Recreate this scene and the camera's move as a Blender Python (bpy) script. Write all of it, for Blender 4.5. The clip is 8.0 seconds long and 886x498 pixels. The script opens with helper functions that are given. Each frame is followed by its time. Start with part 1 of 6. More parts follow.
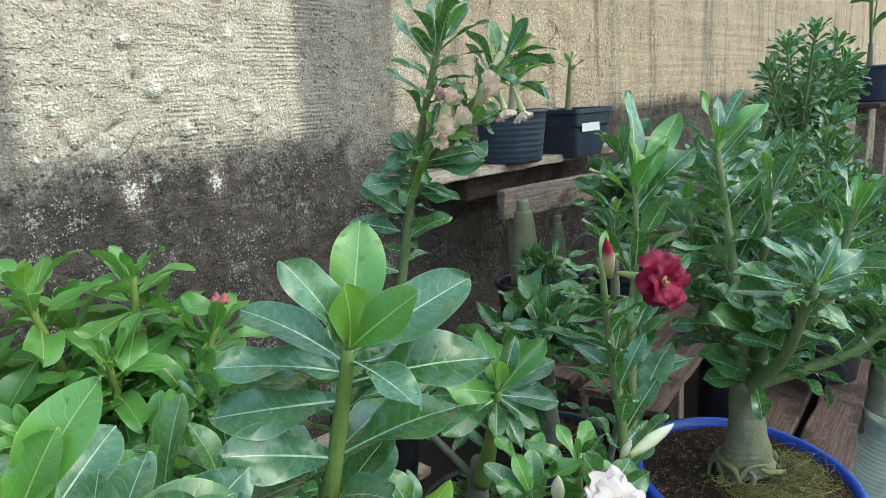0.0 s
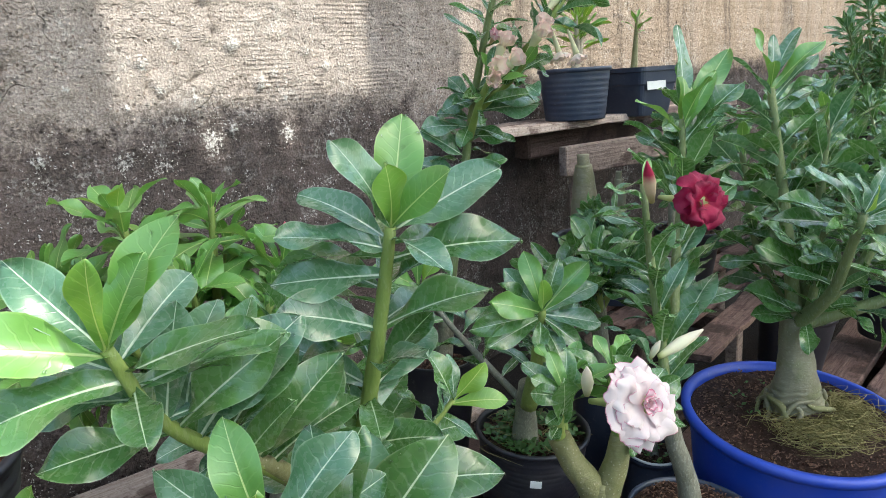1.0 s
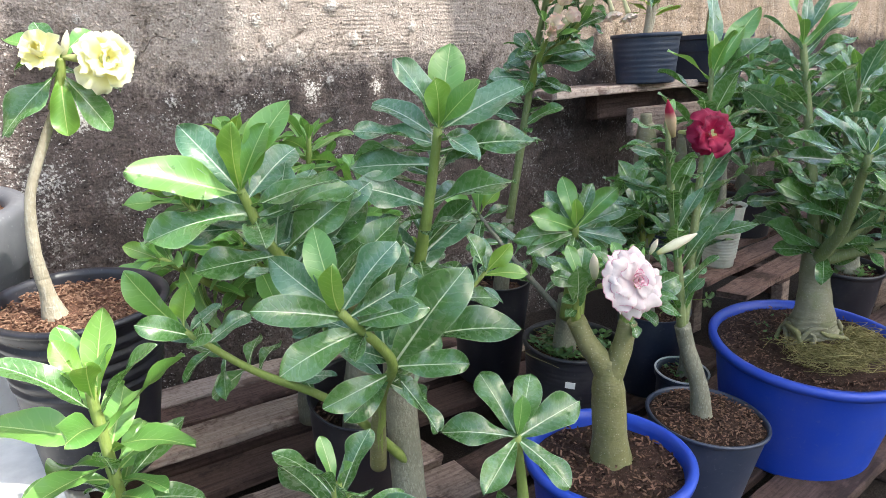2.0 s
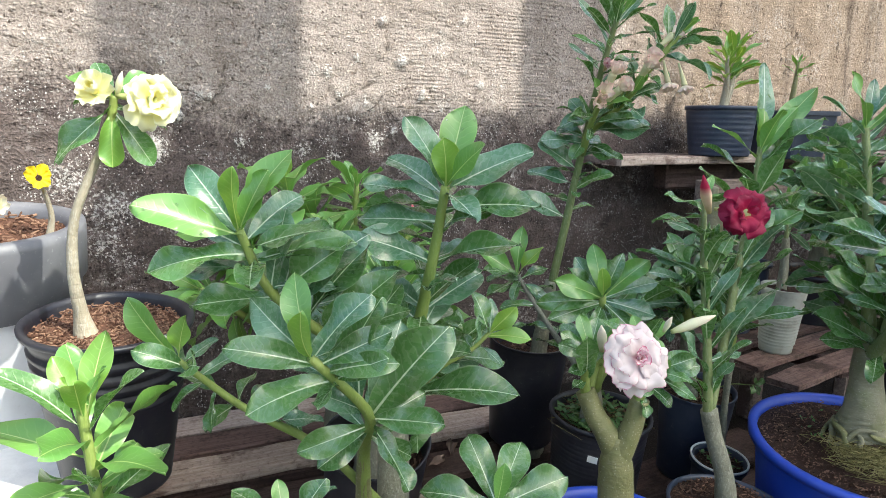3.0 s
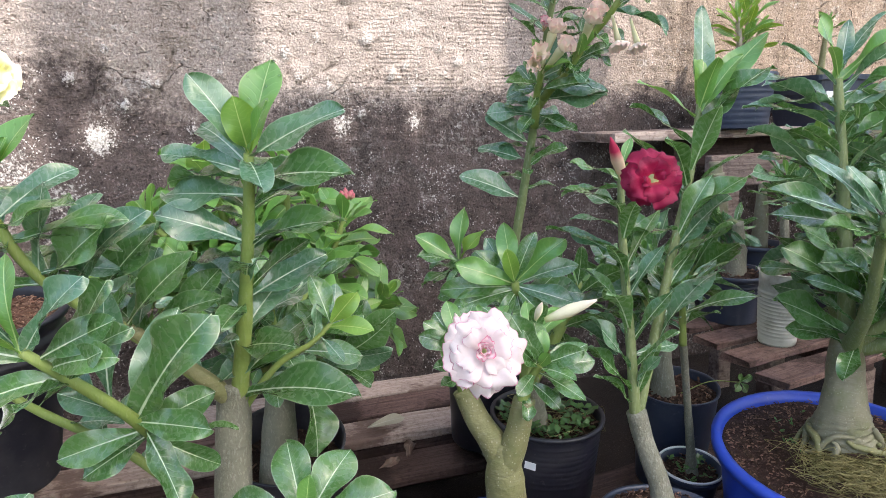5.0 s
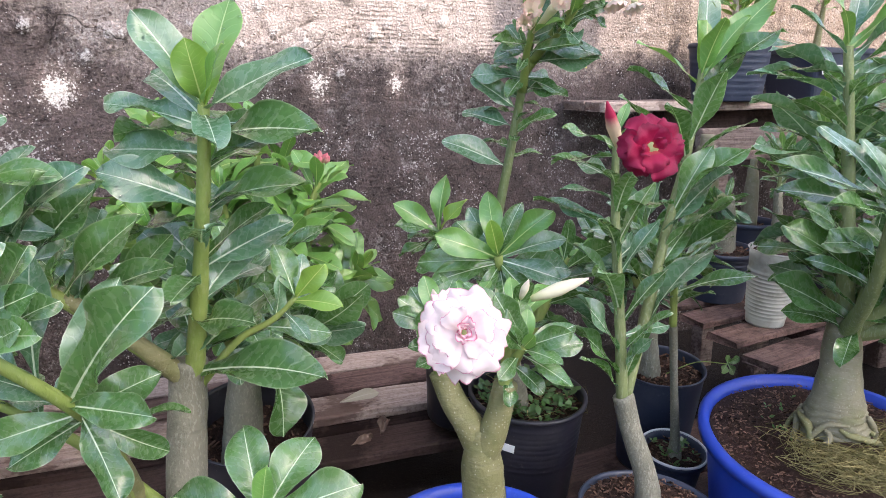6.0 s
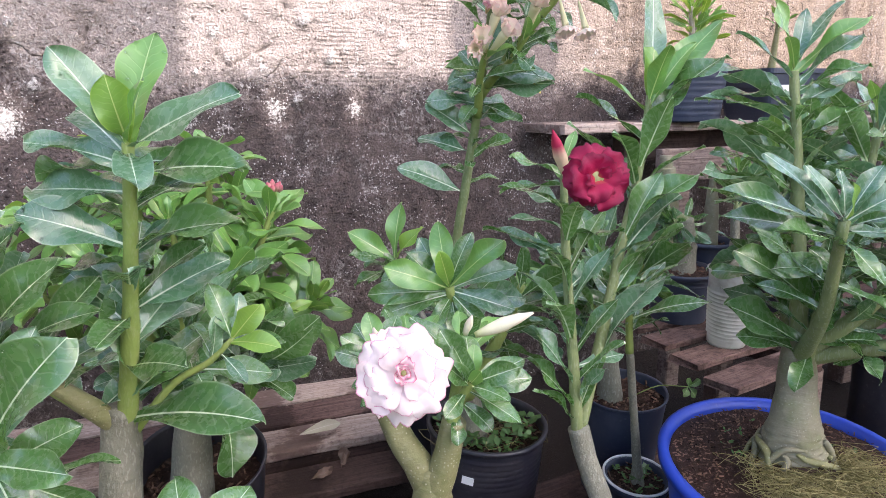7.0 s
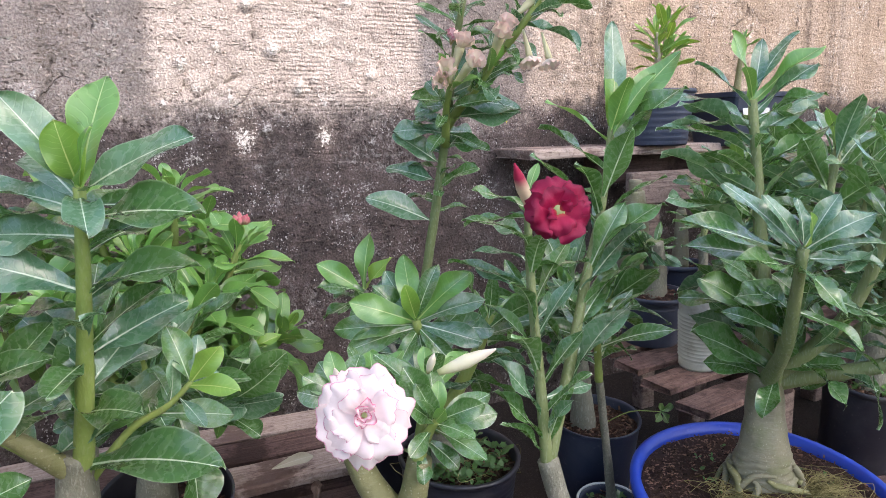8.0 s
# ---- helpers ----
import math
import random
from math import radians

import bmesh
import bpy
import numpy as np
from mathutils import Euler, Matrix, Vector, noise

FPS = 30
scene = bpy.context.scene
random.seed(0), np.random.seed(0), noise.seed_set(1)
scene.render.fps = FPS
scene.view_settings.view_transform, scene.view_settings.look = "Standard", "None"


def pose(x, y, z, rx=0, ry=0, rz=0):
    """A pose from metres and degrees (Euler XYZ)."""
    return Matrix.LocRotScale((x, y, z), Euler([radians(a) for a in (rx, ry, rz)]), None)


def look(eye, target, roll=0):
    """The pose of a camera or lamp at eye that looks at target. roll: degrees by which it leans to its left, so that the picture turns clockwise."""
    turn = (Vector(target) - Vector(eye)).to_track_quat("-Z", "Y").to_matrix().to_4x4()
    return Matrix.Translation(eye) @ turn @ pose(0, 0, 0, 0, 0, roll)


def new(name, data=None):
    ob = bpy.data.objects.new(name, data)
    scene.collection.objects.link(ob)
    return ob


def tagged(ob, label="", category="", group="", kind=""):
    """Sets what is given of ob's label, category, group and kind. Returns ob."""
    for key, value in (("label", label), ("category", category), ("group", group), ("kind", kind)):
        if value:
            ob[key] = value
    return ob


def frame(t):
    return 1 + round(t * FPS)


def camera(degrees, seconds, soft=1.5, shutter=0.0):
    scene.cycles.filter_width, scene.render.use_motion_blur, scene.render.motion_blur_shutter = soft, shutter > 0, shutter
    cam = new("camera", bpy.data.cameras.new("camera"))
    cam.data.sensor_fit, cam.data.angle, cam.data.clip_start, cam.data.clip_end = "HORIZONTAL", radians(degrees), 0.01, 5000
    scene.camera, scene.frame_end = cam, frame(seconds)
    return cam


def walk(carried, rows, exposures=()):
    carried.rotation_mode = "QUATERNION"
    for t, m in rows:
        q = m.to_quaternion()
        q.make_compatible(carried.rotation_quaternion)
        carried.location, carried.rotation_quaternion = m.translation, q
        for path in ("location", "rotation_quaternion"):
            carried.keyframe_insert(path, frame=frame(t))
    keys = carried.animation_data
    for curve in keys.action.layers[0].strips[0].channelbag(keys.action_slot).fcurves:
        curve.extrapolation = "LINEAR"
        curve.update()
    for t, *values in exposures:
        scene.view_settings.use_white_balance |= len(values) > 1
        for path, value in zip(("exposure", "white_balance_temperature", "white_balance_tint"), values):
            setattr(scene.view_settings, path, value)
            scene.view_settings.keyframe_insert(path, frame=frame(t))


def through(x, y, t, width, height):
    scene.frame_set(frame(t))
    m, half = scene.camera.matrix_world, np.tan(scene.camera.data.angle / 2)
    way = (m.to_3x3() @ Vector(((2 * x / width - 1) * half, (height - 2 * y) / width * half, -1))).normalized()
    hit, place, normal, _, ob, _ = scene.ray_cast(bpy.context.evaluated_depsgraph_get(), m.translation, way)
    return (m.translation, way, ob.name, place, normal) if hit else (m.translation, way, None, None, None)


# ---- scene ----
cam = camera(63.6, 8.0, 0.5)
EXPOSURE = 1.8
LIGHT_METER = [(0, -0.31, 6300, -17), (1.5, -0.1, 6500, 3), (3.0, -0.24, 6500, 0), (3.5, -0.45, 6500, -5), (4, -0.1, 6500, 5), (5.5, 0.02, 6550, 10), (6.5, 0.24, 6400, 18), (8, 0.0, 6450, 13)]
PATH = [
    (0, (0.123, 0.171, 0.935), (1.628, 1.42, 0.518), -3.2),
    (0.5, (0.108, 0.145, 0.906), (1.553, 1.443, 0.431), -4.1),
    (1, (0.086, 0.103, 0.876), (1.445, 1.497, 0.416), -3.8),
    (1.5, (0.015, -0.002, 0.845), (1.278, 1.475, 0.373), -4.7),
    (1.7, (-0.021, -0.04, 0.83), (1.184, 1.473, 0.321), -3.5),
    (2.8, (0.006, -0.148, 0.847), (1.071, 1.491, 0.425), -1.1),
    (3, (0.055, -0.142, 0.838), (1.04, 1.561, 0.477), 0.8),
    (3.5, (0.24, -0.17, 0.803), (1.013, 1.643, 0.46), 2.2),
    (4, (0.324, -0.197, 0.8), (1.111, 1.602, 0.422), -1.1),
    (5.3, (0.351, -0.146, 0.796), (1.141, 1.654, 0.426), -1.7),
    (5.5, (0.363, -0.132, 0.798), (1.178, 1.652, 0.405), -1.4),
    (6, (0.369, -0.104, 0.784), (1.196, 1.659, 0.329), 0.1),
    (6.5, (0.387, -0.098, 0.793), (1.237, 1.659, 0.36), -0.5),
    (7, (0.406, -0.1, 0.796), (1.3, 1.643, 0.39), -0.5),
    (7.5, (0.409, -0.099, 0.803), (1.301, 1.652, 0.43), -1.3),
    (8, (0.424, -0.103, 0.81), (1.374, 1.622, 0.46), -1.2),
]
walk(cam, [(t, look(eye, target, roll)) for t, eye, target, roll in PATH], [(t, EXPOSURE + stops, kelvin, tint) for t, stops, kelvin, tint in LIGHT_METER])

# ---------------------------------------------------------------- light
SUN_EL, SUN_AZ = 50.0, 24.0          # degrees up, and degrees from the wall's normal towards +x
sun_h = Vector((math.sin(radians(SUN_AZ)), -math.cos(radians(SUN_AZ)), 0))
sun_dir = sun_h * math.cos(radians(SUN_EL)) + Vector((0, 0, math.sin(radians(SUN_EL))))
sun = new("sun", bpy.data.lights.new("sun", "SUN"))
sun.data.energy, sun.data.angle, sun.data.color = 2.5, radians(0.4), (1.0, 0.945, 0.885)
sun.matrix_world = look(sun_dir * 20, (0, 0, 0))
world = bpy.data.worlds.new("sky")
scene.world = world
world.use_nodes = True
wn = world.node_tree.nodes
sky = wn.new("ShaderNodeTexSky")
sky.sky_type, sky.sun_disc = "NISHITA", False
sky.sun_elevation = radians(SUN_EL)
sky.sun_rotation = math.atan2(sun_dir.x, sun_dir.y)
sky.air_density, sky.dust_density = 1.0, 3.0
wn["Background"].inputs["Strength"].default_value = 0.15
world.node_tree.links.new(sky.outputs[0], wn["Background"].inputs[0])


# ---------------------------------------------------------------- materials
class Mat:
    """A node material with a principled shader and short ways to add nodes."""

    def __init__(self, name, rough=0.6, spec=0.5, metal=0.0):
        self.m = bpy.data.materials.new(name)
        self.m.use_nodes = True
        self.t = self.m.node_tree
        self.p = self.t.nodes["Principled BSDF"]
        self.p.inputs["Roughness"].default_value = rough
        self.p.inputs["Specular IOR Level"].default_value = spec
        self.p.inputs["Metallic"].default_value = metal
        self.space = None

    def node(self, kind, **ins):
        n = self.t.nodes.new("ShaderNode" + kind)
        for k, v in ins.items():
            self.put(v, n.inputs[k])
        return n

    def put(self, v, socket):
        if isinstance(v, bpy.types.NodeSocket):
            self.t.links.new(v, socket)
        elif isinstance(v, (tuple, list)) and socket.type == "RGBA":
            socket.default_value = (*v, 1.0)[:4]
        else:
            socket.default_value = v

    def coords(self, kind="Object", scale=(1, 1, 1)):
        c = self.node("TexCoord").outputs[kind]
        m = self.node("Mapping")
        self.put(c, m.inputs["Vector"])
        m.inputs["Scale"].default_value = scale
        return m.outputs[0]

    def noise(self, scale, detail=4.0, rough=0.55, vec=None):
        n = self.node("TexNoise", Scale=scale, Detail=detail, Roughness=rough)
        self.put(vec if vec is not None else self.coords(), n.inputs["Vector"])
        return n.outputs["Fac"]

    def ramp(self, fac, *stops):
        r = self.node("ValToRGB")
        self.put(fac, r.inputs[0])
        e = r.color_ramp.elements
        while len(e) < len(stops):
            e.new(0.5)
        for el, (pos, col) in zip(e, stops):
            el.position = pos
            el.color = (*col, 1) if isinstance(col, (tuple, list)) else (col, col, col, 1)
        return r.outputs[0]

    def mix(self, fac, a, b, blend="MIX"):
        n = self.t.nodes.new("ShaderNodeMix")
        n.data_type, n.blend_type = "RGBA", blend
        self.put(fac, n.inputs[0])
        self.put(a, n.inputs[6])
        self.put(b, n.inputs[7])
        return n.outputs[2]

    def math(self, op, a, b=0.0, c=0.0):
        n = self.t.nodes.new("ShaderNodeMath")
        n.operation = op
        for v, s in zip((a, b, c), n.inputs):
            self.put(v, s)
        return n.outputs[0]

    def bump(self, height, strength=0.5, dist=0.01, under=None):
        n = self.node("Bump", Strength=strength, Distance=dist, Height=height)
        if under is not None:
            self.put(under, n.inputs["Normal"])
        self.put(n.outputs[0], self.p.inputs["Normal"])
        return n.outputs[0]

    def colour(self, c):
        self.put(c, self.p.inputs["Base Color"])
        return self

    def random(self):
        return self.node("ObjectInfo").outputs["Random"]


def wall_material():
    k = Mat("old_plaster", 0.9, 0.2)
    obj = k.coords()
    sep = k.node("SeparateXYZ", Vector=obj)
    x, z = sep.outputs["X"], sep.outputs["Z"]
    fine = k.noise(130, 4, 0.75)
    grit = k.ramp(k.noise(210, 2, 0.6), (0.36, 0.0), (0.64, 1.0))
    mid = k.noise(22, 5, 0.6)
    big = k.noise(3.0, 4, 0.6)
    streak = k.noise(9, 5, 0.65, k.coords(scale=(1.0, 1.0, 0.12)))
    scratch = k.noise(85, 3, 0.65, k.coords(scale=(0.4, 1.0, 1.7)))
    lime_fleck = k.node("Attribute")
    lime_fleck.attribute_name = "lime_fleck"
    plaster = k.mix(k.ramp(mid, (0.3, 0.0), (0.7, 1.0)), (0.28, 0.229, 0.203), (0.35, 0.295, 0.263))
    plaster = k.mix(k.ramp(big, (0.4, 0.0), (0.7, 1.0)), plaster, (0.315, 0.266, 0.24))
    warm = k.math("MULTIPLY", k.ramp(k.math("MULTIPLY_ADD", x, 0.25, 0.0), (0.36, 0.0), (0.5, 1.0)), k.ramp(streak, (0.3, 0.55), (0.6, 1.0)))
    plaster = k.mix(warm, plaster, (0.24, 0.178, 0.132))
    plaster = k.mix(k.ramp(streak, (0.54, 0.0), (0.68, 0.5)), plaster, (0.17, 0.132, 0.112))
    # rain stains running down, and chips knocked out of the brown coat farther on
    run = k.noise(5, 5, 0.6, k.coords(scale=(2.2, 1.0, 0.1)))
    plaster = k.mix(k.math("MULTIPLY", k.ramp(run, (0.52, 0.0), (0.64, 0.75)), k.math("MULTIPLY_ADD", warm, 0.75, 0.25)), plaster, (0.085, 0.062, 0.048))
    chipped = k.math("MULTIPLY", k.ramp(k.noise(48, 3, 0.6, k.coords(scale=(1.0, 1.0, 0.5))), (0.3, 1.0), (0.37, 0.0)), warm)
    plaster = k.mix(k.math("MULTIPLY", chipped, 0.85), plaster, (0.06, 0.043, 0.034))
    plaster = k.mix(k.math("MULTIPLY", k.ramp(k.noise(30, 4, 0.65, k.coords(scale=(1.0, 1.0, 0.4))), (0.55, 0.0), (0.66, 0.6)), warm), plaster, (0.34, 0.27, 0.21))
    # algae at the wall's foot with shade painted into its colour, with an uneven edge
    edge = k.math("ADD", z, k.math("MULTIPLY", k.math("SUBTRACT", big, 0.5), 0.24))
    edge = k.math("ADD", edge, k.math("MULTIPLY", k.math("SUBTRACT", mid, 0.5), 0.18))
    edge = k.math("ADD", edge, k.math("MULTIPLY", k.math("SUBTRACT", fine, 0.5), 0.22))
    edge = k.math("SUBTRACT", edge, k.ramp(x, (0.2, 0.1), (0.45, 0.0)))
    algae_shade = k.ramp(edge, (0.8, 1.0), (0.88, 0.0))
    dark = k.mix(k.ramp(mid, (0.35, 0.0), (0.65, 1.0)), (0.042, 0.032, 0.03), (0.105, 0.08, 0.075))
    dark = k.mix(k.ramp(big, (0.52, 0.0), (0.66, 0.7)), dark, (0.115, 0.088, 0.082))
    col = k.mix(k.math("MULTIPLY", algae_shade, 0.93), plaster, dark)
    # sand grain: light and dark grit all over
    col = k.mix(1.0, col, k.mix(grit, (0.74, 0.73, 0.72), (1.2, 1.2, 1.2)), "MULTIPLY")
    pits = k.ramp(scratch, (0.3, 1.0), (0.38, 0.0))
    col = k.mix(k.math("MULTIPLY", pits, k.math("MULTIPLY_ADD", algae_shade, 0.25, 0.4)), col, (0.05, 0.038, 0.034))
    # lime left bare in scuffed patches, pale specks, and spots lightened for sun flecks
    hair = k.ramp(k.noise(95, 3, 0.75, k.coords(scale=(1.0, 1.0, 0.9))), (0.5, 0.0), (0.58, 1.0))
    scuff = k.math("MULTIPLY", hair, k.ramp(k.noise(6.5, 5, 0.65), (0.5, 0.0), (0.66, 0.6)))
    patch = k.ramp(k.math("ADD", lime_fleck.outputs["Fac"], k.math("MULTIPLY", k.math("SUBTRACT", fine, 0.5), 2.6)), (0.42, 0.0), (0.7, 0.9))
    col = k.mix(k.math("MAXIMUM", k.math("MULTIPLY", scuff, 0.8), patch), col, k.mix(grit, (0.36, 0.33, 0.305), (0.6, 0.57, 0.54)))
    # crumbs of sand standing proud, and holes where others fell out
    bits = k.node("TexVoronoi", Scale=105.0)
    shake = k.node("TexNoise", Scale=55.0, Detail=3.0)
    k.put(obj, shake.inputs["Vector"])
    k.put(k.mix(0.018, obj, shake.outputs["Color"]), bits.inputs["Vector"])
    cell = k.node("SeparateColor", Color=bits.outputs["Color"])
    body = k.ramp(bits.outputs["Distance"], (0.22, 1.0), (0.42, 0.0))
    crumb = k.math("MULTIPLY", body, k.ramp(cell.outputs[0], (0.62, 0.0), (0.7, 1.0)))
    hole = k.math("MULTIPLY", body, k.ramp(cell.outputs[1], (0.72, 0.0), (0.78, 1.0)))
    col = k.mix(k.math("MULTIPLY", crumb, 0.65), col, k.mix(1.0, col, (1.9, 1.85, 1.8), "MULTIPLY"))
    col = k.mix(k.math("MULTIPLY", hole, 0.75), col, k.mix(1.0, col, (0.32, 0.28, 0.27), "MULTIPLY"))
    # crystals of lime, crisp and pale, in drifts over the dark foot
    grain = k.node("TexVoronoi", Scale=190.0)
    k.put(k.mix(0.018, obj, shake.outputs["Color"]), grain.inputs["Vector"])
    gcell = k.node("SeparateColor", Color=grain.outputs["Color"])
    drift = k.ramp(k.noise(9, 5, 0.65), (0.46, 0.0), (0.6, 0.55))
    speck = k.math("GREATER_THAN", k.math("MULTIPLY", k.ramp(grain.outputs["Distance"], (0.3, 1.0), (0.5, 0.0)), k.math("ADD", gcell.outputs[0], drift)), 1.04)
    col = k.mix(k.math("MULTIPLY", speck, k.math("MULTIPLY_ADD", algae_shade, 0.5, 0.2)), col, (0.55, 0.52, 0.49))
    crack = k.node("TexVoronoi", Scale=3.4)
    crack.feature = "DISTANCE_TO_EDGE"
    warp = k.node("TexNoise", Scale=9.0, Detail=5.0)
    k.put(obj, warp.inputs["Vector"])
    k.put(k.mix(0.2, obj, warp.outputs["Color"]), crack.inputs["Vector"])
    line = k.math("MULTIPLY", k.ramp(crack.outputs[0], (0.0, 1.0), (0.006, 0.0)), k.ramp(k.noise(2.6, 3, 0.5), (0.56, 0.0), (0.63, 0.8)))
    scored = k.ramp(k.math("MULTIPLY", lime_fleck.outputs["Fac"], -1.0), (0.3, 0.0), (0.9, 0.5))
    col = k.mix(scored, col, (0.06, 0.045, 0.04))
    k.colour(k.mix(k.math("MULTIPLY", line, 0.6), col, (0.07, 0.055, 0.05)))
    # traces of the toothed trowel, only here and there
    comb = k.node("TexWave", Scale=31.0, Distortion=1.1, Detail=2.0)
    comb.bands_direction = "Z"
    k.put(obj, comb.inputs["Vector"])
    zone = k.math("MULTIPLY", k.ramp(k.math("MULTIPLY", x, 0.5), (0.44, 0.0), (0.5, 1.0), (0.66, 1.0), (0.74, 0.0)), k.ramp(z, (0.82, 0.0), (0.87, 1.0)))
    combed = k.math("MULTIPLY", k.math("MULTIPLY", comb.outputs["Fac"], k.math("MULTIPLY_ADD", zone, 0.8, k.math("MULTIPLY_ADD", warm, -0.22, 0.24))), k.ramp(k.noise(8, 4, 0.7), (0.44, 0.0), (0.58, 1.0)))
    h = k.math("ADD", k.math("MULTIPLY", combed, 0.22), k.math("ADD", k.math("MULTIPLY", fine, 0.4), k.math("ADD", k.math("MULTIPLY", mid, 0.6), k.math("MULTIPLY", k.noise(46, 2, 0.5, k.coords(scale=(0.6, 1.0, 1.6))), 0.6))))
    h = k.math("SUBTRACT", k.math("ADD", h, k.math("MULTIPLY", grit, 0.22)), k.math("MULTIPLY", k.math("MAXIMUM", pits, chipped), 0.5))
    h = k.math("ADD", h, k.math("MULTIPLY", k.math("SUBTRACT", crumb, hole), k.math("MULTIPLY_ADD", warm, -0.18, 0.3)))
    k.bump(k.math("SUBTRACT", h, k.math("MULTIPLY", line, 1.2)), 1.0, 0.0068)
    return k.m


def leaf_material(name, dark, light, rib, sheen=0.36, through_col=(0.2, 0.4, 0.04), through=0.22):
    k = Mat(name, sheen, 0.7)
    uv = k.node("UVMap").outputs[0]
    sep = k.node("SeparateXYZ", Vector=uv)
    across, along = k.math("ABSOLUTE", k.math("SUBTRACT", sep.outputs["X"], 0.5)), sep.outputs["Y"]
    rnd = k.random()
    base = k.mix(rnd, dark, light)
    blotch = k.noise(28, 3, 0.5)
    base = k.mix(k.ramp(blotch, (0.35, 0.0), (0.7, 0.35)), base, light)
    bend = k.math("MULTIPLY", k.math("SUBTRACT", k.noise(9, 2, 0.5), 0.5), 0.1)
    vein = k.math("SINE", k.math("MULTIPLY", k.math("ADD", bend, k.math("SUBTRACT", along, k.math("MULTIPLY", k.math("POWER", across, 0.85), 0.62))), 70.0))
    vein = k.math("MULTIPLY", k.ramp(vein, (0.8, 0.0), (1.0, 0.125)), k.ramp(across, (0.06, 1.0), (0.17, 0.25)))
    base = k.mix(vein, base, rib)
    width = k.math("MULTIPLY_ADD", along, -0.0105, 0.0138)
    mid = k.ramp(k.math("DIVIDE", across, width), (0.55, 1.0), (1.0, 0.0))
    base = k.mix(k.math("MULTIPLY", mid, 0.95), base, rib)
    rim = k.node("Attribute")
    rim.attribute_name = "margin"
    base = k.mix(k.ramp(rim.outputs["Fac"], (0.93, 0.0), (0.99, 0.27)), base, rib)
    k.p.inputs["Coat Weight"].default_value = 0.6
    k.p.inputs["Coat Roughness"].default_value = 0.16
    k.colour(base)
    rough = k.math("MULTIPLY_ADD", k.noise(16, 3, 0.5), 0.16, sheen - 0.08)
    k.put(rough, k.p.inputs["Roughness"])
    h = k.math("SUBTRACT", k.math("MULTIPLY", k.noise(45, 2, 0.5), 0.12), k.math("MULTIPLY", vein, 2.2))
    k.bump(k.math("SUBTRACT", h, mid), 0.45, 0.0012)
    tr = k.node("BsdfTranslucent", Color=k.mix(0.5, base, through_col))
    mx = k.node("MixShader", Fac=through)
    k.t.links.new(k.p.outputs[0], mx.inputs[1])
    k.t.links.new(tr.outputs[0], mx.inputs[2])
    k.t.links.new(mx.outputs[0], k.t.nodes["Material Output"].inputs[0])
    return k.m


def bark_material(name, a, b, ring=0.5, scale=1.0, scar=0.4, mottle=0.3, along=0.2, lenticel=0.0):
    k = Mat(name, 0.6, 0.35)
    n = k.noise(18 * scale, 5, 0.6)
    fine = k.noise(140 * scale, 4, 0.6)
    col = k.mix(k.ramp(n, (0.3, 0.0), (0.7, 1.0)), a, b)
    col = k.mix(k.ramp(fine, (0.5, 0.0), (0.75, mottle)), col, tuple(0.5 * v for v in a))
    lines = k.noise(400, 2, 0.6, k.coords(scale=(1.0, 1.0, along) if along < 1 else (0.25, 0.25, along)))
    col = k.mix(k.ramp(lines, (0.56, 0.0), (0.63, ring)), col, (0.5, 0.47, 0.41))
    scars = k.noise(42, 2, 0.5, k.coords(scale=(0.5, 0.5, 2.6)))
    col = k.mix(k.ramp(scars, (0.64, 0.0), (0.72, scar)), col, tuple(0.45 * v for v in a))
    if lenticel:
        # pale corky pores and green blotches
        col = k.mix(k.ramp(k.noise(30, 3, 0.6), (0.5, 0.0), (0.66, 0.5)), col, (0.12, 0.135, 0.045))
        pores = k.node("TexVoronoi", Scale=330.0)
        k.put(k.coords(scale=(1.0, 1.0, 0.8)), pores.inputs["Vector"])
        lot = k.node("SeparateColor", Color=pores.outputs["Color"])
        pore = k.math("MULTIPLY", k.ramp(pores.outputs["Distance"], (0.18, 1.0), (0.34, 0.0)), k.ramp(lot.outputs[0], (0.72, 0.0), (0.78, lenticel)))
        col = k.mix(pore, col, (0.46, 0.43, 0.33))
    k.colour(col)
    k.bump(k.math("ADD", k.math("MULTIPLY", fine, mottle * 3), k.math("ADD", k.math("MULTIPLY", lines, 0.3 + ring if along < 1 else 0.1), k.math("MULTIPLY", scars, -scar * 2))), 0.6, 0.003)
    return k.m


def plastic_material(name, col, rough=0.45, dusty=0.25, dust=(0.3, 0.27, 0.24)):
    k = Mat(name, rough, 0.5)
    d = k.noise(11, 5, 0.65)
    c = k.mix(k.ramp(d, (0.45, 0.0), (0.8, dusty)), col, dust)
    c = k.mix(k.ramp(k.noise(120, 3, 0.6), (0.62, 0.0), (0.74, dusty)), c, dust)
    k.colour(c)
    k.put(k.math("MULTIPLY_ADD", d, 0.4, rough - 0.15), k.p.inputs["Roughness"])
    k.bump(k.noise(50, 3, 0.5), 0.15, 0.002)
    return k.m


def soil_material(name, a, b):
    k = Mat(name, 0.95, 0.2)
    n, f = k.noise(70, 5, 0.75), k.noise(260, 3, 0.7)
    c = k.mix(n, a, b)
    c = k.mix(k.ramp(f, (0.56, 0.0), (0.7, 0.7)), c, tuple(min(1, 2.6 * v) for v in b))
    k.colour(c)
    k.bump(k.math("ADD", n, f), 1.0, 0.008)
    return k.m


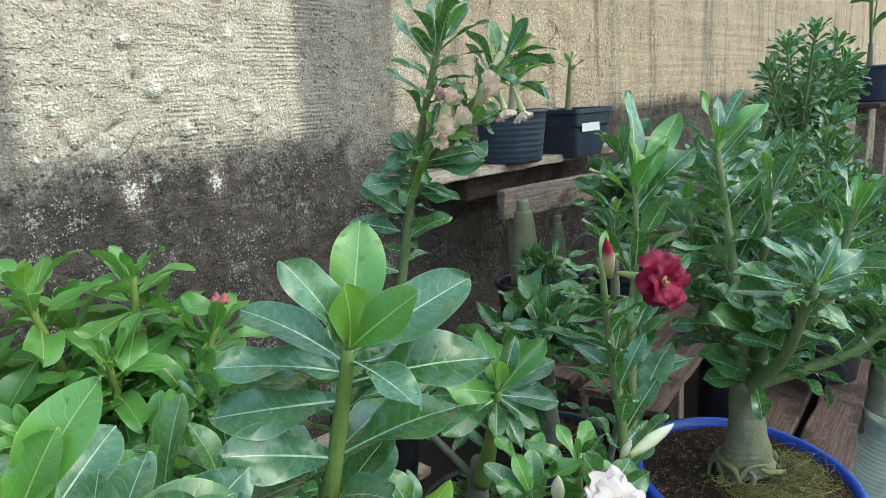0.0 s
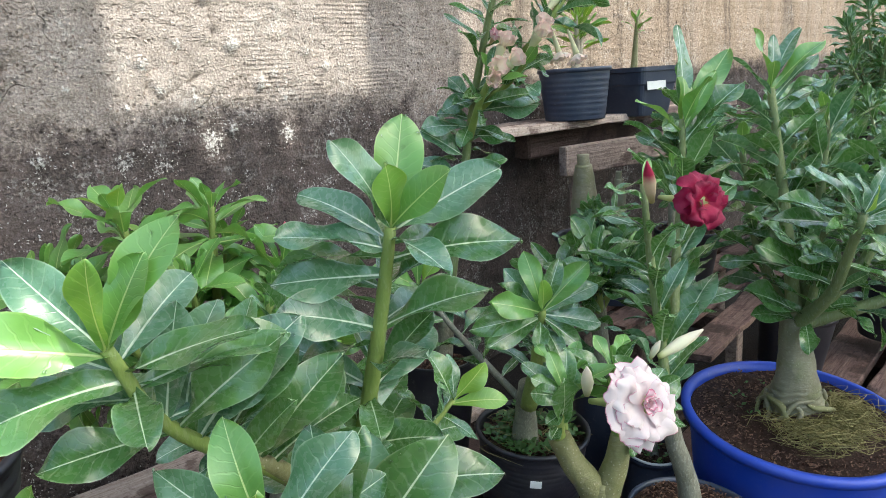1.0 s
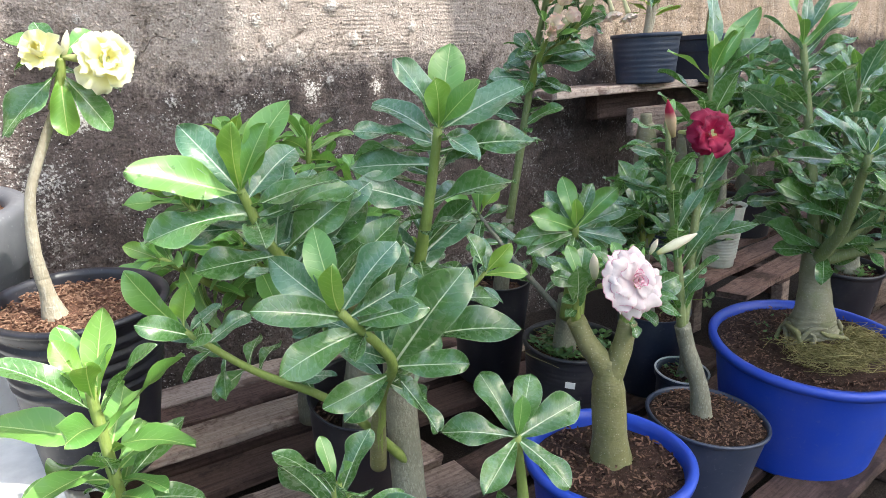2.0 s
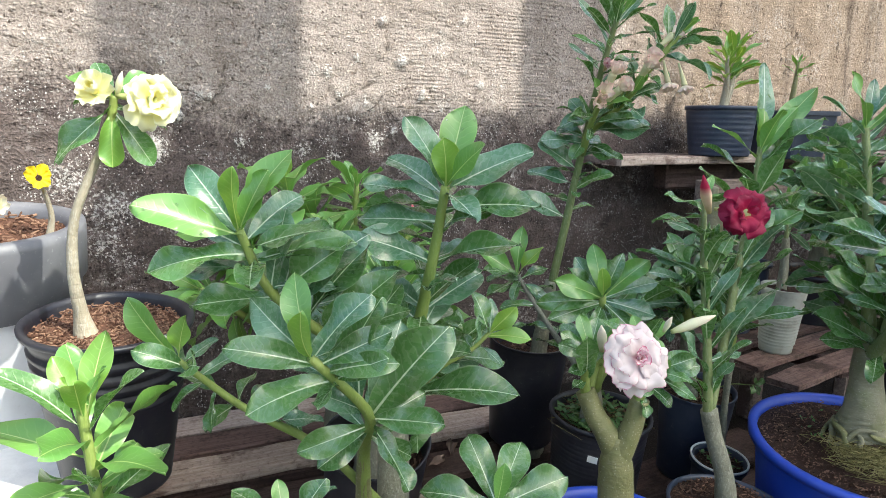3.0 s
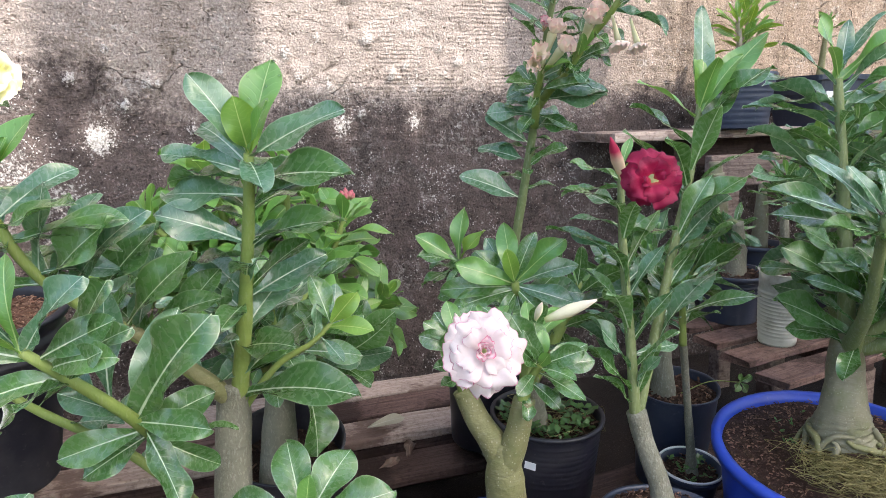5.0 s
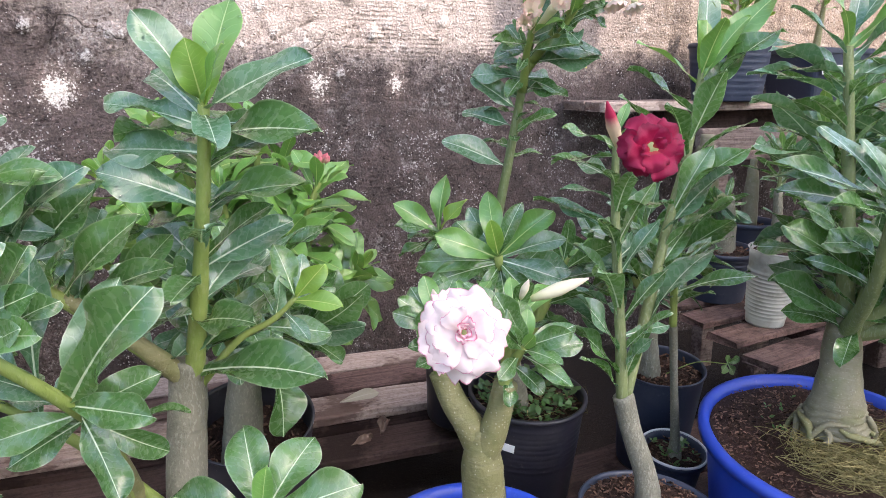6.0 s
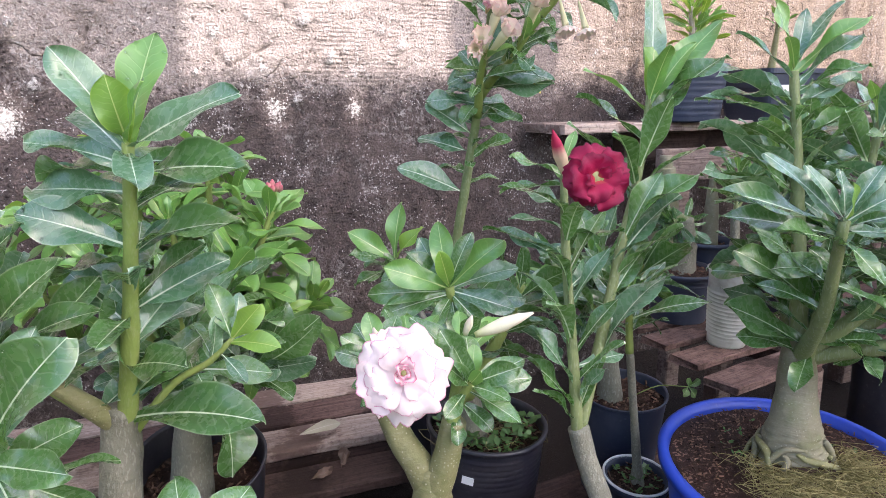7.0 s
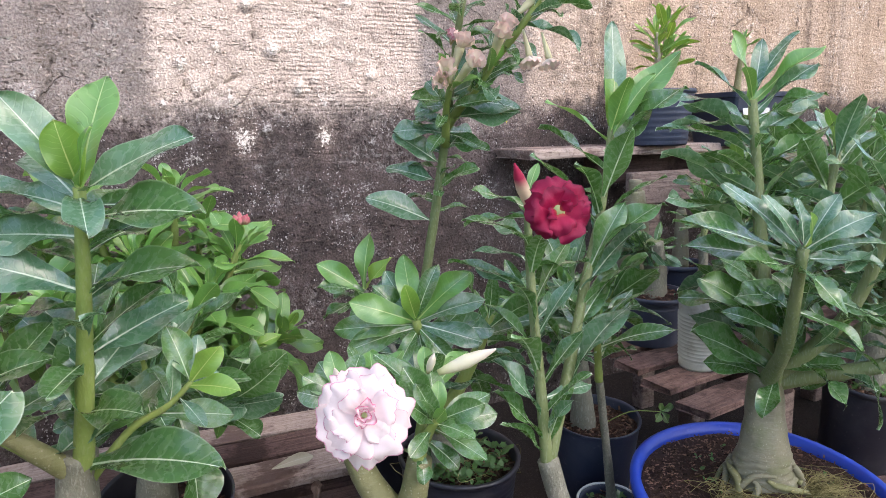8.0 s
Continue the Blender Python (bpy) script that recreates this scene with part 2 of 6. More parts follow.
def chip_material(name, a, b):
    k = Mat(name, 0.9, 0.2)
    r = k.node("NewGeometry").outputs["Random Per Island"]
    k.colour(k.mix(r, a, b))
    k.bump(k.noise(200, 3, 0.6), 0.6, 0.002)
    return k.m


def wood_material(name, a, b, c):
    k = Mat(name, 0.85, 0.25)
    rnd = k.random()
    off = k.node("CombineXYZ", X=k.math("MULTIPLY", rnd, 7.0), Y=rnd, Z=rnd)
    vec = k.node("VectorMath")
    k.put(k.coords(scale=(1.6, 38, 38)), vec.inputs[0])
    k.put(off.outputs[0], vec.inputs[1])
    grain = k.noise(4.0, 6, 0.65, vec.outputs[0])
    stain = k.noise(7, 5, 0.65)
    col = k.mix(k.ramp(grain, (0.32, 0.0), (0.66, 1.0)), a, b)
    col = k.mix(k.ramp(k.math("ADD", stain, k.math("MULTIPLY", k.math("SUBTRACT", grain, 0.5), 0.35)), (0.53, 0.0), (0.6, 0.85)), col, c)
    col = k.mix(k.ramp(k.noise(90, 4, 0.7), (0.5, 0.0), (0.7, 0.65)), col, c)
    col = k.mix(k.ramp(grain, (0.66, 0.0), (0.72, 0.8)), col, (0.03, 0.024, 0.02))
    col = k.mix(k.math("MULTIPLY", rnd, 0.2), col, c)
    k.colour(col)
    k.bump(k.math("ADD", grain, k.math("MULTIPLY", k.noise(150, 3, 0.6), 0.25)), 0.9, 0.004)
    return k.m


def petal_material(name, inner, main, rim, edge=(0.82, 0.98), through=0.25):
    k = Mat(name, 0.55, 0.3)
    uv = k.node("UVMap").outputs[0]
    sep = k.node("SeparateXYZ", Vector=uv)
    n = k.math("MULTIPLY", k.math("SUBTRACT", k.noise(70, 3, 0.6), 0.5), 0.1)
    r = k.math("ADD", sep.outputs["Y"], n)
    col = k.ramp(r, (0.0, inner), (0.3, main), (edge[0], main), (edge[1], rim))
    col = k.mix(k.math("MULTIPLY", k.random(), 0.1), col, rim)
    k.colour(col)
    k.bump(k.noise(90, 3, 0.5, k.coords("UV", (3, 0.4, 1))), 0.25, 0.002)
    tr = k.node("BsdfTranslucent", Color=col)
    mx = k.node("MixShader", Fac=through)
    k.t.links.new(k.p.outputs[0], mx.inputs[1])
    k.t.links.new(tr.outputs[0], mx.inputs[2])
    k.t.links.new(mx.outputs[0], k.t.nodes["Material Output"].inputs[0])
    return k.m


def plain_material(name, col, rough=0.7, vary=0.25, scale=40, bump=0.3):
    k = Mat(name, rough, 0.3)
    n = k.noise(scale, 5, 0.6)
    k.colour(k.mix(n, tuple(v * (1 - vary) for v in col), tuple(min(1, v * (1 + vary)) for v in col)))
    k.bump(n, bump, 0.004)
    return k.m


def cup_material():
    """Thin milky plastic that lets light through, with dried mud on it."""
    k = Mat("clouded_cup_plastic", 0.3, 0.5)
    dirt = k.ramp(k.noise(26, 5, 0.65), (0.5, 0.0), (0.66, 0.4))
    c = k.mix(dirt, (0.76, 0.79, 0.75), (0.26, 0.22, 0.16))
    k.colour(c)
    tr = k.node("BsdfTranslucent", Color=c)
    gl = k.node("BsdfTransparent", Color=(0.8, 0.83, 0.76))
    mx = k.node("MixShader", Fac=0.45)
    k.t.links.new(k.p.outputs[0], mx.inputs[1])
    k.t.links.new(tr.outputs[0], mx.inputs[2])
    m2 = k.node("MixShader", Fac=0.3)
    k.t.links.new(mx.outputs[0], m2.inputs[1])
    k.t.links.new(gl.outputs[0], m2.inputs[2])
    k.t.links.new(m2.outputs[0], k.t.nodes["Material Output"].inputs[0])
    return k.m


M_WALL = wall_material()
M_LEAF = leaf_material("leaf_mature", (0.042, 0.115, 0.034), (0.105, 0.225, 0.066), (0.62, 0.72, 0.5), 0.27)
M_LEAF_BLUE = leaf_material("leaf_bluish", (0.07, 0.168, 0.094), (0.135, 0.255, 0.14), (0.64, 0.74, 0.58), 0.27)
M_LEAF_YOUNG = leaf_material("leaf_young", (0.1, 0.265, 0.055), (0.165, 0.35, 0.075), (0.5, 0.62, 0.25), 0.36, (0.35, 0.55, 0.06), 0.24)
M_LEAF_LIME = leaf_material("leaf_lime", (0.13, 0.31, 0.045), (0.2, 0.38, 0.06), (0.6, 0.66, 0.25), 0.42, (0.5, 0.62, 0.05), 0.32)
M_LEAF_YELLOW = leaf_material("leaf_yellowing", (0.55, 0.42, 0.03), (0.5, 0.45, 0.08), (0.6, 0.55, 0.2), 0.5, (0.6, 0.5, 0.05), 0.25)
M_LEAF_DRY = leaf_material("leaf_dry", (0.45, 0.41, 0.29), (0.54, 0.5, 0.37), (0.58, 0.53, 0.4), 0.7, (0.4, 0.3, 0.1), 0.05)
M_LEAF_BROWN = leaf_material("leaf_brown", (0.1, 0.06, 0.04), (0.16, 0.1, 0.07), (0.2, 0.14, 0.1), 0.8, (0.1, 0.05, 0.03), 0.03)
M_STEM = bark_material("green_stem", (0.165, 0.23, 0.05), (0.25, 0.31, 0.085), 0.08, 1.0, 0.12, 0.12)
M_STEM_OLD = bark_material("grey_green_stem", (0.125, 0.165, 0.06), (0.2, 0.235, 0.1), 0.15, 1.0, 0.2, 0.18)
M_TRUNK = bark_material("grey_trunk", (0.155, 0.152, 0.112), (0.225, 0.22, 0.165), 0.22, 1.0, 0.3, 0.4, 0.35)
M_TRUNK_SMOOTH = bark_material("smooth_grey_trunk", (0.17, 0.158, 0.1), (0.255, 0.238, 0.16), 0.08, 0.5, 0.25, 0.35, 1.2, 0.35)
M_TRUNK_OLIVE = bark_material("olive_trunk", (0.152, 0.148, 0.062), (0.235, 0.226, 0.108), 0.08, 0.6, 0.35, 0.34, 1.2, 0.5)
M_TRUNK_PALE = bark_material("pale_trunk", (0.29, 0.25, 0.18), (0.44, 0.39, 0.3), 0.4)
M_BLACK = plastic_material("black_plastic", (0.014, 0.014, 0.021), 0.38, 0.26, (0.16, 0.145, 0.14))
M_NAVY = plastic_material("blue_black_plastic", (0.026, 0.035, 0.062), 0.4, 0.22, (0.2, 0.2, 0.22))
M_BLUE = plastic_material("royal_blue_plastic", (0.014, 0.055, 0.42), 0.36, 0.12, (0.25, 0.25, 0.3))
M_GREY = plastic_material("pale_grey_plastic", (0.6, 0.61, 0.64), 0.5, 0.3, (0.4, 0.38, 0.37))
M_GREY_DARK = plastic_material("dusty_grey_plastic", (0.13, 0.13, 0.145), 0.45, 0.4, (0.34, 0.33, 0.33))
M_CUP = cup_material()
M_WHITE = plastic_material("white_plastic", (0.7, 0.7, 0.68), 0.5, 0.25)
M_SOIL = soil_material("dark_potting_soil", (0.022, 0.012, 0.009), (0.082, 0.046, 0.034))
M_SOIL_RED = soil_material("reddish_potting_soil", (0.09, 0.04, 0.026), (0.2, 0.105, 0.07))
M_CHIP = chip_material("dark_bark_chips", (0.012, 0.007, 0.005), (0.22, 0.128, 0.09))
M_CHIP_RED = chip_material("reddish_bark_chips", (0.075, 0.034, 0.022), (0.3, 0.18, 0.12))
M_STRAW = chip_material("straw_fibre", (0.12, 0.105, 0.035), (0.4, 0.35, 0.16))
def drop_material():
    k = Mat("water", 0.03, 0.5)
    k.p.inputs["Transmission Weight"].default_value = 1.0
    k.p.inputs["IOR"].default_value = 1.33
    return k.m


M_WATER = drop_material()
M_MOSS = leaf_material("small_weed", (0.03, 0.09, 0.02), (0.085, 0.18, 0.04), (0.2, 0.35, 0.1), 0.5)
M_WOOD = wood_material("weathered_wood", (0.19, 0.135, 0.112), (0.42, 0.325, 0.275), (0.075, 0.047, 0.04))
M_WOOD_PALE = wood_material("pale_weathered_wood", (0.36, 0.27, 0.225), (0.66, 0.54, 0.46), (0.15, 0.095, 0.078))
M_WOOD_DARK = wood_material("dark_wood", (0.055, 0.034, 0.029), (0.14, 0.09, 0.078), (0.032, 0.02, 0.017))
M_WOOD_RED = wood_material("damp_brown_wood", (0.1, 0.058, 0.048), (0.27, 0.175, 0.15), (0.045, 0.027, 0.023))
M_GROUND = soil_material("damp_earth", (0.02, 0.015, 0.012), (0.055, 0.042, 0.035))
M_CONCRETE = plain_material("pale_concrete", (0.72, 0.7, 0.68), 0.85, 0.22, 30, 0.5)
M_BLOCKER = plain_material("blocker_sheet", (0.45, 0.46, 0.47), 0.5, 0.15, 12, 0.1)
M_PINK = petal_material("pink_petal", (0.78, 0.5, 0.52), (0.8, 0.7, 0.685), (0.6, 0.19, 0.31), (0.965, 1.03))
M_PINK_CORE = petal_material("rose_core_petal", (0.62, 0.13, 0.2), (0.8, 0.6, 0.62), (0.6, 0.1, 0.22), (0.88, 1.02))
M_RED = petal_material("crimson_petal", (0.5, 0.12, 0.06), (0.34, 0.006, 0.055), (0.17, 0.003, 0.032), (0.6, 1.0), 0.15)
M_CREAM = petal_material("cream_yellow_petal", (0.75, 0.6, 0.12), (0.84, 0.8, 0.38), (0.86, 0.84, 0.6), (0.7, 1.0))
M_YELLOW = petal_material("bright_yellow_petal", (0.1, 0.04, 0.01), (0.85, 0.6, 0.02), (0.85, 0.65, 0.05), (0.8, 1.0))
M_WILTED = petal_material("wilted_petal", (0.62, 0.6, 0.36), (0.86, 0.76, 0.64), (0.85, 0.62, 0.56), (0.6, 1.0))
M_BUD_CREAM = petal_material("cream_bud", (0.45, 0.5, 0.2), (0.78, 0.76, 0.55), (0.82, 0.72, 0.6), (0.5, 0.95))
M_BUD_RED = petal_material("red_bud", (0.5, 0.42, 0.2), (0.74, 0.6, 0.42), (0.4, 0.02, 0.07), (0.5, 0.72))
M_BUD_PINK = petal_material("pink_bud", (0.5, 0.4, 0.2), (0.55, 0.3, 0.24), (0.55, 0.13, 0.17), (0.45, 0.9))


# ---------------------------------------------------------------- mesh helpers
def mesh_of(bm, name, smooth=True):
    me = bpy.data.meshes.new(name)
    bm.normal_update()
    bm.to_mesh(me)
    bm.free()
    if smooth:
        me.polygons.foreach_set("use_smooth", [True] * len(me.polygons))
    return me


def part(name, data, material, parent=None, label="", m=None, smooth=True):
    """Links a bmesh (or a ready mesh) as one mesh object under parent, at m in the parent's space."""
    me = mesh_of(data, name, smooth) if isinstance(data, bmesh.types.BMesh) else data
    if not me.materials:
        me.materials.append(material)
    ob = new(name, me)
    if me.materials[0] != material:
        ob.material_slots[0].link = "OBJECT"
        ob.material_slots[0].material = material
    ob.parent = parent
    if m is not None:
        ob.matrix_basis = m
    if label:
        ob["label"] = label
    return ob


def thing(name, m, label, category, group="", kind=""):
    ob = new(name)
    ob.empty_display_size = 0.05
    ob.matrix_basis = m
    return tagged(ob, label, category, group, kind)


def lathe(profile, segs=40, wobble=0.0, seed=0.0, close=False):
    """A turned body from (radius, height) pairs."""
    bm = bmesh.new()
    rings = []
    for r, z in profile:
        ring = []
        for i in range(segs):
            a = 2 * math.pi * i / segs
            k = 1 + wobble * noise.noise((math.cos(a) * 1.3 + seed, math.sin(a) * 1.3, z * 6))
            ring.append(bm.verts.new((r * k * math.cos(a), r * k * math.sin(a), z)))
        rings.append(ring)
    for a, b in zip(rings, rings[1:]):
        for i in range(segs):
            bm.faces.new((a[i], a[(i + 1) % segs], b[(i + 1) % segs], b[i]))
    if close:
        bm.faces.new(rings[0][::-1])
        bm.faces.new(rings[-1])
    return bm


def spline(pts, n):
    """n + 1 points on a smooth curve through pts."""
    pts = [Vector(p) for p in pts]
    ext = [2 * pts[0] - pts[1], *pts, 2 * pts[-1] - pts[-2]]
    out = []
    for i in range(n + 1):
        u = i / n * (len(pts) - 1)
        j = min(int(u), len(pts) - 2)
        f = u - j
        a, b, c, d = ext[j : j + 4]
        out.append(0.5 * ((2 * b) + (c - a) * f + (2 * a - 5 * b + 4 * c - d) * f * f + (3 * b - a - 3 * c + d) * f**3))
    return out


def lerp_list(vals, u):
    u = max(0.0, min(1.0, u)) * (len(vals) - 1)
    j = min(int(u), len(vals) - 2)
    return vals[j] + (vals[j + 1] - vals[j]) * (u - j)


def tube(bm, pts, radii, n=14, segs=10, lump=0.06, seed=0.0, cap=True):
    """A round stem along pts with radii spread evenly over it, slightly lumpy."""
    line = spline(pts, n)
    side = Vector((1, 0.3, 0.1))
    rings = []
    for i, p in enumerate(line):
        d = (line[min(i + 1, n)] - line[max(i - 1, 0)]).normalized()
        side = (side - d * side.dot(d)).normalized()
        up = d.cross(side)
        r = lerp_list(radii, i / n)
        ring = []
        for s in range(segs):
            a = 2 * math.pi * s / segs
            v = side * math.cos(a) + up * math.sin(a)
            k = 1 + lump * noise.noise(p * 38 + v * 1.2 + Vector((seed, 0, 0))) * 2
            ring.append(bm.verts.new(p + v * r * k))
        rings.append(ring)
    for a, b in zip(rings, rings[1:]):
        for s in range(segs):
            bm.faces.new((a[s], a[(s + 1) % segs], b[(s + 1) % segs], b[s]))
    if cap:
        bm.faces.new(rings[0][::-1])
        bm.faces.new(rings[-1])
    return line


def box(bm, size, at=(0, 0, 0), turn=None, rough=0.0, seed=0.0, cuts=1):
    """A bevelled board, with edges a little worn."""
    m = Matrix.Translation(at) @ (turn if turn is not None else Matrix.Identity(4)) @ Matrix.Diagonal((*size, 1))
    g = bmesh.ops.create_cube(bm, size=1.0, matrix=m)
    vs = g["verts"]
    es = list({e for v in vs for e in v.link_edges})
    b = min(size) * 0.1
    r = bmesh.ops.bevel(bm, geom=es, offset=b, segments=1, affect="EDGES")
    return r


def board(length, width, thick, seed, wear=0.004):
    """A sawn plank along x with a worn, uneven outline."""
    bm = bmesh.new()
    n = max(6, int(length / 0.04))
    rings = []
    b = min(thick, width) * 0.14
    sect = [(-width / 2 + b, 0), (width / 2 - b, 0), (width / 2, b), (width / 2, thick - b), (width / 2 - b, thick), (-width / 2 + b, thick), (-width / 2, thick - b), (-width / 2, b)]
    for i in range(n + 1):
        x = length * (i / n - 0.5)
        ring = []
        for k, (y, z) in enumerate(sect):
            w = noise.noise((x * 9, y * 30 + seed * 3.1, seed)) * wear + noise.noise((x * 40, k, seed * 1.7)) * wear * 0.4
            e = noise.noise((seed, k * 0.9, 4.2)) * 0.012 if i in (0, n) else 0
            ring.append(bm.verts.new((x + e, y + w, z + w * 0.5)))
        rings.append(ring)
    for a, c in zip(rings, rings[1:]):
        for k in range(8):
            bm.faces.new((a[k], a[(k + 1) % 8], c[(k + 1) % 8], c[k]))
    bm.faces.new(rings[0][::-1])
    bm.faces.new(rings[-1])
    bmesh.ops.recalc_face_normals(bm, faces=bm.faces)
    return bm


# ---------------------------------------------------------------- leaves and petals
def leaf_mesh(name, width, bend, fold, wave, seed, blunt=0.5, twist=0.0, wide=0.62):
    """A spoon-shaped leaf of length 1 along +y, upper side +z, widest past its middle, folded along the rib."""
    nu, nv = 15, 6
    bm = bmesh.new()
    uv = bm.loops.layers.uv.new("UVMap")
    margin = bm.verts.layers.float.new("margin")
    grid, flat = [], {}
    y = z = last = 0.0
    for i in range(nu + 1):
        u = 1 - (1 - i / nu) ** 1.75
        if u < wide:
            w = 0.05 + 0.95 * math.sin(0.5 * math.pi * (u / wide) ** 1.05) ** 1.12
        else:
            q = (u - wide) / (1 - wide)
            w = max(0.0, 1 - q ** (1.75 + 0.4 * blunt)) ** (0.8 - 0.16 * blunt)
        w *= 0.5 * width
        ang = bend * (u**1.4) - 0.12
        if i:
            y += math.cos(ang) * (u - last)
            z -= math.sin(ang) * (u - last)
            last = u
        row = []
        for j in range(nv + 1):
            v = 2 * j / nv - 1
            f = fold * (1 - 0.45 * u)
            x = v * w * math.cos(f)
            lift = abs(v) * w * math.sin(f) + wave * math.sin(u * 9 + seed + (2 if v > 0 else 0)) * abs(v) ** 2 * 0.05
            tw = twist * u
            p = bm.verts.new((x * math.cos(tw), y + 0.02 * wave * noise.noise((u * 3, v, seed)), z + lift + x * math.sin(tw)))
            p[margin] = max(abs(v), 0.3 + 0.7 * u**12)
            flat[p] = (0.5 + v * w, u)
            row.append(p)
        grid.append(row)
    for a, b in zip(grid, grid[1:]):
        for j in range(nv):
            f = bm.faces.new((a[j], a[j + 1], b[j + 1], b[j]))
            for lp in f.loops:
                lp[uv].uv = flat[lp.vert]
    return mesh_of(bm, name)


rnd = random.Random(7)
LEAVES = [leaf_mesh("leaf", 0.3 + 0.04 * (i % 3), 0.15 + 0.1 * (i % 7), 0.42 + 0.12 * (i % 4), 0.7 + 0.5 * (i % 3), i * 1.7, 0.3 + 0.3 * (i % 3), 0.25 * math.sin(i * 2.1)) for i in range(14)]
NARROW = [leaf_mesh("leaf", 0.24 + 0.03 * (i % 3), 0.2 + 0.12 * (i % 4), 0.3 + 0.08 * (i % 3), 0.6, 30 + i * 1.3, 0.1, 0.2 * math.sin(i)) for i in range(8)]


BROAD = [leaf_mesh("leaf", 0.36 + 0.03 * (i % 3), 0.25 + 0.12 * (i % 5), 0.26 + 0.09 * (i % 4), 0.7 + 0.4 * (i % 3), 60 + i * 1.7, 0.7, 0.18 * math.sin(i * 2.1), 0.66) for i in range(12)]
SLENDER = [leaf_mesh("leaf", 0.25 + 0.03 * (i % 3), 0.25 + 0.12 * (i % 5), 0.28 + 0.09 * (i % 4), 0.7 + 0.4 * (i % 3), 90 + i * 1.7, 0.45, 0.2 * math.sin(i * 2.1), 0.64) for i in range(12)]
HERO = [leaf_mesh("leaf", 0.37 + 0.03 * (i % 3), 0.16 + 0.1 * (i % 6), 0.34 + 0.1 * (i % 4), 0.8 + 0.4 * (i % 3), i * 1.7, 0.9, 0.2 * math.sin(i * 2.1), 0.68) for i in range(14)]


def petal_mesh(name, width, cup, ruffle, seed, nu=8, nv=8):
    bm = bmesh.new()
    uv = bm.loops.layers.uv.new("UVMap")
    grid, flat = [], {}
    for i in range(nu + 1):
        u = i / nu
        row = []
        for j in range(nv + 1):
            v = 2 * j / nv - 1
            w = width * (0.1 + 0.9 * math.sin(min(1.0, u * 1.05) * math.pi * 0.56) ** 1.2)
            round_ = 1 - 0.3 * abs(v) ** 3.2 * u
            x = v * w * 0.5
            y = u * round_
            z = cup * (u**2) * 0.5 + 0.3 * cup * (v * v) * u
            z += ruffle * u**2 * (0.10 * math.sin(v * 7 + seed) + 0.09 * noise.noise((v * 3, u * 3, seed)))
            y += ruffle * 0.09 * u * noise.noise((v * 5, seed, 3.3)) + ruffle * 0.03 * u * noise.noise((v * 17, seed, 8.3))
            p = bm.verts.new((x, y, z))
            flat[p] = (j / nv, u)
            row.append(p)
        grid.append(row)
    for a, b in zip(grid, grid[1:]):
        for j in range(nv):
            f = bm.faces.new((a[j], a[j + 1], b[j + 1], b[j]))
            for lp in f.loops:
                lp[uv].uv = flat[lp.vert]
    return mesh_of(bm, name)


def rose_petal(width, cup, curl, seed, nu=11, nv=14):
    """A ruffled petal of length 1 along +y with a torn, pointed rim that curls back."""
    bm = bmesh.new()
    uv = bm.loops.layers.uv.new("UVMap")
    grid, flat = [], {}
    lobe = 0.5 * math.sin(seed * 1.7)
    for i in range(nu + 1):
        u = i / nu
        row = []
        for j in range(nv + 1):
            v = 2 * j / nv - 1
            w = width * (0.12 + 0.88 * math.sin(0.5 * math.pi * min(1.0, u * 1.2)) ** 0.85)
            x = 0.5 * w * v * (1 + 0.1 * u * noise.noise((u * 4, seed, 2.0)))
            rim = 1 - 0.24 * abs(v) ** 2.3 + 0.07 * math.exp(-((v - lobe) ** 2) / 0.05) + 0.12 * noise.noise((v * 2.6, seed, 5.1)) + 0.085 * noise.noise((v * 9, seed, 3.3)) + 0.035 * noise.noise((v * 24, seed, 8.3))
            y = u * (1 + (rim - 1) * u * u)
            z = 0.5 * cup * u * u + 0.28 * cup * v * v * u - curl * max(0.0, u - 0.62) ** 2 * (2.2 + 1.5 * noise.noise((v * 2, seed, 1.0)))
            z += u * u * (0.11 * math.sin(v * 4.6 + seed) + 0.13 * noise.noise((v * 2.8, u * 2, seed)))
            p = bm.verts.new((x, y, z))
            flat[p] = (j / nv, max(u, (0.35 + 0.64 * abs(v) ** 5) if u > 0.3 else u))
            row.append(p)
        grid.append(row)
    for a, b in zip(grid, grid[1:]):
        for j in range(nv):
            f = bm.faces.new((a[j], a[j + 1], b[j + 1], b[j]))
            for lp in f.loops:
                lp[uv].uv = flat[lp.vert]
    return mesh_of(bm, "petal")


PETALS = [petal_mesh("petal", 1.0 + 0.12 * (i % 3), 0.1 + 0.1 * (i % 3), 1.2 + 0.5 * (i % 2), i * 2.3) for i in range(6)]
CORE = [petal_mesh("petal", 0.8, 0.9 + 0.2 * (i % 2), 1.2, 20 + i * 1.9) for i in range(4)]


ROSE = [rose_petal(1.06 + 0.14 * (i % 3), 0.1 + 0.12 * (i % 3), 0.5 + 0.4 * (i % 2), 3 + i * 2.3) for i in range(8)]
ROSE_WIDE = [rose_petal(1.22 + 0.14 * (i % 3), 0.12 + 0.12 * (i % 3), 0.4 + 0.4 * (i % 2), 70 + i * 2.3) for i in range(6)]
ROSE_CORE = [rose_petal(0.95, 0.75 + 0.3 * (i % 2), 1.3, 40 + i * 1.9) for i in range(5)]


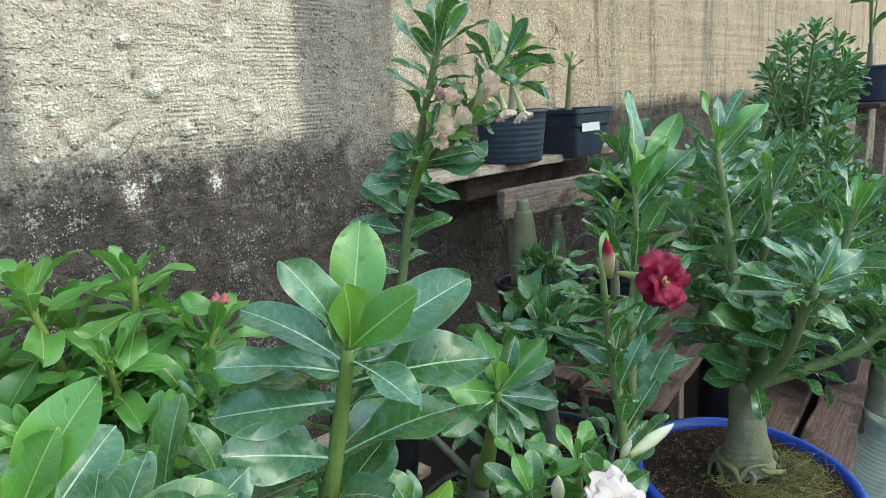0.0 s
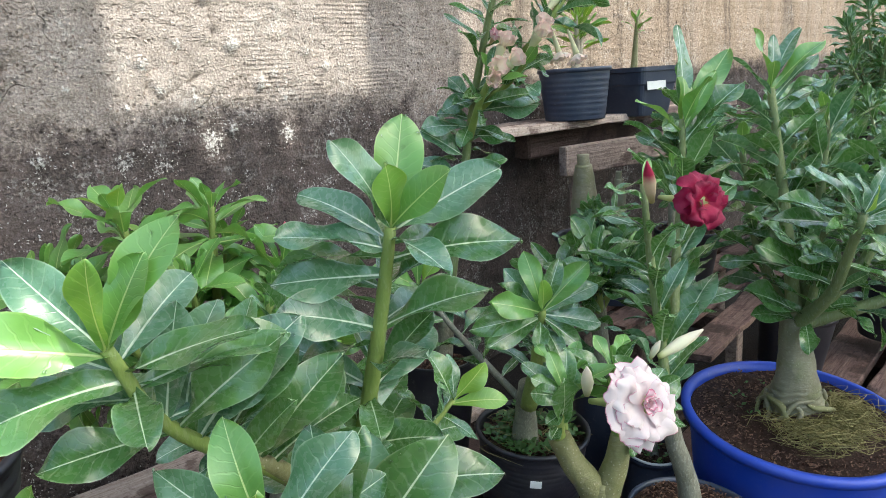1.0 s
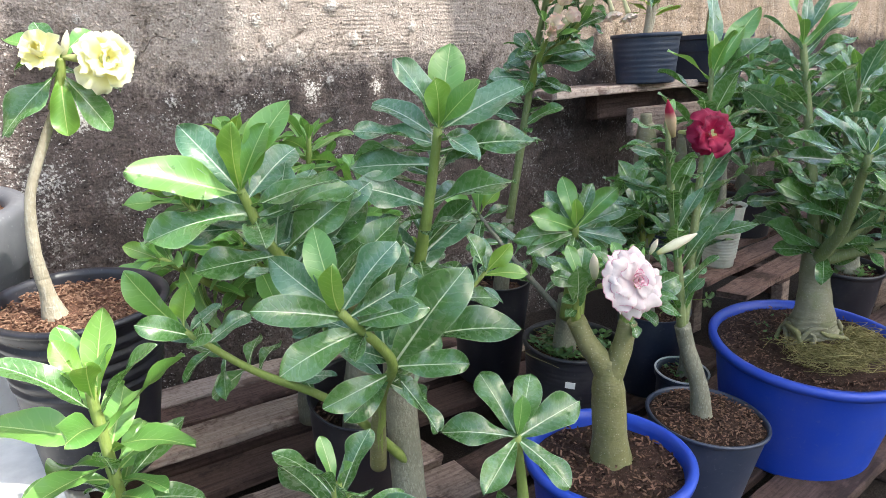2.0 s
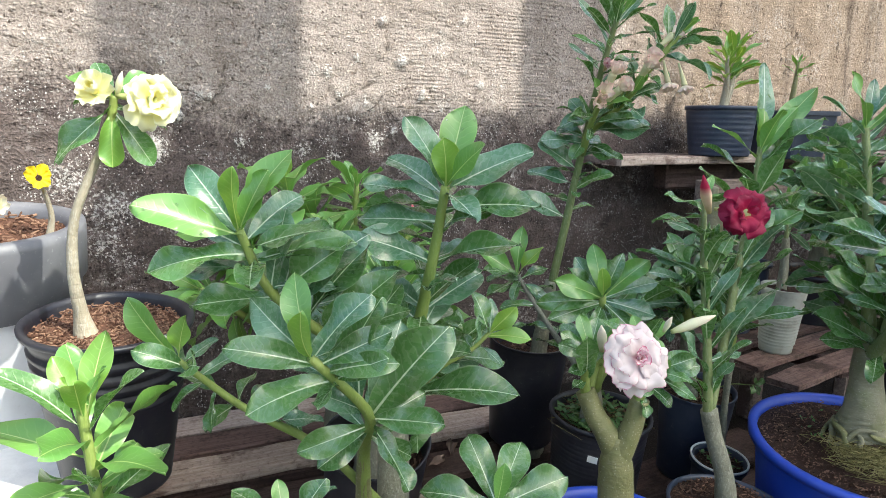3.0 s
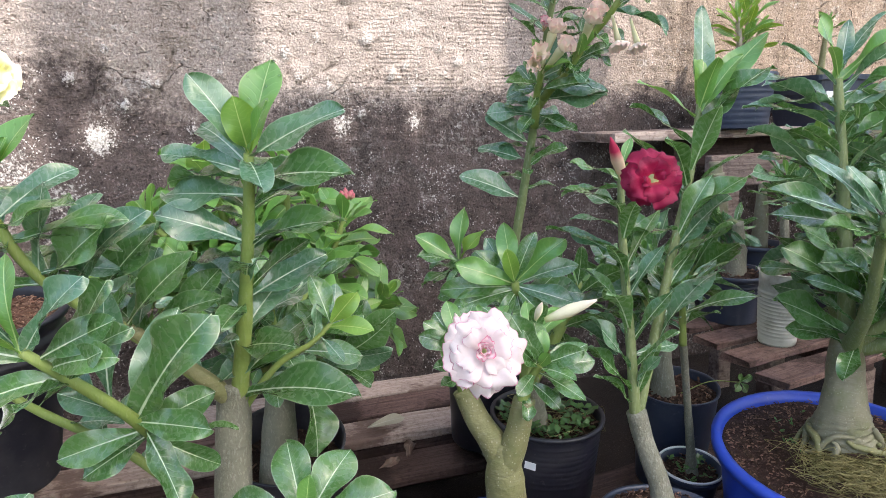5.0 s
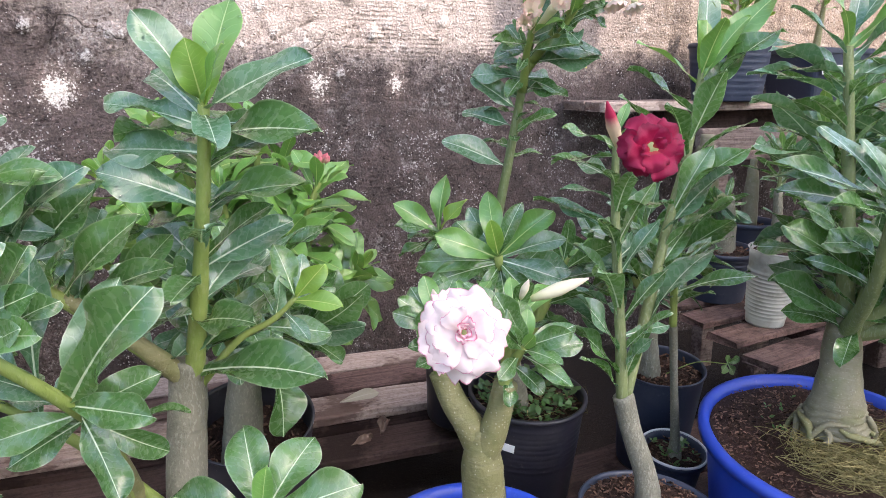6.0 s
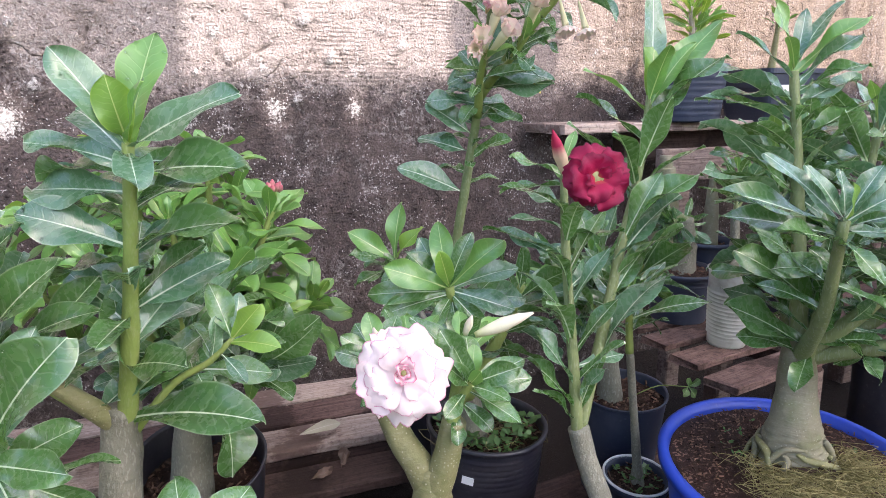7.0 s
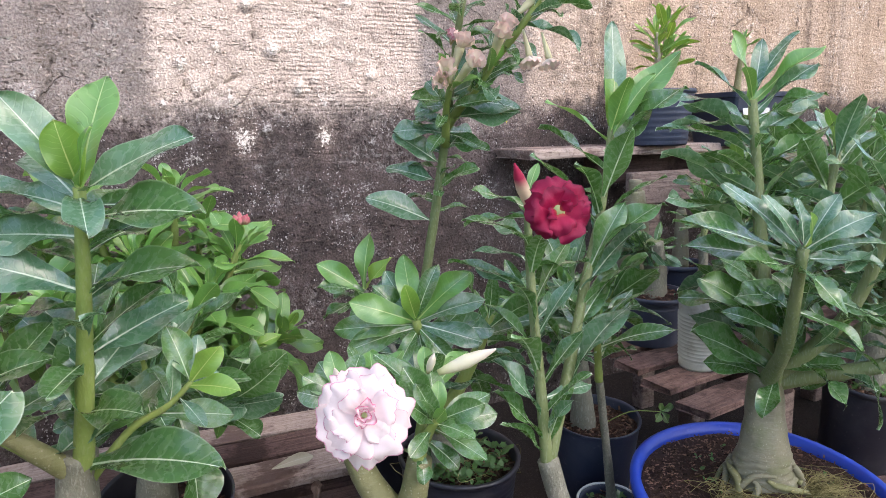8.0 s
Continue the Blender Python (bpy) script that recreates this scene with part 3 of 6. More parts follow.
def frame_of(direction, up):
    """The turn that lays +y along direction with +z as near up as it goes."""
    y = Vector(direction).normalized()
    u = Vector(up)
    if abs(u.normalized().dot(y)) > 0.98:
        u = Vector((0.3, -0.9, 0.2))
    x = y.cross(u).normalized()
    return Matrix((x, y, x.cross(y))).transposed().to_4x4()


def add_leaf(parent, at, direction, up, length, mat, rng, meshes=LEAVES):
    m = Matrix.Translation(at) @ frame_of(direction, up) @ pose(0, 0, 0, 0, rng.uniform(-32, 32), 0)
    s = length * rng.uniform(0.9, 1.1)
    return part("leaf", rng.choice(meshes), mat, parent, "", m @ Matrix.Diagonal((s * rng.uniform(0.92, 1.08), s, s, 1)))


def leafy_stem(parent, pts, radii, rng, n_top=14, n_low=8, length=0.1, start=0.3, mats=None, stem_mat=None, young=3, meshes=LEAVES, spread=1.0, stem_name="branch", top_bright=0.0, hero=()):
    """A stem that ends in a whorl of leaves: young ones upright at the tip, old ones spread and hanging below."""
    bm = bmesh.new()
    n = 16
    line = tube(bm, pts, radii, n, 9, 0.06, rng.random() * 50)
    part(stem_name, bm, stem_mat or M_STEM, parent)
    mats = mats or [M_LEAF, M_LEAF, M_LEAF_BLUE]
    n_top, n_low = int(n_top * 1.2), int(n_low * 1.5)
    total = sum((b - a).length for a, b in zip(line, line[1:]))
    tipd = (line[-1] - line[-3]).normalized()
    turn0 = rng.uniform(0, 360)
    for back, way, up, ln, which, mat in hero:
        x = (1 - back) * n
        j = min(int(x), n - 1)
        p = line[j].lerp(line[j + 1], x - j)
        part("leaf", HERO[which % len(HERO)], mat, parent, "", Matrix.Translation(p) @ frame_of(way, up) @ Matrix.Diagonal((ln * 1.1, ln, ln, 1)))
    crown = min(0.55, 0.65 * length / max(total, 0.01) * 1.5)
    for k in range(n_top + n_low):
        top = k < n_top
        f = k / max(1, n_top - 1) if top else (k - n_top + 1) / max(1, n_low)
        u = 1 - crown * f**1.3 if top else (1 - crown) - (1 - crown - start) * f
        x = u * n
        j = min(int(x), n - 1)
        p = line[j].lerp(line[j + 1], x - j)
        d = (line[min(j + 2, n)] - line[max(j - 1, 0)]).normalized()
        if top:
            d = tipd.lerp(d, f)
        a = radians(turn0 + 137.5 * k + rng.uniform(-14, 14))
        s = d.cross(Vector((0.31, 0.2, 0.93)))
        s = s.normalized() if s.length > 0.05 else Vector((1, 0, 0))
        out = s * math.cos(a) + d.cross(s) * math.sin(a)
        lift = (78 - 58 * f**0.9 if top else rng.uniform(2, 48)) + rng.uniform(-7, 7)
        lift = 90 - (90 - lift) * spread
        way = out * math.cos(radians(lift)) + d * math.sin(radians(lift))
        grow = (0.42 + 0.75 * min(1.0, f * 2.4)) if top else rng.uniform(0.75, 1.02)
        mat = (M_LEAF_LIME if rng.random() < top_bright else M_LEAF_YOUNG) if top and k < young else rng.choice(mats)
        r = lerp_list(radii, u)
        add_leaf(parent, p + out * r * 0.8, way, d + Vector((0, 0, 0.25)), length * grow, mat, rng, meshes)
    return line


LEAF_MATS = {"L": M_LEAF, "B": M_LEAF_BLUE, "Y": M_LEAF_YOUNG, "M": M_LEAF_LIME}


def dressed_stem(parent, pts, radii, rows, rng, meshes, stem_mat=None, lean=0.4, fat=1.0, extra=0, start=0.25):
    """A stem with leaves one by one. rows: how far back from its tip, the way to the leaf's own tip in centimetres
    (right, up and away, as one faces the plants), and its hue. A leaf turns its upper side to the stem's tip."""
    bm = bmesh.new()
    n = 16
    line = tube(bm, pts, radii, n, 10, 0.06, rng.random() * 50)
    part("branch", bm, stem_mat or M_STEM, parent)
    for back, right, up, away, hue in rows:
        x = (1 - back) * n
        j = min(int(x), n - 1)
        p = line[j].lerp(line[j + 1], x - j)
        d = (line[min(j + 2, n)] - line[max(j - 1, 0)]).normalized()
        way = facing(right, up, away) * 0.01
        me = rng.choice(meshes)
        tip = max(me.vertices, key=lambda v: v.co.y - abs(v.co.x)).co
        span = math.hypot(tip.y, tip.z)
        ln = way.length / span
        face = d + facing(0, 0.1, -lean * (2.0 if back < 0.08 else 1.0))
        m = Matrix.Translation(p) @ frame_of(way, face) @ pose(0, 0, 0, 0, rng.uniform(-14, 14), 0) @ pose(0, 0, 0, -math.degrees(math.atan2(tip.z, tip.y)), 0, 0)
        w = ln * fat * rng.uniform(0.96, 1.12) * (1.0 + 0.35 * max(0.0, (0.085 - way.length) / 0.085))
        part("leaf", me, LEAF_MATS[hue], parent, "", m @ Matrix.Diagonal((w, ln, ln, 1)))
    size = sorted(math.sqrt(r * r + u * u + a * a) for _, r, u, a, _ in rows)[len(rows) // 2] * 0.0095
    for k in range(extra):
        x = (start + (0.95 - start) * (k + 0.5) / extra) * n
        j = min(int(x), n - 1)
        p = line[j].lerp(line[j + 1], x - j)
        a = radians(137.5 * k + rng.uniform(-20, 20))
        way = facing(math.cos(a), rng.uniform(-0.15, 0.75), 0.55 + 0.6 * math.sin(a))
        add_leaf(parent, p, way, (0, -0.3, 1), size, rng.choice((M_LEAF, M_LEAF, M_LEAF_BLUE)), rng, meshes)
    return line


def facing(right, up, away):
    """A direction given as seen when one faces the plants: to the right, up and away."""
    return Vector((0.9 * right + 0.435 * away, -0.435 * right + 0.9 * away, up))


def flower(parent, at, face, size, mats, core_mat, rng, whorls=((6, 1.0, 8), (6, 0.82, 28), (5, 0.6, 52)), tube_from=None, label="", throat=None, shapes=(PETALS, CORE)):
    """A double blossom: whorls of ruffled petals about a throat, facing along face."""
    z = Vector(face).normalized()
    x = z.orthogonal().normalized()
    m = Matrix((x, z.cross(x), z)).transposed().to_4x4()
    bm = bmesh.new()
    back = Vector((0, 0, -size * 0.42)) if tube_from is None else m.inverted().to_3x3() @ (Vector(tube_from) - Vector(at))
    tube(bm, [back, back * 0.5, Vector((0, 0, 0)), Vector((0, 0, size * 0.03))], [size * 0.05, size * 0.1, size * 0.16, size * 0.1], 8, 10, 0.02)
    fl = part("flower", bm, throat or M_BUD_PINK, parent, label, Matrix.Translation(at) @ m)
    for w, (n, scale, lift) in enumerate(whorls):
        for i in range(n):
            a = 360 * i / n + w * 33 + rng.uniform(-13, 13)
            s = size * 0.56 * scale * rng.uniform(0.88, 1.14)
            pm = pose(0, 0, size * 0.03 * w, 0, 0, a) @ pose(0, size * 0.04, 0, lift + rng.uniform(-12, 12), 0, 0)
            inner = len(whorls) > 1 and w >= len(whorls) - (2 if len(whorls) > 4 else 1)
            part("petal", rng.choice(shapes[1] if inner else shapes[0]), core_mat if inner else mats, fl, "", pm @ Matrix.Diagonal((s, s, s, 1)))
    return fl


def bud(parent, base, tip, r, mat, name="bud", label=""):
    bm = bmesh.new()
    b, t = Vector(base), Vector(tip)
    line = tube(bm, [b, b.lerp(t, 0.33), b.lerp(t, 0.66), t], [r * 0.45, r * 0.8, r, r * 0.75, r * 0.12], 12, 9, 0.08, r * 900)
    uv = bm.loops.layers.uv.new("UVMap")
    d = t - b
    for f in bm.faces:
        for lp in f.loops:
            q = lp.vert.co - b
            lp[uv].uv = (0.5 + 0.5 * math.sin(q.x * 300), max(0, min(1, q.dot(d) / d.length_squared)))
    return part(name, bm, mat, parent, label)


# ---------------------------------------------------------------- pots
def soil_disc(r, z, seed, amp=0.008):
    bm = bmesh.new()
    n, segs = 9, 36
    rows = []
    for i in range(n + 1):
        q = i / n
        rows.append([bm.verts.new((r * q * math.cos(2 * math.pi * s / segs), r * q * math.sin(2 * math.pi * s / segs), z + 0.35 * amp * (1 - q * q) * 2 + amp * noise.noise((q * math.cos(2 * math.pi * s / segs) * 5 + seed, q * math.sin(2 * math.pi * s / segs) * 5, seed)))) for s in range(segs)])
    for a, b in zip(rows, rows[1:]):
        for s in range(segs):
            bm.faces.new((a[s], b[s], b[(s + 1) % segs], a[(s + 1) % segs]))
    bmesh.ops.remove_doubles(bm, verts=bm.verts, dist=1e-5)
    bmesh.ops.recalc_face_normals(bm, faces=bm.faces)
    return bm


def chips(r, z, count, size, seed, inner=0.0, flat=0.35):
    """Loose bits of bark strewn over a round bed."""
    rng = random.Random(seed)
    verts, faces = [], []
    for _ in range(count):
        q, a = r * math.sqrt(rng.uniform(inner, 1)), rng.uniform(0, 2 * math.pi)
        m = pose(q * math.cos(a), q * math.sin(a), z + rng.uniform(0.0, 0.005), rng.uniform(-30, 30), rng.uniform(-30, 30), rng.uniform(0, 360))
        sx, sy, sz = size * rng.uniform(0.5, 1.7), size * rng.uniform(0.2, 0.5), size * flat * rng.uniform(0.4, 1)
        b = len(verts)
        for cx, cy, cz in ((-1, -1, -1), (1, -0.7, -1), (1, 0.8, -1), (-0.9, 1, -1), (-0.8, -0.8, 1), (0.8, -0.9, 1), (0.9, 0.7, 1), (-1, 0.8, 1)):
            verts.append(m @ Vector((cx * sx / 2, cy * sy / 2, cz * sz / 2)))
        faces += [tuple(b + k for k in f) for f in ((0, 3, 2, 1), (4, 5, 6, 7), (0, 1, 5, 4), (1, 2, 6, 5), (2, 3, 7, 6), (3, 0, 4, 7))]
    me = bpy.data.meshes.new("chips")
    me.from_pydata(verts, [], faces)
    return me


def pot(name, at, r_top, r_bot, h, mat, label, tilt=(5, 0), rim=0.006, grooves=0, soil=0.85, soil_mat=None, chip_mat=None, n_chips=260, chip=0.008, wall=0.0025, seed=1.0, category="plant pot", group="", soft=0.0, ridge=0.0006, segs=48, lip=0.012, pitch=0.012):
    """A nursery pot: tapered wall with thickness, rolled rim, moulded grooves, soil inside. at: the middle of its mouth."""
    m = Matrix.Translation(at) @ pose(0, 0, 0, tilt[0], tilt[1], 0) @ Matrix.Translation((0, 0, -h))
    ob = thing(name, m, label, category, group)
    prof = [(0.001, 0.004), (r_bot * 0.96, 0.0), (r_bot, 0.004)]
    for k in range(1, 72):
        u = k / 72
        r = r_bot + (r_top - r_bot) * u
        g = ridge * (1 if math.sin(u * h * 2 * math.pi / pitch) > 0 else -1) if grooves and 1 - grooves < u < 0.93 else 0
        prof.append((r + g, h * u))
    prof += [(r_top, h - lip), (r_top + rim, h - lip), (r_top + rim * 1.15, h - 0.3 * lip), (r_top + rim * 0.6, h), (r_top - wall, h - 0.001), (r_top - wall * 1.6, h - lip)]
    for k in (0.8, 0.5):
        prof.append((r_bot + (r_top - r_bot) * k - wall, h * k))
    part("pot_body", lathe(prof, segs, soft, seed), mat, ob)
    if soil:
        rs = r_bot + (r_top - r_bot) * soil - wall * 0.6
        part("soil", soil_disc(rs, h * soil, seed), soil_mat or M_SOIL, ob, "")
        ch = part("mulch", chips(rs * 0.95, h * soil + 0.004, n_chips, chip, int(seed * 97)), chip_mat or M_CHIP, ob, "", None, False)
        ch["kind"] = "stuff"
    return ob


def plant(label, at, category="desert rose", group="potted desert roses"):
    return thing("desert_rose", Matrix.Translation(at), label, category, group)


def rel(at, pts):
    return [Vector(p) - Vector(at) for p in pts]


# ---------------------------------------------------------------- the large structure
WALL_Y = 1.548


def build_ground():
    bm = bmesh.new()
    xs = [-40, -12, -4] + [-2 + 0.12 * i for i in range(51)] + [6, 14, 40]
    ys = [-40, -12, -4] + [-2 + 0.12 * i for i in range(32)] + [3, 8, 14, 40]
    grid = [[bm.verts.new((x, y, 0.012 * noise.noise((x * 3, y * 3, 0)) if abs(x) < 5 and abs(y) < 3 else 0)) for x in xs] for y in ys]
    for a, b in zip(grid, grid[1:]):
        for j in range(len(xs) - 1):
            bm.faces.new((a[j], a[j + 1], b[j + 1], b[j]))
    tagged(part("ground", bm, M_GROUND), "damp dark earth strewn with dead leaves", "ground", "", "structure")


# knobs and drips of mortar: x, z, half width, height proud of the wall
BUMPS = [(0.847, 1.074, 0.0132, 0.0152), (0.901, 0.977, 0.0176, 0.0152), (0.959, 0.889, 0.0116, 0.0183), (0.962, 0.905, 0.00935, 0.0122), (0.999, 0.916, 0.0099, 0.00916), (1.087, 1.093, 0.011, 0.0122), (1.091, 0.959, 0.0088, 0.00916),
         (1.141, 0.927, 0.0132, 0.0122), (0.876, 0.803, 0.0132, 0.0168), (0.702, 0.942, 0.0132, 0.0122), (0.247, 0.888, 0.0143, 0.0152), (0.397, 0.878, 0.0132, 0.0122), (0.42, 0.878, 0.011, 0.0138), (0.35, 0.835, 0.0132, 0.0152), (0.485, 0.776, 0.011, 0.0107),
         (0.727, 0.88, 0.0154, 0.0107), (0.775, 0.98, 0.0121, 0.00764), (0.86, 1.02, 0.0088, 0.00916), (0.32, 0.95, 0.0099, 0.00916), (0.55, 0.9, 0.0099, 0.00916), (0.66, 0.86, 0.0088, 0.00764), (1.02, 0.86, 0.0088, 0.00764), (0.8, 0.87, 0.0088, 0.00764)]
# patches where the lime shows: x, z, half width, half height, how bare; the first three paint sun flecks paler
LIME_FLECKS = [(0.825, 0.778, 0.022, 0.03, 0.8), (1.015, 0.78, 0.02, 0.022, 0.7), (0.29, 0.762, 0.034, 0.032, 0.9), (1.12, 0.655, 0.035, 0.016, 0.5), (1.06, 0.58, 0.025, 0.014, 0.45), (0.202, 0.632, 0.06, 0.06, 0.55), (0.18, 0.567, 0.06, 0.05, 0.5), (0.638, 0.758, 0.03, 0.022, 0.55), (0.709, 0.738, 0.03, 0.016, 0.5),
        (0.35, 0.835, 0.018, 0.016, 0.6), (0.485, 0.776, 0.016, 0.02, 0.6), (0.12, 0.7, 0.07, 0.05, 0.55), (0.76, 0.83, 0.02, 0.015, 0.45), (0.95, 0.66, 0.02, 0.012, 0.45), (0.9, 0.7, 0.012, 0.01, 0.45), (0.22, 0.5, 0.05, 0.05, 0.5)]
# grooves scored in the plaster: from x, z to x, z
GROOVES = [(1.154, 0.91, 1.153, 0.79), (0.457, 0.95, 0.44, 0.885), (0.44, 0.885, 0.405, 0.835), (0.702, 0.902, 0.727, 0.875), (0.727, 0.875, 0.83, 0.925), (0.86, 1.06, 0.862, 0.98)]


def build_wall():
    """The old rendered wall: lumpy plaster with mortar drips, 15 cm thick."""
    bm = bmesh.new()
    layer = bm.verts.layers.float.new("lime_fleck")
    step = 0.0062
    xs = [-3, -2, -1.2, -0.6] + [-0.3 + step * i for i in range(360)] + [1.94 + 0.012 * i for i in range(62)] + [2.7, 2.85, 3, 3.3, 3.7, 4.2, 5, 6, 7.5, 9.5, 13, 18, 26]
    zs = [-0.05 + 0.05 * i for i in range(9)] + [0.41 + 0.011 * i for i in range(12)] + [0.54 + step * i for i in range(105)] + [1.195 + 0.012 * i for i in range(25)] + [1.52, 1.6, 1.8, 2.0, 2.3, 2.6]
    rows = []
    for z in zs:
        row = []
        for x in xs:
            d = 0.007 * noise.noise((x * 2.1, z * 2.1, 0.5)) + 0.005 * noise.noise((x * 7, z * 9, 1.5)) + 0.003 * noise.noise((x * 18, z * 40, 2.5)) + 0.0024 * noise.noise((x * 40, z * 72, 4.5)) - 0.004 * max(0.0, 0.08 - abs(noise.noise((x * 5, z * 6, 7.5)))) / 0.08 * max(0.0, noise.noise((x * 1.7, z * 1.7, 9.5)))
            chip = noise.noise((x * 38, z * 38, 12.5))
            d += 0.006 * max(0.0, chip - 0.38)
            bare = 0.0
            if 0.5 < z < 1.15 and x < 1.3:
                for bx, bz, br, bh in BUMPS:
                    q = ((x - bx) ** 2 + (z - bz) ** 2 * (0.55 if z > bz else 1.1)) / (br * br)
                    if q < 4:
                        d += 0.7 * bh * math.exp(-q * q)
                        # knobs are tinted pale, which puts their lit tops into the colour
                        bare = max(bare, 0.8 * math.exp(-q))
                for lx, lz, w, hh, much in LIME_FLECKS:
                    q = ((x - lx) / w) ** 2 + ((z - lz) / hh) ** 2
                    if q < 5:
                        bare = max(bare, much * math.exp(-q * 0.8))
                for x0, z0, x1, z1 in GROOVES:
                    ex, ez = x1 - x0, z1 - z0
                    u = max(0.0, min(1.0, ((x - x0) * ex + (z - z0) * ez) / (ex * ex + ez * ez)))
                    q = math.hypot(x - x0 - u * ex, z - z0 - u * ez) + 0.005 * noise.noise((x * 70, z * 70, 3.3))
                    if q < 0.0042:
                        d -= 0.007 * (1 - q / 0.0042)
                        bare = -1.0 + q / 0.0042
            v = bm.verts.new((x, WALL_Y - d, z))
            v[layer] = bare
            row.append(v)
        rows.append(row)
    for a, b in zip(rows, rows[1:]):
        for j in range(len(xs) - 1):
            bm.faces.new((a[j], a[j + 1], b[j + 1], b[j]))
    back = [bm.verts.new((x, WALL_Y + 0.15, z)) for x, z in ((xs[0], zs[0]), (xs[-1], zs[0]), (xs[-1], zs[-1]), (xs[0], zs[-1]))]
    bm.faces.new(back[::-1])
    bm.faces.new([rows[-1][j] for j in range(len(xs))] + [back[2], back[3]])
    bm.faces.new([rows[i][0] for i in range(len(zs))] + [back[3], back[0]])
    bm.faces.new([rows[i][-1] for i in range(len(zs) - 1, -1, -1)] + [back[1], back[2]])
    tagged(part("wall_north", bm, M_WALL), "old rough plastered wall, blackened at its foot by algal stain and painted-in shade", "wall", "", "structure")


BLOCKER_H = 5.2


def blocker_point(x, z):
    """The place on the added sun blocker that throws its edge onto the wall at x, z."""
    run = (BLOCKER_H - z) / math.tan(radians(SUN_EL))
    return Vector((x + run * sun_h.x, WALL_Y + run * sun_h.y, BLOCKER_H))


def build_sun_blocker():
    """An unseen sun blocker added behind the visitor; its edge and two arms shade the wall and the plants."""
    bm = bmesh.new()

    def slab(x0, x1, z0, z1, x0_low=None, lift=0.0):
        q = [blocker_point(x0 if x0_low is None else x0_low, z0), blocker_point(x1, z0), blocker_point(x1, z1), blocker_point(x0, z1)]
        lo = [bm.verts.new(p + Vector((0, 0, lift))) for p in q]
        hi = [bm.verts.new(p + Vector((0, 0, lift + 0.02))) for p in q]
        bm.faces.new(lo[::-1])
        bm.faces.new(hi)
        for i in range(4):
            bm.faces.new((lo[i], lo[(i + 1) % 4], hi[(i + 1) % 4], hi[i]))

    slab(0.19, 7.5, -0.65, 0.722, -0.25)
    slab(-0.25, 7.5, -1.7, -0.654, -0.7)
    slab(0.19, 7.5, 0.818, 0.838)
    last = 0.19
    # gaps placed so that sun flecks land on the wall
    for hole, half in ((0.288, 0.04), (0.828, 0.026), (1.017, 0.022), (7.5, 0.0)):
        slab(last, hole - half, 0.722, 0.818)
        last = hole + half
    slab(0.19, 0.64, 0.838, 2.6)
    slab(1.282, 1.62, 0.838, 2.6)
    bmesh.ops.recalc_face_normals(bm, faces=bm.faces)
    blocker = thing("canopy", Matrix.Identity(4), "unseen sun blocker of sheets on posts, added to cast shade", "canopy", "", "structure")
    part("blocker_slab", bm, M_BLOCKER, blocker, "", None, False)
    for x, y in ((2.0, -4.6), (5.2, -4.6), (5.2, -2.4)):
        bm = bmesh.new()
        box(bm, (0.1, 0.1, BLOCKER_H), (x, y, BLOCKER_H / 2))
        part("post", bm, M_WOOD, blocker, "", None, False)


build_ground()
build_wall()
build_sun_blocker()


# ---------------------------------------------------------------- timber: pallets and shelves
def pallet(label, boards, legs=(), blocks=(), group="pallets"):
    """boards: (x, y, z, length, width, thick, turn, material); legs and blocks: (x, y, z, sx, sy, sz, turn)."""
    x, y, z = boards[0][:3]
    ob = thing("wooden_pallet", Matrix.Translation((x, y, 0)), label, "pallet", group)
    for i, (bx, by, bz, ln, w, th, turn, mat) in enumerate(boards):
        part("plank", board(ln, w, th, bx * 7 + by * 13 + i), mat, ob, "", pose(bx - x, by - y, bz, 0, 0, turn), False)
    for name, some in (("leg", legs), ("stringer", blocks)):
        for bx, by, bz, sx, sy, sz, turn in some:
            bm = bmesh.new()
            box(bm, (sx, sy, sz))
            # stringers take dark wood, the shadow below the planks put into their colour
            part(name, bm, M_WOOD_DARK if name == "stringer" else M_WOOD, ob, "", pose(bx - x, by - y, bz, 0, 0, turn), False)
    return ob


SK = -4.8
pallet("low pallet of grey weathered planks along the wall", [
    (0.52, 1.475, 0.11, 1.35, 0.095, 0.022, SK, M_WOOD_PALE),
    (0.52, 1.366, 0.11, 1.35, 0.1, 0.022, SK, M_WOOD_RED),
    (0.54, 1.25, 0.11, 1.35, 0.1, 0.022, SK, M_WOOD_PALE),
    (0.5, 1.12, 0.085, 1.35, 0.1, 0.022, SK, M_WOOD_DARK),
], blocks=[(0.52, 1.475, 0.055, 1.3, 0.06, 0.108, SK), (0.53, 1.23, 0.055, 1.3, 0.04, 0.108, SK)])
pallet("low pallet of dark weathered planks under the pots", [
    (0.1, 1.0, 0.085, 1.2, 0.11, 0.022, SK, M_WOOD),
    (0.1, 0.87, 0.085, 1.2, 0.11, 0.022, SK, M_WOOD),
    (0.12, 0.74, 0.085, 1.2, 0.11, 0.022, SK, M_WOOD_DARK),
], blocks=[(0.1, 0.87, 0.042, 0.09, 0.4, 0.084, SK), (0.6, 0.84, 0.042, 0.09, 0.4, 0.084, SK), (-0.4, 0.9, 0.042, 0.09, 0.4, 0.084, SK)])
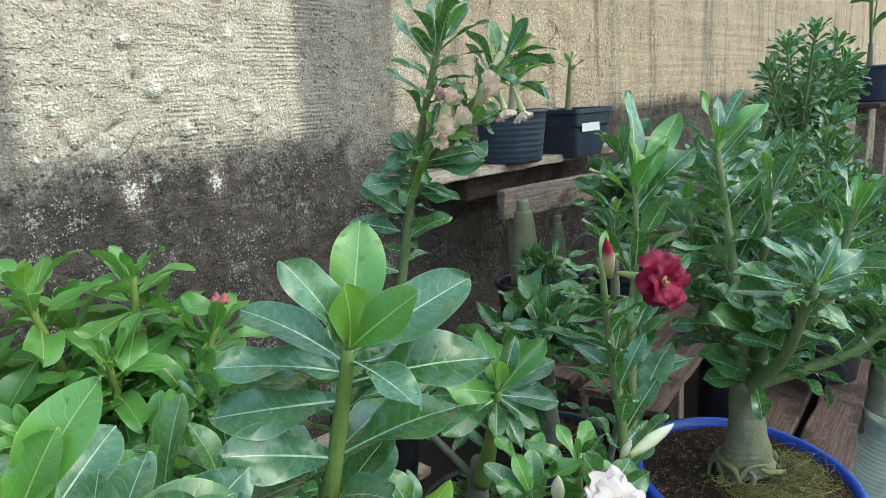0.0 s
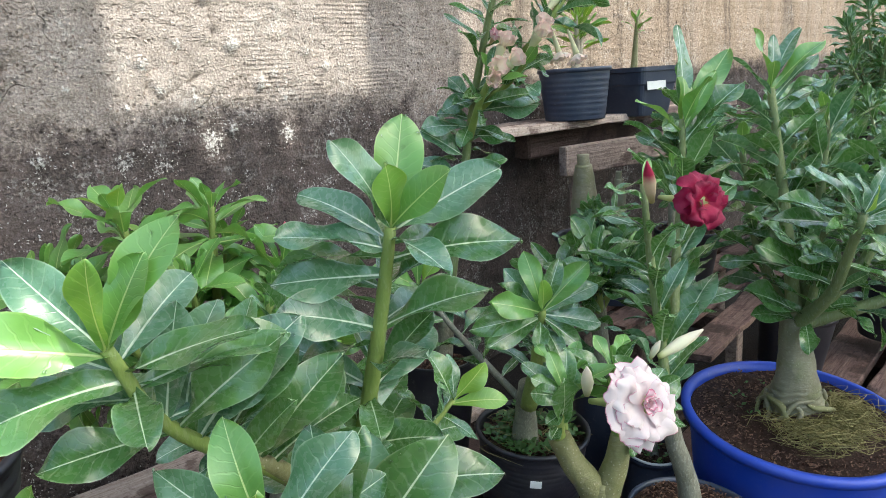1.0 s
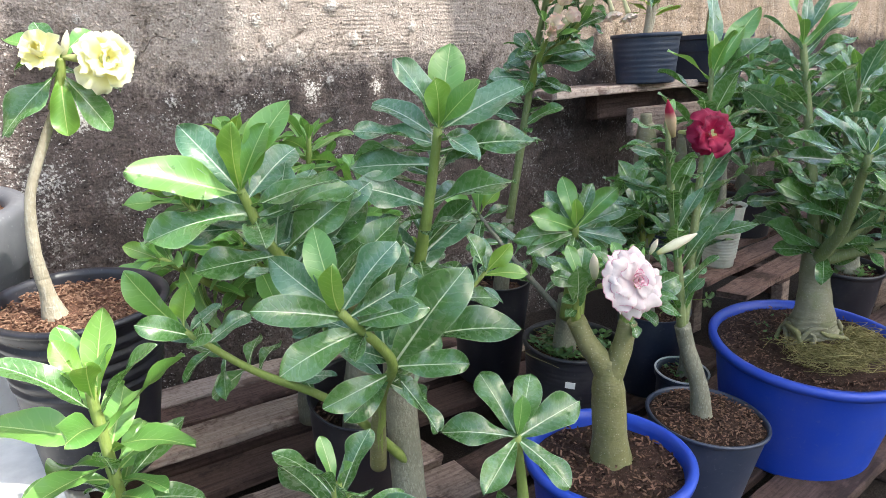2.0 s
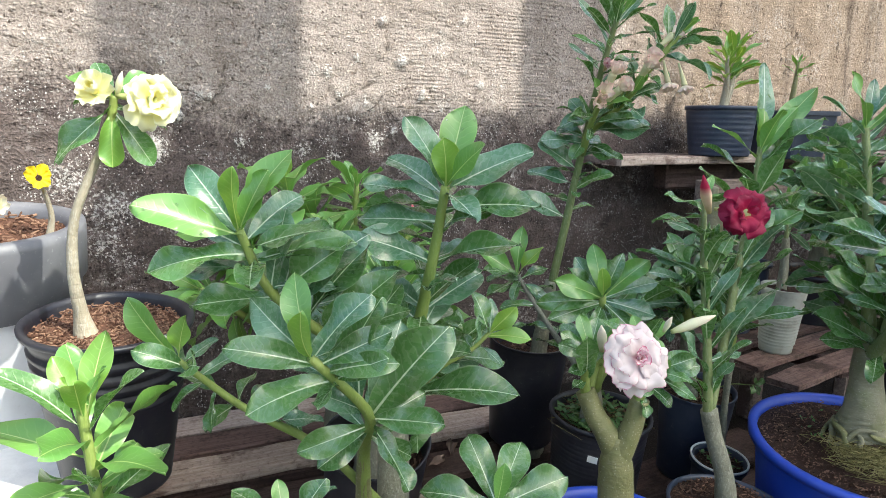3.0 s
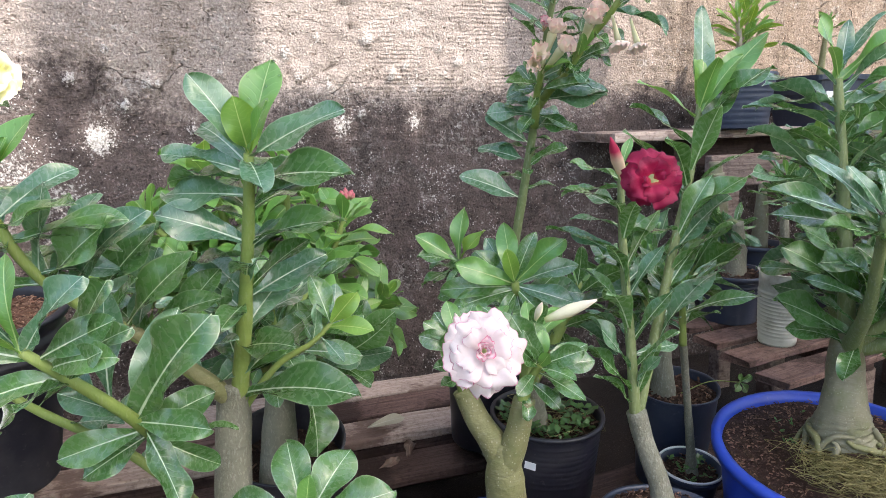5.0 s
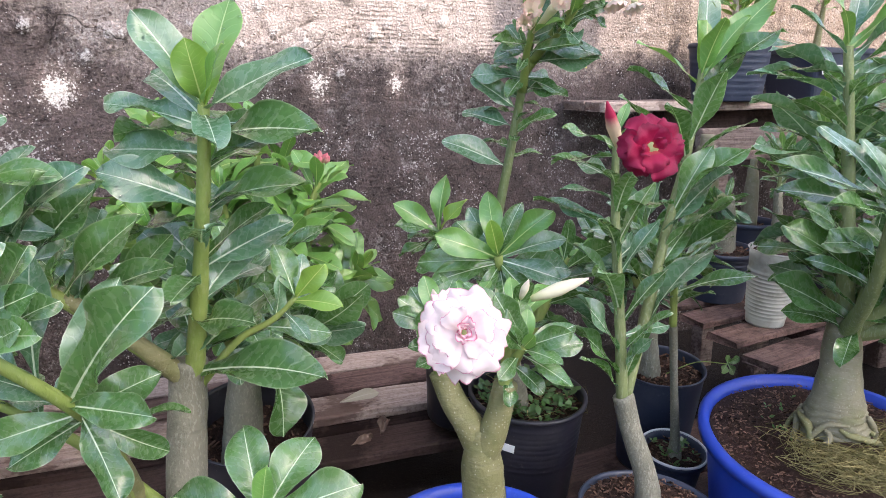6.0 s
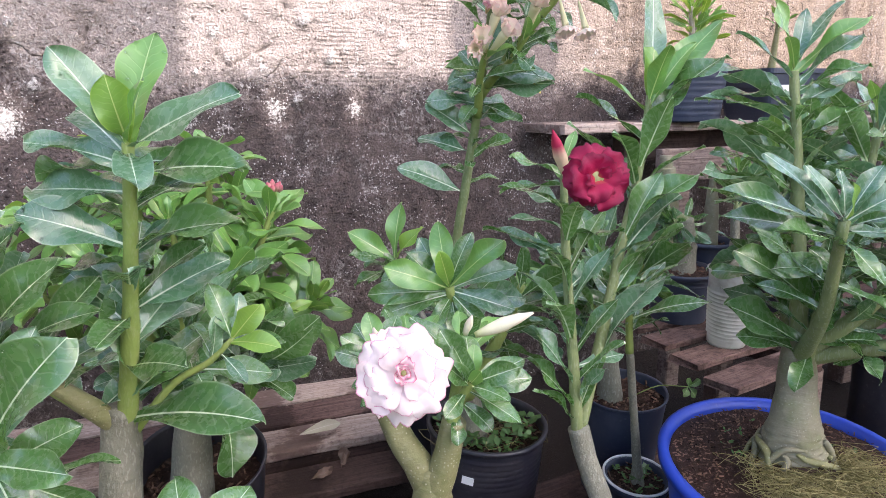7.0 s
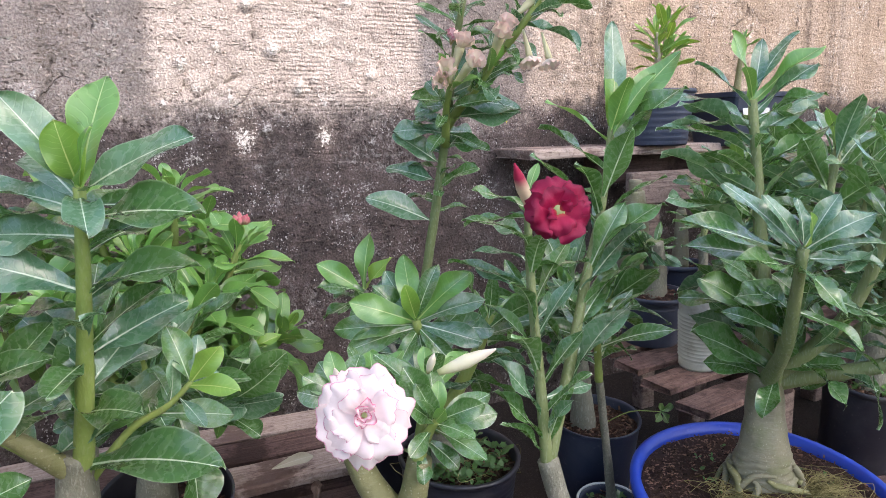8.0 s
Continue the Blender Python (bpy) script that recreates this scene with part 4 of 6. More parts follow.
pallet("low pallet of dark planks under the bowls", [
    (1.05, 0.86, 0.064, 1.0, 0.12, 0.02, 3, M_WOOD_DARK),
    (1.05, 0.7, 0.064, 1.0, 0.12, 0.02, 3, M_WOOD_DARK),
    (1.05, 0.55, 0.064, 1.0, 0.12, 0.02, 3, M_WOOD_DARK),
    (1.05, 0.41, 0.064, 1.0, 0.12, 0.02, 3, M_WOOD_DARK),
], blocks=[(0.7, 0.63, 0.031, 0.08, 0.56, 0.062, 3), (1.4, 0.63, 0.031, 0.08, 0.56, 0.062, 3)])
pallet("raised pallet of dark damp slats on timber legs", [
    (1.94, 1.07, 0.302, 1.0, 0.07, 0.014, 3, M_WOOD_RED),
    (1.92, 0.968, 0.3, 1.0, 0.07, 0.014, 3, M_WOOD_RED),
    (1.89, 0.868, 0.302, 1.0, 0.07, 0.014, 4, M_WOOD_RED),
    (1.86, 0.77, 0.301, 1.0, 0.07, 0.014, 6, M_WOOD_RED),
], legs=[(1.69, 0.775, 0.13, 0.045, 0.03, 0.26, 8), (1.8, 1.1, 0.13, 0.05, 0.05, 0.26, 0), (2.3, 0.8, 0.13, 0.06, 0.05, 0.26, 0), (2.3, 1.1, 0.13, 0.06, 0.05, 0.26, 0)],
    blocks=[(1.66, 0.93, 0.28, 0.06, 0.36, 0.04, 0), (2.25, 0.93, 0.28, 0.07, 0.36, 0.04, 0)])
pallet("high shelf of grey weathered boards along the wall", [
    (2.2, 1.46, 0.712, 1.42, 0.1, 0.024, -2, M_WOOD),
    (2.17, 1.355, 0.712, 1.36, 0.085, 0.024, -3, M_WOOD_PALE),
], legs=[(1.84, 1.31, 0.29, 0.05, 0.04, 0.58, 0), (2.75, 1.33, 0.35, 0.06, 0.05, 0.7, 0), (2.05, 1.28, 0.625, 0.56, 0.03, 0.085, -8)],
    blocks=[(2.05, 1.45, 0.67, 0.6, 0.06, 0.08, 0)])
pallet("shelf of dark boards in the back row", [
    (3.0, 0.9, 0.4, 1.5, 0.14, 0.024, 0, M_WOOD_DARK),
    (3.0, 0.74, 0.4, 1.5, 0.14, 0.024, 0, M_WOOD_DARK),
], legs=[(2.4, 0.82, 0.2, 0.06, 0.05, 0.4, 0), (3.6, 0.82, 0.2, 0.06, 0.05, 0.4, 0)])
pallet("high narrow shelf of dark boards at the far end", [
    (3.95, 0.74, 0.79, 0.8, 0.16, 0.024, 0, M_WOOD_DARK),
], legs=[(3.7, 0.74, 0.39, 0.06, 0.05, 0.79, 0), (4.2, 0.74, 0.39, 0.06, 0.05, 0.79, 0)])
pallet("low pallet of broad dark planks beside the bowl", [
    (1.95, 0.62, 0.08, 0.95, 0.12, 0.022, 4, M_WOOD_RED),
    (1.98, 0.48, 0.08, 0.95, 0.12, 0.022, 3, M_WOOD_RED),
    (1.98, 0.34, 0.08, 0.95, 0.12, 0.022, 5, M_WOOD_RED),
    (2.0, 0.2, 0.08, 0.95, 0.12, 0.022, 4, M_WOOD_RED),
], blocks=[(1.6, 0.41, 0.04, 0.08, 0.5, 0.078, 0), (2.3, 0.41, 0.04, 0.08, 0.5, 0.078, 0)])

# pale concrete block in the sun, under the yellow-flowered plant
bm = bmesh.new()
box(bm, (0.64, 0.72, 0.3), (0, 0, 0.15))
tagged(part("concrete_block", bm, M_CONCRETE, None, "", pose(-0.205, 1.165, 0, 0, 0, -3), False), "pale sunlit concrete slab at the wall", "block")



# ---------------------------------------------------------------- pots
POTS = "nursery pots"
BOWL_AT = (1.242, 0.482, 0.305)
bowl = pot("planting_bowl", BOWL_AT, 0.17, 0.13, 0.22, M_BLUE, "wide royal blue plastic bowl with a rolled rim", (7, -2), 0.009, 0, 0.93, None, None, 1900, 0.0045, 0.004, 3.3, "planting bowl", "", 0.012, 0, 64, 0.015)
P_AT = (0.703, 0.505, 0.282)
pot("planting_bowl", P_AT, 0.112, 0.085, 0.197, M_BLUE, "small royal blue plastic bowl under the pink blossom", (6, 0), 0.009, 0, 0.88, None, None, 380, 0.007, 0.003, 5.1, "planting bowl", "", 0.01, 0, 56, 0.014)
R_AT = (0.955, 0.51, 0.25)
pot("nursery_pot", R_AT, 0.095, 0.07, 0.16, M_NAVY, "soft blue-black nursery pot with bark soil", (6, 3), 0.003, 0, 0.95, None, M_CHIP, 1000, 0.005, 0.002, 2.2, "plant pot", POTS, 0.03, 0, 48, 0.006)
C_AT = (0.937, 0.79, 0.308)
pot("nursery_pot", C_AT, 0.09, 0.075, 0.223, M_BLACK, "black grooved nursery pot with weeds in it", (5, 0), 0.004, 0.45, 0.9, None, None, 200, 0.008, 0.002, 7.7, "plant pot", POTS, 0.02, 0.0004, 48, 0.008, 0.009)
N_AT = (1.165, 0.70, 0.2)
pot("nursery_pot", N_AT, 0.05, 0.04, 0.115, M_NAVY, "little dark pot with a pale rim", (8, 0), 0.004, 0, 0.86, None, None, 120, 0.006, 0.002, 9.1, "plant pot", POTS, 0.02)
MP_AT = (1.245, 0.83, 0.285)
pot("nursery_pot", MP_AT, 0.078, 0.062, 0.2, M_NAVY, "limp blue-black nursery bag pot", (6, -2), 0.002, 0, 0.9, None, None, 220, 0.008, 0.002, 4.1, "plant pot", POTS, 0.03, 0, 48, 0.004)
H_AT = (0.52, 0.875, 0.31)
pot("nursery_pot", H_AT, 0.09, 0.075, 0.21, M_BLACK, "crumpled black nursery bag pot", (17, -5), 0.002, 0, 0.74, None, None, 220, 0.008, 0.002, 6.4, "plant pot", POTS, 0.03, 0, 48, 0.004)
pot("nursery_pot", (0.965, 1.05, 0.375), 0.085, 0.07, 0.24, M_BLACK, "tall black nursery bag pot against the wall", (6, 0), 0.002, 0, 0.82, None, None, 160, 0.008, 0.002, 16.4, "plant pot", POTS, 0.03, 0, 48, 0.004)
A_AT = (0.40, 0.57, 0.24)
pot("nursery_pot", A_AT, 0.1, 0.08, 0.18, M_NAVY, "dark blue nursery pot of the tall desert rose", (5, 0), 0.006, 0.3, 0.88, None, None, 220, 0.008, 0.002, 8.2, "plant pot", POTS, 0.02)
Y_AT = (0.135, 0.93, 0.556)
pot("nursery_pot", Y_AT, 0.108, 0.074, 0.255, M_BLACK, "round black nursery pot with ribs, in the sun", (6, 0), 0.006, 0.42, 0.92, M_SOIL_RED, M_CHIP_RED, 1500, 0.0055, 0.003, 1.3, "plant pot", POTS, 0.012, 0.0019, 56, 0.008, 0.018)
Y2_AT = (-0.035, 1.23, 0.655)
pot("nursery_pot", Y2_AT, 0.15, 0.12, 0.354, M_GREY, "pale grey pot with a dark rim and red soil", (6, 0), 0.008, 0, 0.95, M_SOIL_RED, M_CHIP_RED, 420, 0.009, 0.003, 1.9, "plant pot", POTS, 0.01, 0.002, 48, 0.03)
grey_pot = [o for o in scene.objects if o.get("label") == "pale grey pot with a dark rim and red soil"][0]
part("rim_band", lathe([(0.14, 0.228), (0.1535, 0.23), (0.157, 0.265), (0.165, 0.272), (0.168, 0.345), (0.166, 0.359), (0.15, 0.361), (0.138, 0.352), (0.137, 0.335)], 48, 0.01, 1.9), M_GREY_DARK, grey_pot, "dark grey rim band")
S1_AT = (1.9, 1.36, 0.885)
pot("nursery_pot", S1_AT, 0.105, 0.088, 0.15, M_NAVY, "blue-black grooved nursery pot on the shelf", (0, 0), 0.003, 0.92, 0.92, None, None, 160, 0.008, 0.002, 2.9, "plant pot", POTS, 0.01, 0.00028, 48, 0.012, 0.016)
RB_AT = (1.83, 0.68, 0.285)
pot("nursery_pot", RB_AT, 0.085, 0.07, 0.18, M_BLACK, "black bag pot with green weeds in its soil", (6, 0), 0.003, 0, 0.88, None, None, 200, 0.008, 0.002, 3.7, "plant pot", POTS, 0.03)
SH_AT = (1.58, 1.03, 0.43)
pot("nursery_pot", SH_AT, 0.075, 0.06, 0.115, M_NAVY, "blue-black nursery pot on the slats", (3, 0), 0.003, 0.25, 0.9, None, None, 120, 0.008, 0.002, 4.7, "plant pot", POTS, 0.01)
SJ_AT = (1.86, 0.98, 0.45)
pot("nursery_pot", SJ_AT, 0.085, 0.07, 0.135, M_BLACK, "black nursery pot on the slats", (3, 0), 0.003, 0.25, 0.9, None, None, 120, 0.008, 0.002, 5.7, "plant pot", POTS, 0.01)


def square_pot(at, w, h):
    """The square-mouthed pot with a stepped collar, beside the round one on the shelf."""
    ob = thing("square_pot", Matrix.Translation(at) @ pose(0, 0, -h, 0, 0, -4), "square blue-black nursery pot with a paper label", "plant pot", POTS)
    bm = bmesh.new()
    prof = [(0.36, 0.0), (0.37, 0.004), (0.44, h * 0.62), (0.46, h * 0.66), (0.47, h * 0.9), (0.5, h * 0.91), (0.5, h), (0.475, h), (0.46, h * 0.85), (0.42, h * 0.5)]
    rings = []
    for s, z in prof:
        ring = []
        for cx, cy in ((-1, -1), (1, -1), (1, 1), (-1, 1)):
            for k in range(4):
                a = radians({(-1, -1): 180, (1, -1): 270, (1, 1): 0, (-1, 1): 90}[(cx, cy)] + 30 * k)
                ring.append(bm.verts.new(((cx * (s - 0.07) + 0.07 * math.cos(a)) * w, (cy * (s - 0.07) + 0.07 * math.sin(a)) * w, z)))
        rings.append(ring)
    n = len(rings[0])
    for a, b in zip(rings, rings[1:]):
        for i in range(n):
            bm.faces.new((a[i], a[(i + 1) % n], b[(i + 1) % n], b[i]))
    bm.faces.new(rings[0][::-1])
    part("pot_body", bm, M_NAVY, ob, "", None, False)
    part("soil", soil_disc(w * 0.43, h * 0.86, 3.0), M_SOIL, ob)
    bm = bmesh.new()
    box(bm, (w * 0.46, 0.001, h * 0.17))
    part("paper_label", bm, M_WHITE, ob, "blank white paper label", pose(-0.028, -w * 0.468, h * 0.62, -4, 0, 0), False)
    return ob


SQ_AT = (2.2, 1.34, 0.875)
square_pot(SQ_AT, 0.22, 0.15)


def cup(at, r, h, label, tilt=(4, 0), mat=None):
    """A ribbed throw-away plastic cup used as a pot."""
    ob = thing("plastic_cup", Matrix.Translation(at) @ pose(0, 0, 0, *tilt, 0), label, "plastic cup", "plastic cups")
    prof = [(0.001, 0.004), (r * 0.7, 0), (r * 0.72, 0.004)]
    for k in range(1, 60):
        u = k / 60
        g = 0.002 * (1 if k % 3 < 2 else -1) if 0.12 < u < 0.72 else 0
        prof.append((r * (0.72 + 0.26 * u) + g, h * u))
    prof += [(r, h * 0.985), (r * 1.04, h * 0.99), (r * 1.04, h), (r * 0.98, h), (r * 0.96, h * 0.95), (r * 0.9, h * 0.7)]
    part("cup_body", lathe(prof, 40, 0.006, at[0]), mat or M_CUP, ob)
    part("soil", soil_disc(r * 0.95, h * 0.93, at[0], 0.004), M_SOIL, ob)
    return ob


cup((1.53, 0.855, 0.316), 0.05, 0.155, "cloudy ribbed plastic cup planted with a seedling")
cup((1.62, 0.35, 0.117), 0.055, 0.183, "cloudy plastic cup used as a seedling pot", (8, 4))

# ---------------------------------------------------------------- the desert roses
rg = random.Random(21)


def trunk(parent, pts, radii, mat, n=18, segs=14, lump=0.05, name="trunk"):
    bm = bmesh.new()
    tube(bm, pts, radii, n, segs, lump, rg.random() * 40)
    return part(name, bm, mat, parent)


Y_TOP = [(0.25, facing(-0.75, -0.75, -0.3), facing(-0.3, 0.5, -0.9), 0.1, 8, M_LEAF), (0.3, facing(-0.02, -1, -0.15), facing(0.1, 0.2, -1), 0.075, 2, M_LEAF_LIME), (0.3, facing(0.55, -0.85, 0.1), facing(0.3, 0.4, -0.9), 0.085, 9, M_LEAF), (0.2, facing(0.8, -0.4, 0.4), facing(0, 1, -0.4), 0.07, 1, M_LEAF),
         (0.05, facing(-0.9, 0.45, 0.3), facing(0, 1, -0.4), 0.075, 3, M_LEAF_YOUNG), (0.05, facing(-0.5, 0.75, 0.5), facing(0, 0.6, -0.8), 0.06, 0, M_LEAF), (0.02, facing(0.6, 0.7, 0.5), facing(0, 0.6, -0.8), 0.055, 4, M_LEAF_YOUNG), (0.1, facing(-0.9, 0.05, 0.2), facing(0, 1, -0.4), 0.06, 5, M_LEAF)]
# A: the tall one, four stems on one grey trunk
o = Vector((A_AT[0], A_AT[1], 0.22))
a = plant("tall desert rose with several leafy stems on a grey trunk", o)
trunk(a, rel(o, [(0.40, 0.565, 0.2), (0.405, 0.575, 0.33), (0.418, 0.6, 0.47), (0.424, 0.6, 0.518)]), [0.026, 0.0205, 0.019, 0.0175], M_TRUNK)
A_LEAVES = [
    (0, 2.2, 8.7, 2, "Y"), (0.01, -4.5, 7.6, -2, "B"), (0, -0.5, 5.3, -2, "M"), (0, 3.6, 4.7, -5, "Y"), (0.03, 9.4, 4.6, -1, "B"),
    (0.06, -6.2, 3.8, 5, "B"), (0.1, -8.8, 1.9, 1, "B"), (0.04, 2.9, -2.3, -6, "B"), (0.15, 10.7, 0.7, -3, "L"), (0.22, -9.1, 0, 2, "B"),
    (0.42, -8.3, 3.4, -2, "B"), (0.42, 10.1, 2.1, -1, "L"), (0.45, 3.1, 2.2, 4, "B"), (0.6, -6.2, 3.3, 5, "B"), (0.62, 7.6, 3.8, 5, "B"),
    (0.63, -0.6, -1, -6, "L"), (0.72, 4.1, 5.4, 6, "B"), (0.78, 6.6, 1.5, -4, "L"), (0.93, 13.7, 1.3, -4, "L"), (0.55, 2.9, 3.2, -7, "B"),
    (0.3, 2.9, 1.5, 7, "L"), (0.28, -5.7, 1.3, 7, "L"), (0.88, 7, 5.9, 5, "L"),
]
A_SHOOT = [
    (0, 3, 3.5, -1, "M"), (0, 0.3, 3.8, 2, "B"), (0.02, -2.1, 5.2, 1, "L"), (0.06, 5.1, 0.1, -2, "M"), (0.2, 2.8, -2.3, -2, "B"),
    (0.3, -2.6, 2.5, 3, "L"), (0.45, 6, -2.1, 4, "L"),
]
B_LEAVES = [
    (0, 5.3, 7.8, -0, "Y"), (0, 0.2, 6.4, -3, "M"), (0, 3, 6, -1, "Y"), (0.02, -5, 6.6, 1, "B"), (0.03, -9.4, 3.4, -3, "Y"),
    (0.12, -9.5, -1.4, -2, "L"), (0.1, 8.4, 2.8, -3, "L"), (0.16, 10.3, 1.7, 1, "L"), (0.06, 5, 4.1, 5, "B"), (0.1, -8.3, 2.5, 4, "B"),
    (0.35, -8.5, -0.7, -1, "L"), (0.16, 1, -0.9, -7, "L"), (0.3, 7.2, -0.6, 3, "B"), (0.2, -6.5, 0.1, 6, "B"),
]
B_LOW = [
    (0.42, 8.2, 8, 0, "B"), (0.48, 6.9, 7.9, 2, "L"), (0.58, 7.8, 7.5, 0, "L"), (0.38, 3.5, 8.5, 3, "B"), (0.35, 8, 6.3, -2, "L"),
    (0.62, 1.6, 8.3, 3, "B"), (0.5, -1.8, -3, -2, "L"), (0.55, 3.9, 5.2, -3, "L"), (0.7, 5.6, 7.7, 3, "L"),
]
D_LEAVES = [
    (0, -1.5, 7.2, 2, "Y"), (0, -0.4, 5, -3, "M"), (0.01, 5.2, 5.9, -0, "B"), (0.02, -5.8, 5.3, 2, "B"), (0.04, 6.5, 3.1, 0, "L"),
    (0.04, -7.8, 2.3, -2, "L"), (0.08, 6.4, 1.5, -2, "L"), (0.12, -7.5, -2, -3, "L"), (0.14, -1.5, -0.4, -5, "L"), (0.38, 7.3, 0.1, -2, "L"),
]
D_LOW = [
    (0.26, -0.4, 9.6, 2, "B"), (0.38, 7.7, 9.7, -1, "L"), (0.4, 3.1, 9.5, 3, "B"), (0.45, 5.7, 2.6, 2, "L"), (0.33, -4.5, 2.8, -2, "B"),
    (0.45, -7.1, -1.9, -2, "L"), (0.5, -5, -2.8, -3, "L"), (0.12, 4.3, 7.7, -0, "L"), (0.12, 4.8, 3, -3, "L"), (0.35, 1.2, 0.2, 3, "B"),
    (0.55, 4.7, -4.2, 3, "L"),
]
E_LEAVES = [
    (0, -4.4, 7, -1, "Y"), (0, 1, 4.9, 0, "M"), (0.02, 3.2, 2.1, 2, "B"), (0.04, -4.8, 2.5, -2, "L"), (0.14, -3, -2.4, -2, "L"),
    (0.2, -0.4, -4, -2, "L"), (0.06, 2, 2.2, -5, "L"), (0.1, -5.1, 2.3, 5, "B"), (0.3, -4.3, -3.8, 2, "L"), (0.3, 1.3, 2, 4, "L"),
]
dressed_stem(a, rel(o, [(0.424, 0.6, 0.48), (0.436, 0.57, 0.6), (0.443, 0.545, 0.7), (0.446, 0.53, 0.765)]), [0.0105, 0.0078, 0.006, 0.005], A_LEAVES, rg, BROAD, lean=0.55, fat=1.08, extra=14, start=0.05)
dressed_stem(a, rel(o, [(0.425, 0.6, 0.48), (0.466, 0.577, 0.537), (0.499, 0.558, 0.561), (0.52, 0.547, 0.584)]), [0.0046, 0.0036, 0.003, 0.0026], A_SHOOT, rg, BROAD, fat=0.95, extra=4)
dressed_stem(a, rel(o, [(0.42, 0.6, 0.497), (0.345, 0.572, 0.58), (0.26, 0.558, 0.659), (0.226, 0.548, 0.728)]), [0.0085, 0.0068, 0.0052, 0.0045], B_LEAVES + B_LOW, rg, BROAD, None, 0.5, 1.0, 15, 0.05)
trunk(a, rel(o, [(0.42, 0.6, 0.497), (0.383, 0.586, 0.54), (0.345, 0.572, 0.582), (0.322, 0.567, 0.603)]), [0.0105, 0.0092, 0.0082, 0.0062], M_TRUNK_OLIVE, name="branch")
trunk(a, rel(o, [(0.371, 0.586, 0.364), (0.358, 0.557, 0.43), (0.346, 0.527, 0.486)]), [0.0105, 0.009, 0.0066], M_TRUNK_OLIVE, name="branch")
dressed_stem(a, rel(o, [(0.371, 0.586, 0.364), (0.346, 0.526, 0.485), (0.32, 0.457, 0.556), (0.254, 0.429, 0.631)]), [0.009, 0.0068, 0.0053, 0.0042], D_LEAVES + D_LOW, rg, BROAD, None, 0.45, 0.95, 6, 0.3)
dressed_stem(a, rel(o, [(0.405, 0.57, 0.36), (0.317, 0.571, 0.469), (0.234, 0.587, 0.53), (0.173, 0.605, 0.587)]), [0.0065, 0.005, 0.0042, 0.0035], E_LEAVES, rg, BROAD, None, 0.5, 1.0, 6)

# H: behind it, thick trunk in the bag pot
o = Vector((H_AT[0], H_AT[1], 0.25))
h = plant("low desert rose with a stout grey trunk", o)
trunk(h, rel(o, [(0.505, 0.87, 0.22), (0.508, 0.865, 0.3), (0.515, 0.86, 0.4), (0.515, 0.86, 0.43)]), [0.034, 0.028, 0.021, 0.016], M_TRUNK)
for tip in ((0.5, 0.8, 0.54), (0.58, 0.9, 0.56), (0.44, 0.86, 0.55)):
    t = Vector(tip)
    b = Vector((0.515, 0.86, 0.4))
    leafy_stem(h, rel(o, [b, b.lerp(t, 0.4) + Vector((0, 0, 0.01)), t]), [0.013, 0.009, 0.006], rg, 12, 6, 0.1, 0.4, meshes=BROAD, spread=1.2)
H_LEAVES = [
    (0, 4.8, 8.9, 1, "L"), (0.02, 9.3, 6.9, 1, "L"), (0.04, 8.9, 6.2, -2, "L"), (0.06, 9.5, 1.8, -2, "B"), (0.1, 6.9, -3.2, -3, "L"),
    (0.5, 3.3, -13.1, -5, "L"), (0.1, 1.7, 7.7, 2, "L"), (0.2, 6.7, 1.2, -4, "B"), (0.3, -0.2, 2.1, -2, "L"), (0.3, 8.2, 1.2, 5, "L"),
]
dressed_stem(h, rel(o, [(0.515, 0.86, 0.4), (0.54, 0.84, 0.45), (0.595, 0.832, 0.443)]), [0.012, 0.008, 0.005], H_LEAVES, rg, BROAD, M_STEM_OLD, 0.7, 1.1, 8)

# G: the dense bush at the wall
o = Vector((0.58, 1.18, 0.13))
g = plant("dense bushy desert rose with pink buds against the wall", o)
trunk(g, rel(o, [(0.58, 1.18, 0.12), (0.58, 1.18, 0.3), (0.59, 1.17, 0.42)]), [0.04, 0.03, 0.022], M_TRUNK)
for tip in ((0.462, 1.16, 0.765), (0.608, 1.155, 0.755), (0.697, 1.1, 0.66), (0.36, 1.2, 0.68), (0.53, 1.1, 0.66), (0.63, 1.05, 0.6), (0.42, 1.08, 0.6), (0.72, 1.18, 0.58), (0.55, 1.02, 0.54), (0.3, 1.14, 0.58), (0.68, 1.02, 0.5), (0.76, 1.08, 0.5), (0.55, 1.25, 0.7), (0.66, 1.22, 0.68), (0.4, 1.28, 0.66)):
    t = Vector(tip) - Vector((0, 0, 0.045))
    b = Vector((0.585, 1.17, 0.36))
    mid = b.lerp(t, 0.55) + Vector((0, 0, -0.02))
    # young green on every leaf also puts this bush's brighter light into colour
    leafy_stem(g, rel(o, [b, mid, t]), [0.011, 0.008, 0.005], rg, 16, 7, 0.088, 0.4, [M_LEAF_YOUNG], None, 4, BROAD, spread=1.55, top_bright=0.4)
for dx, dy, dz in ((0, 0, 0.022), (0.018, -0.008, 0.014), (-0.016, -0.01, 0.014), (0.008, -0.02, 0.012), (-0.006, -0.022, 0.006), (0.02, -0.02, 0.004)):
    b = Vector((0.697 + 0.35 * dx, 1.09 + 0.35 * dy, 0.65)) - o
    bud(g, b, b + Vector((dx * 0.3, dy * 0.3, 0.55 * dz + 0.009)), 0.0056, M_BUD_PINK)

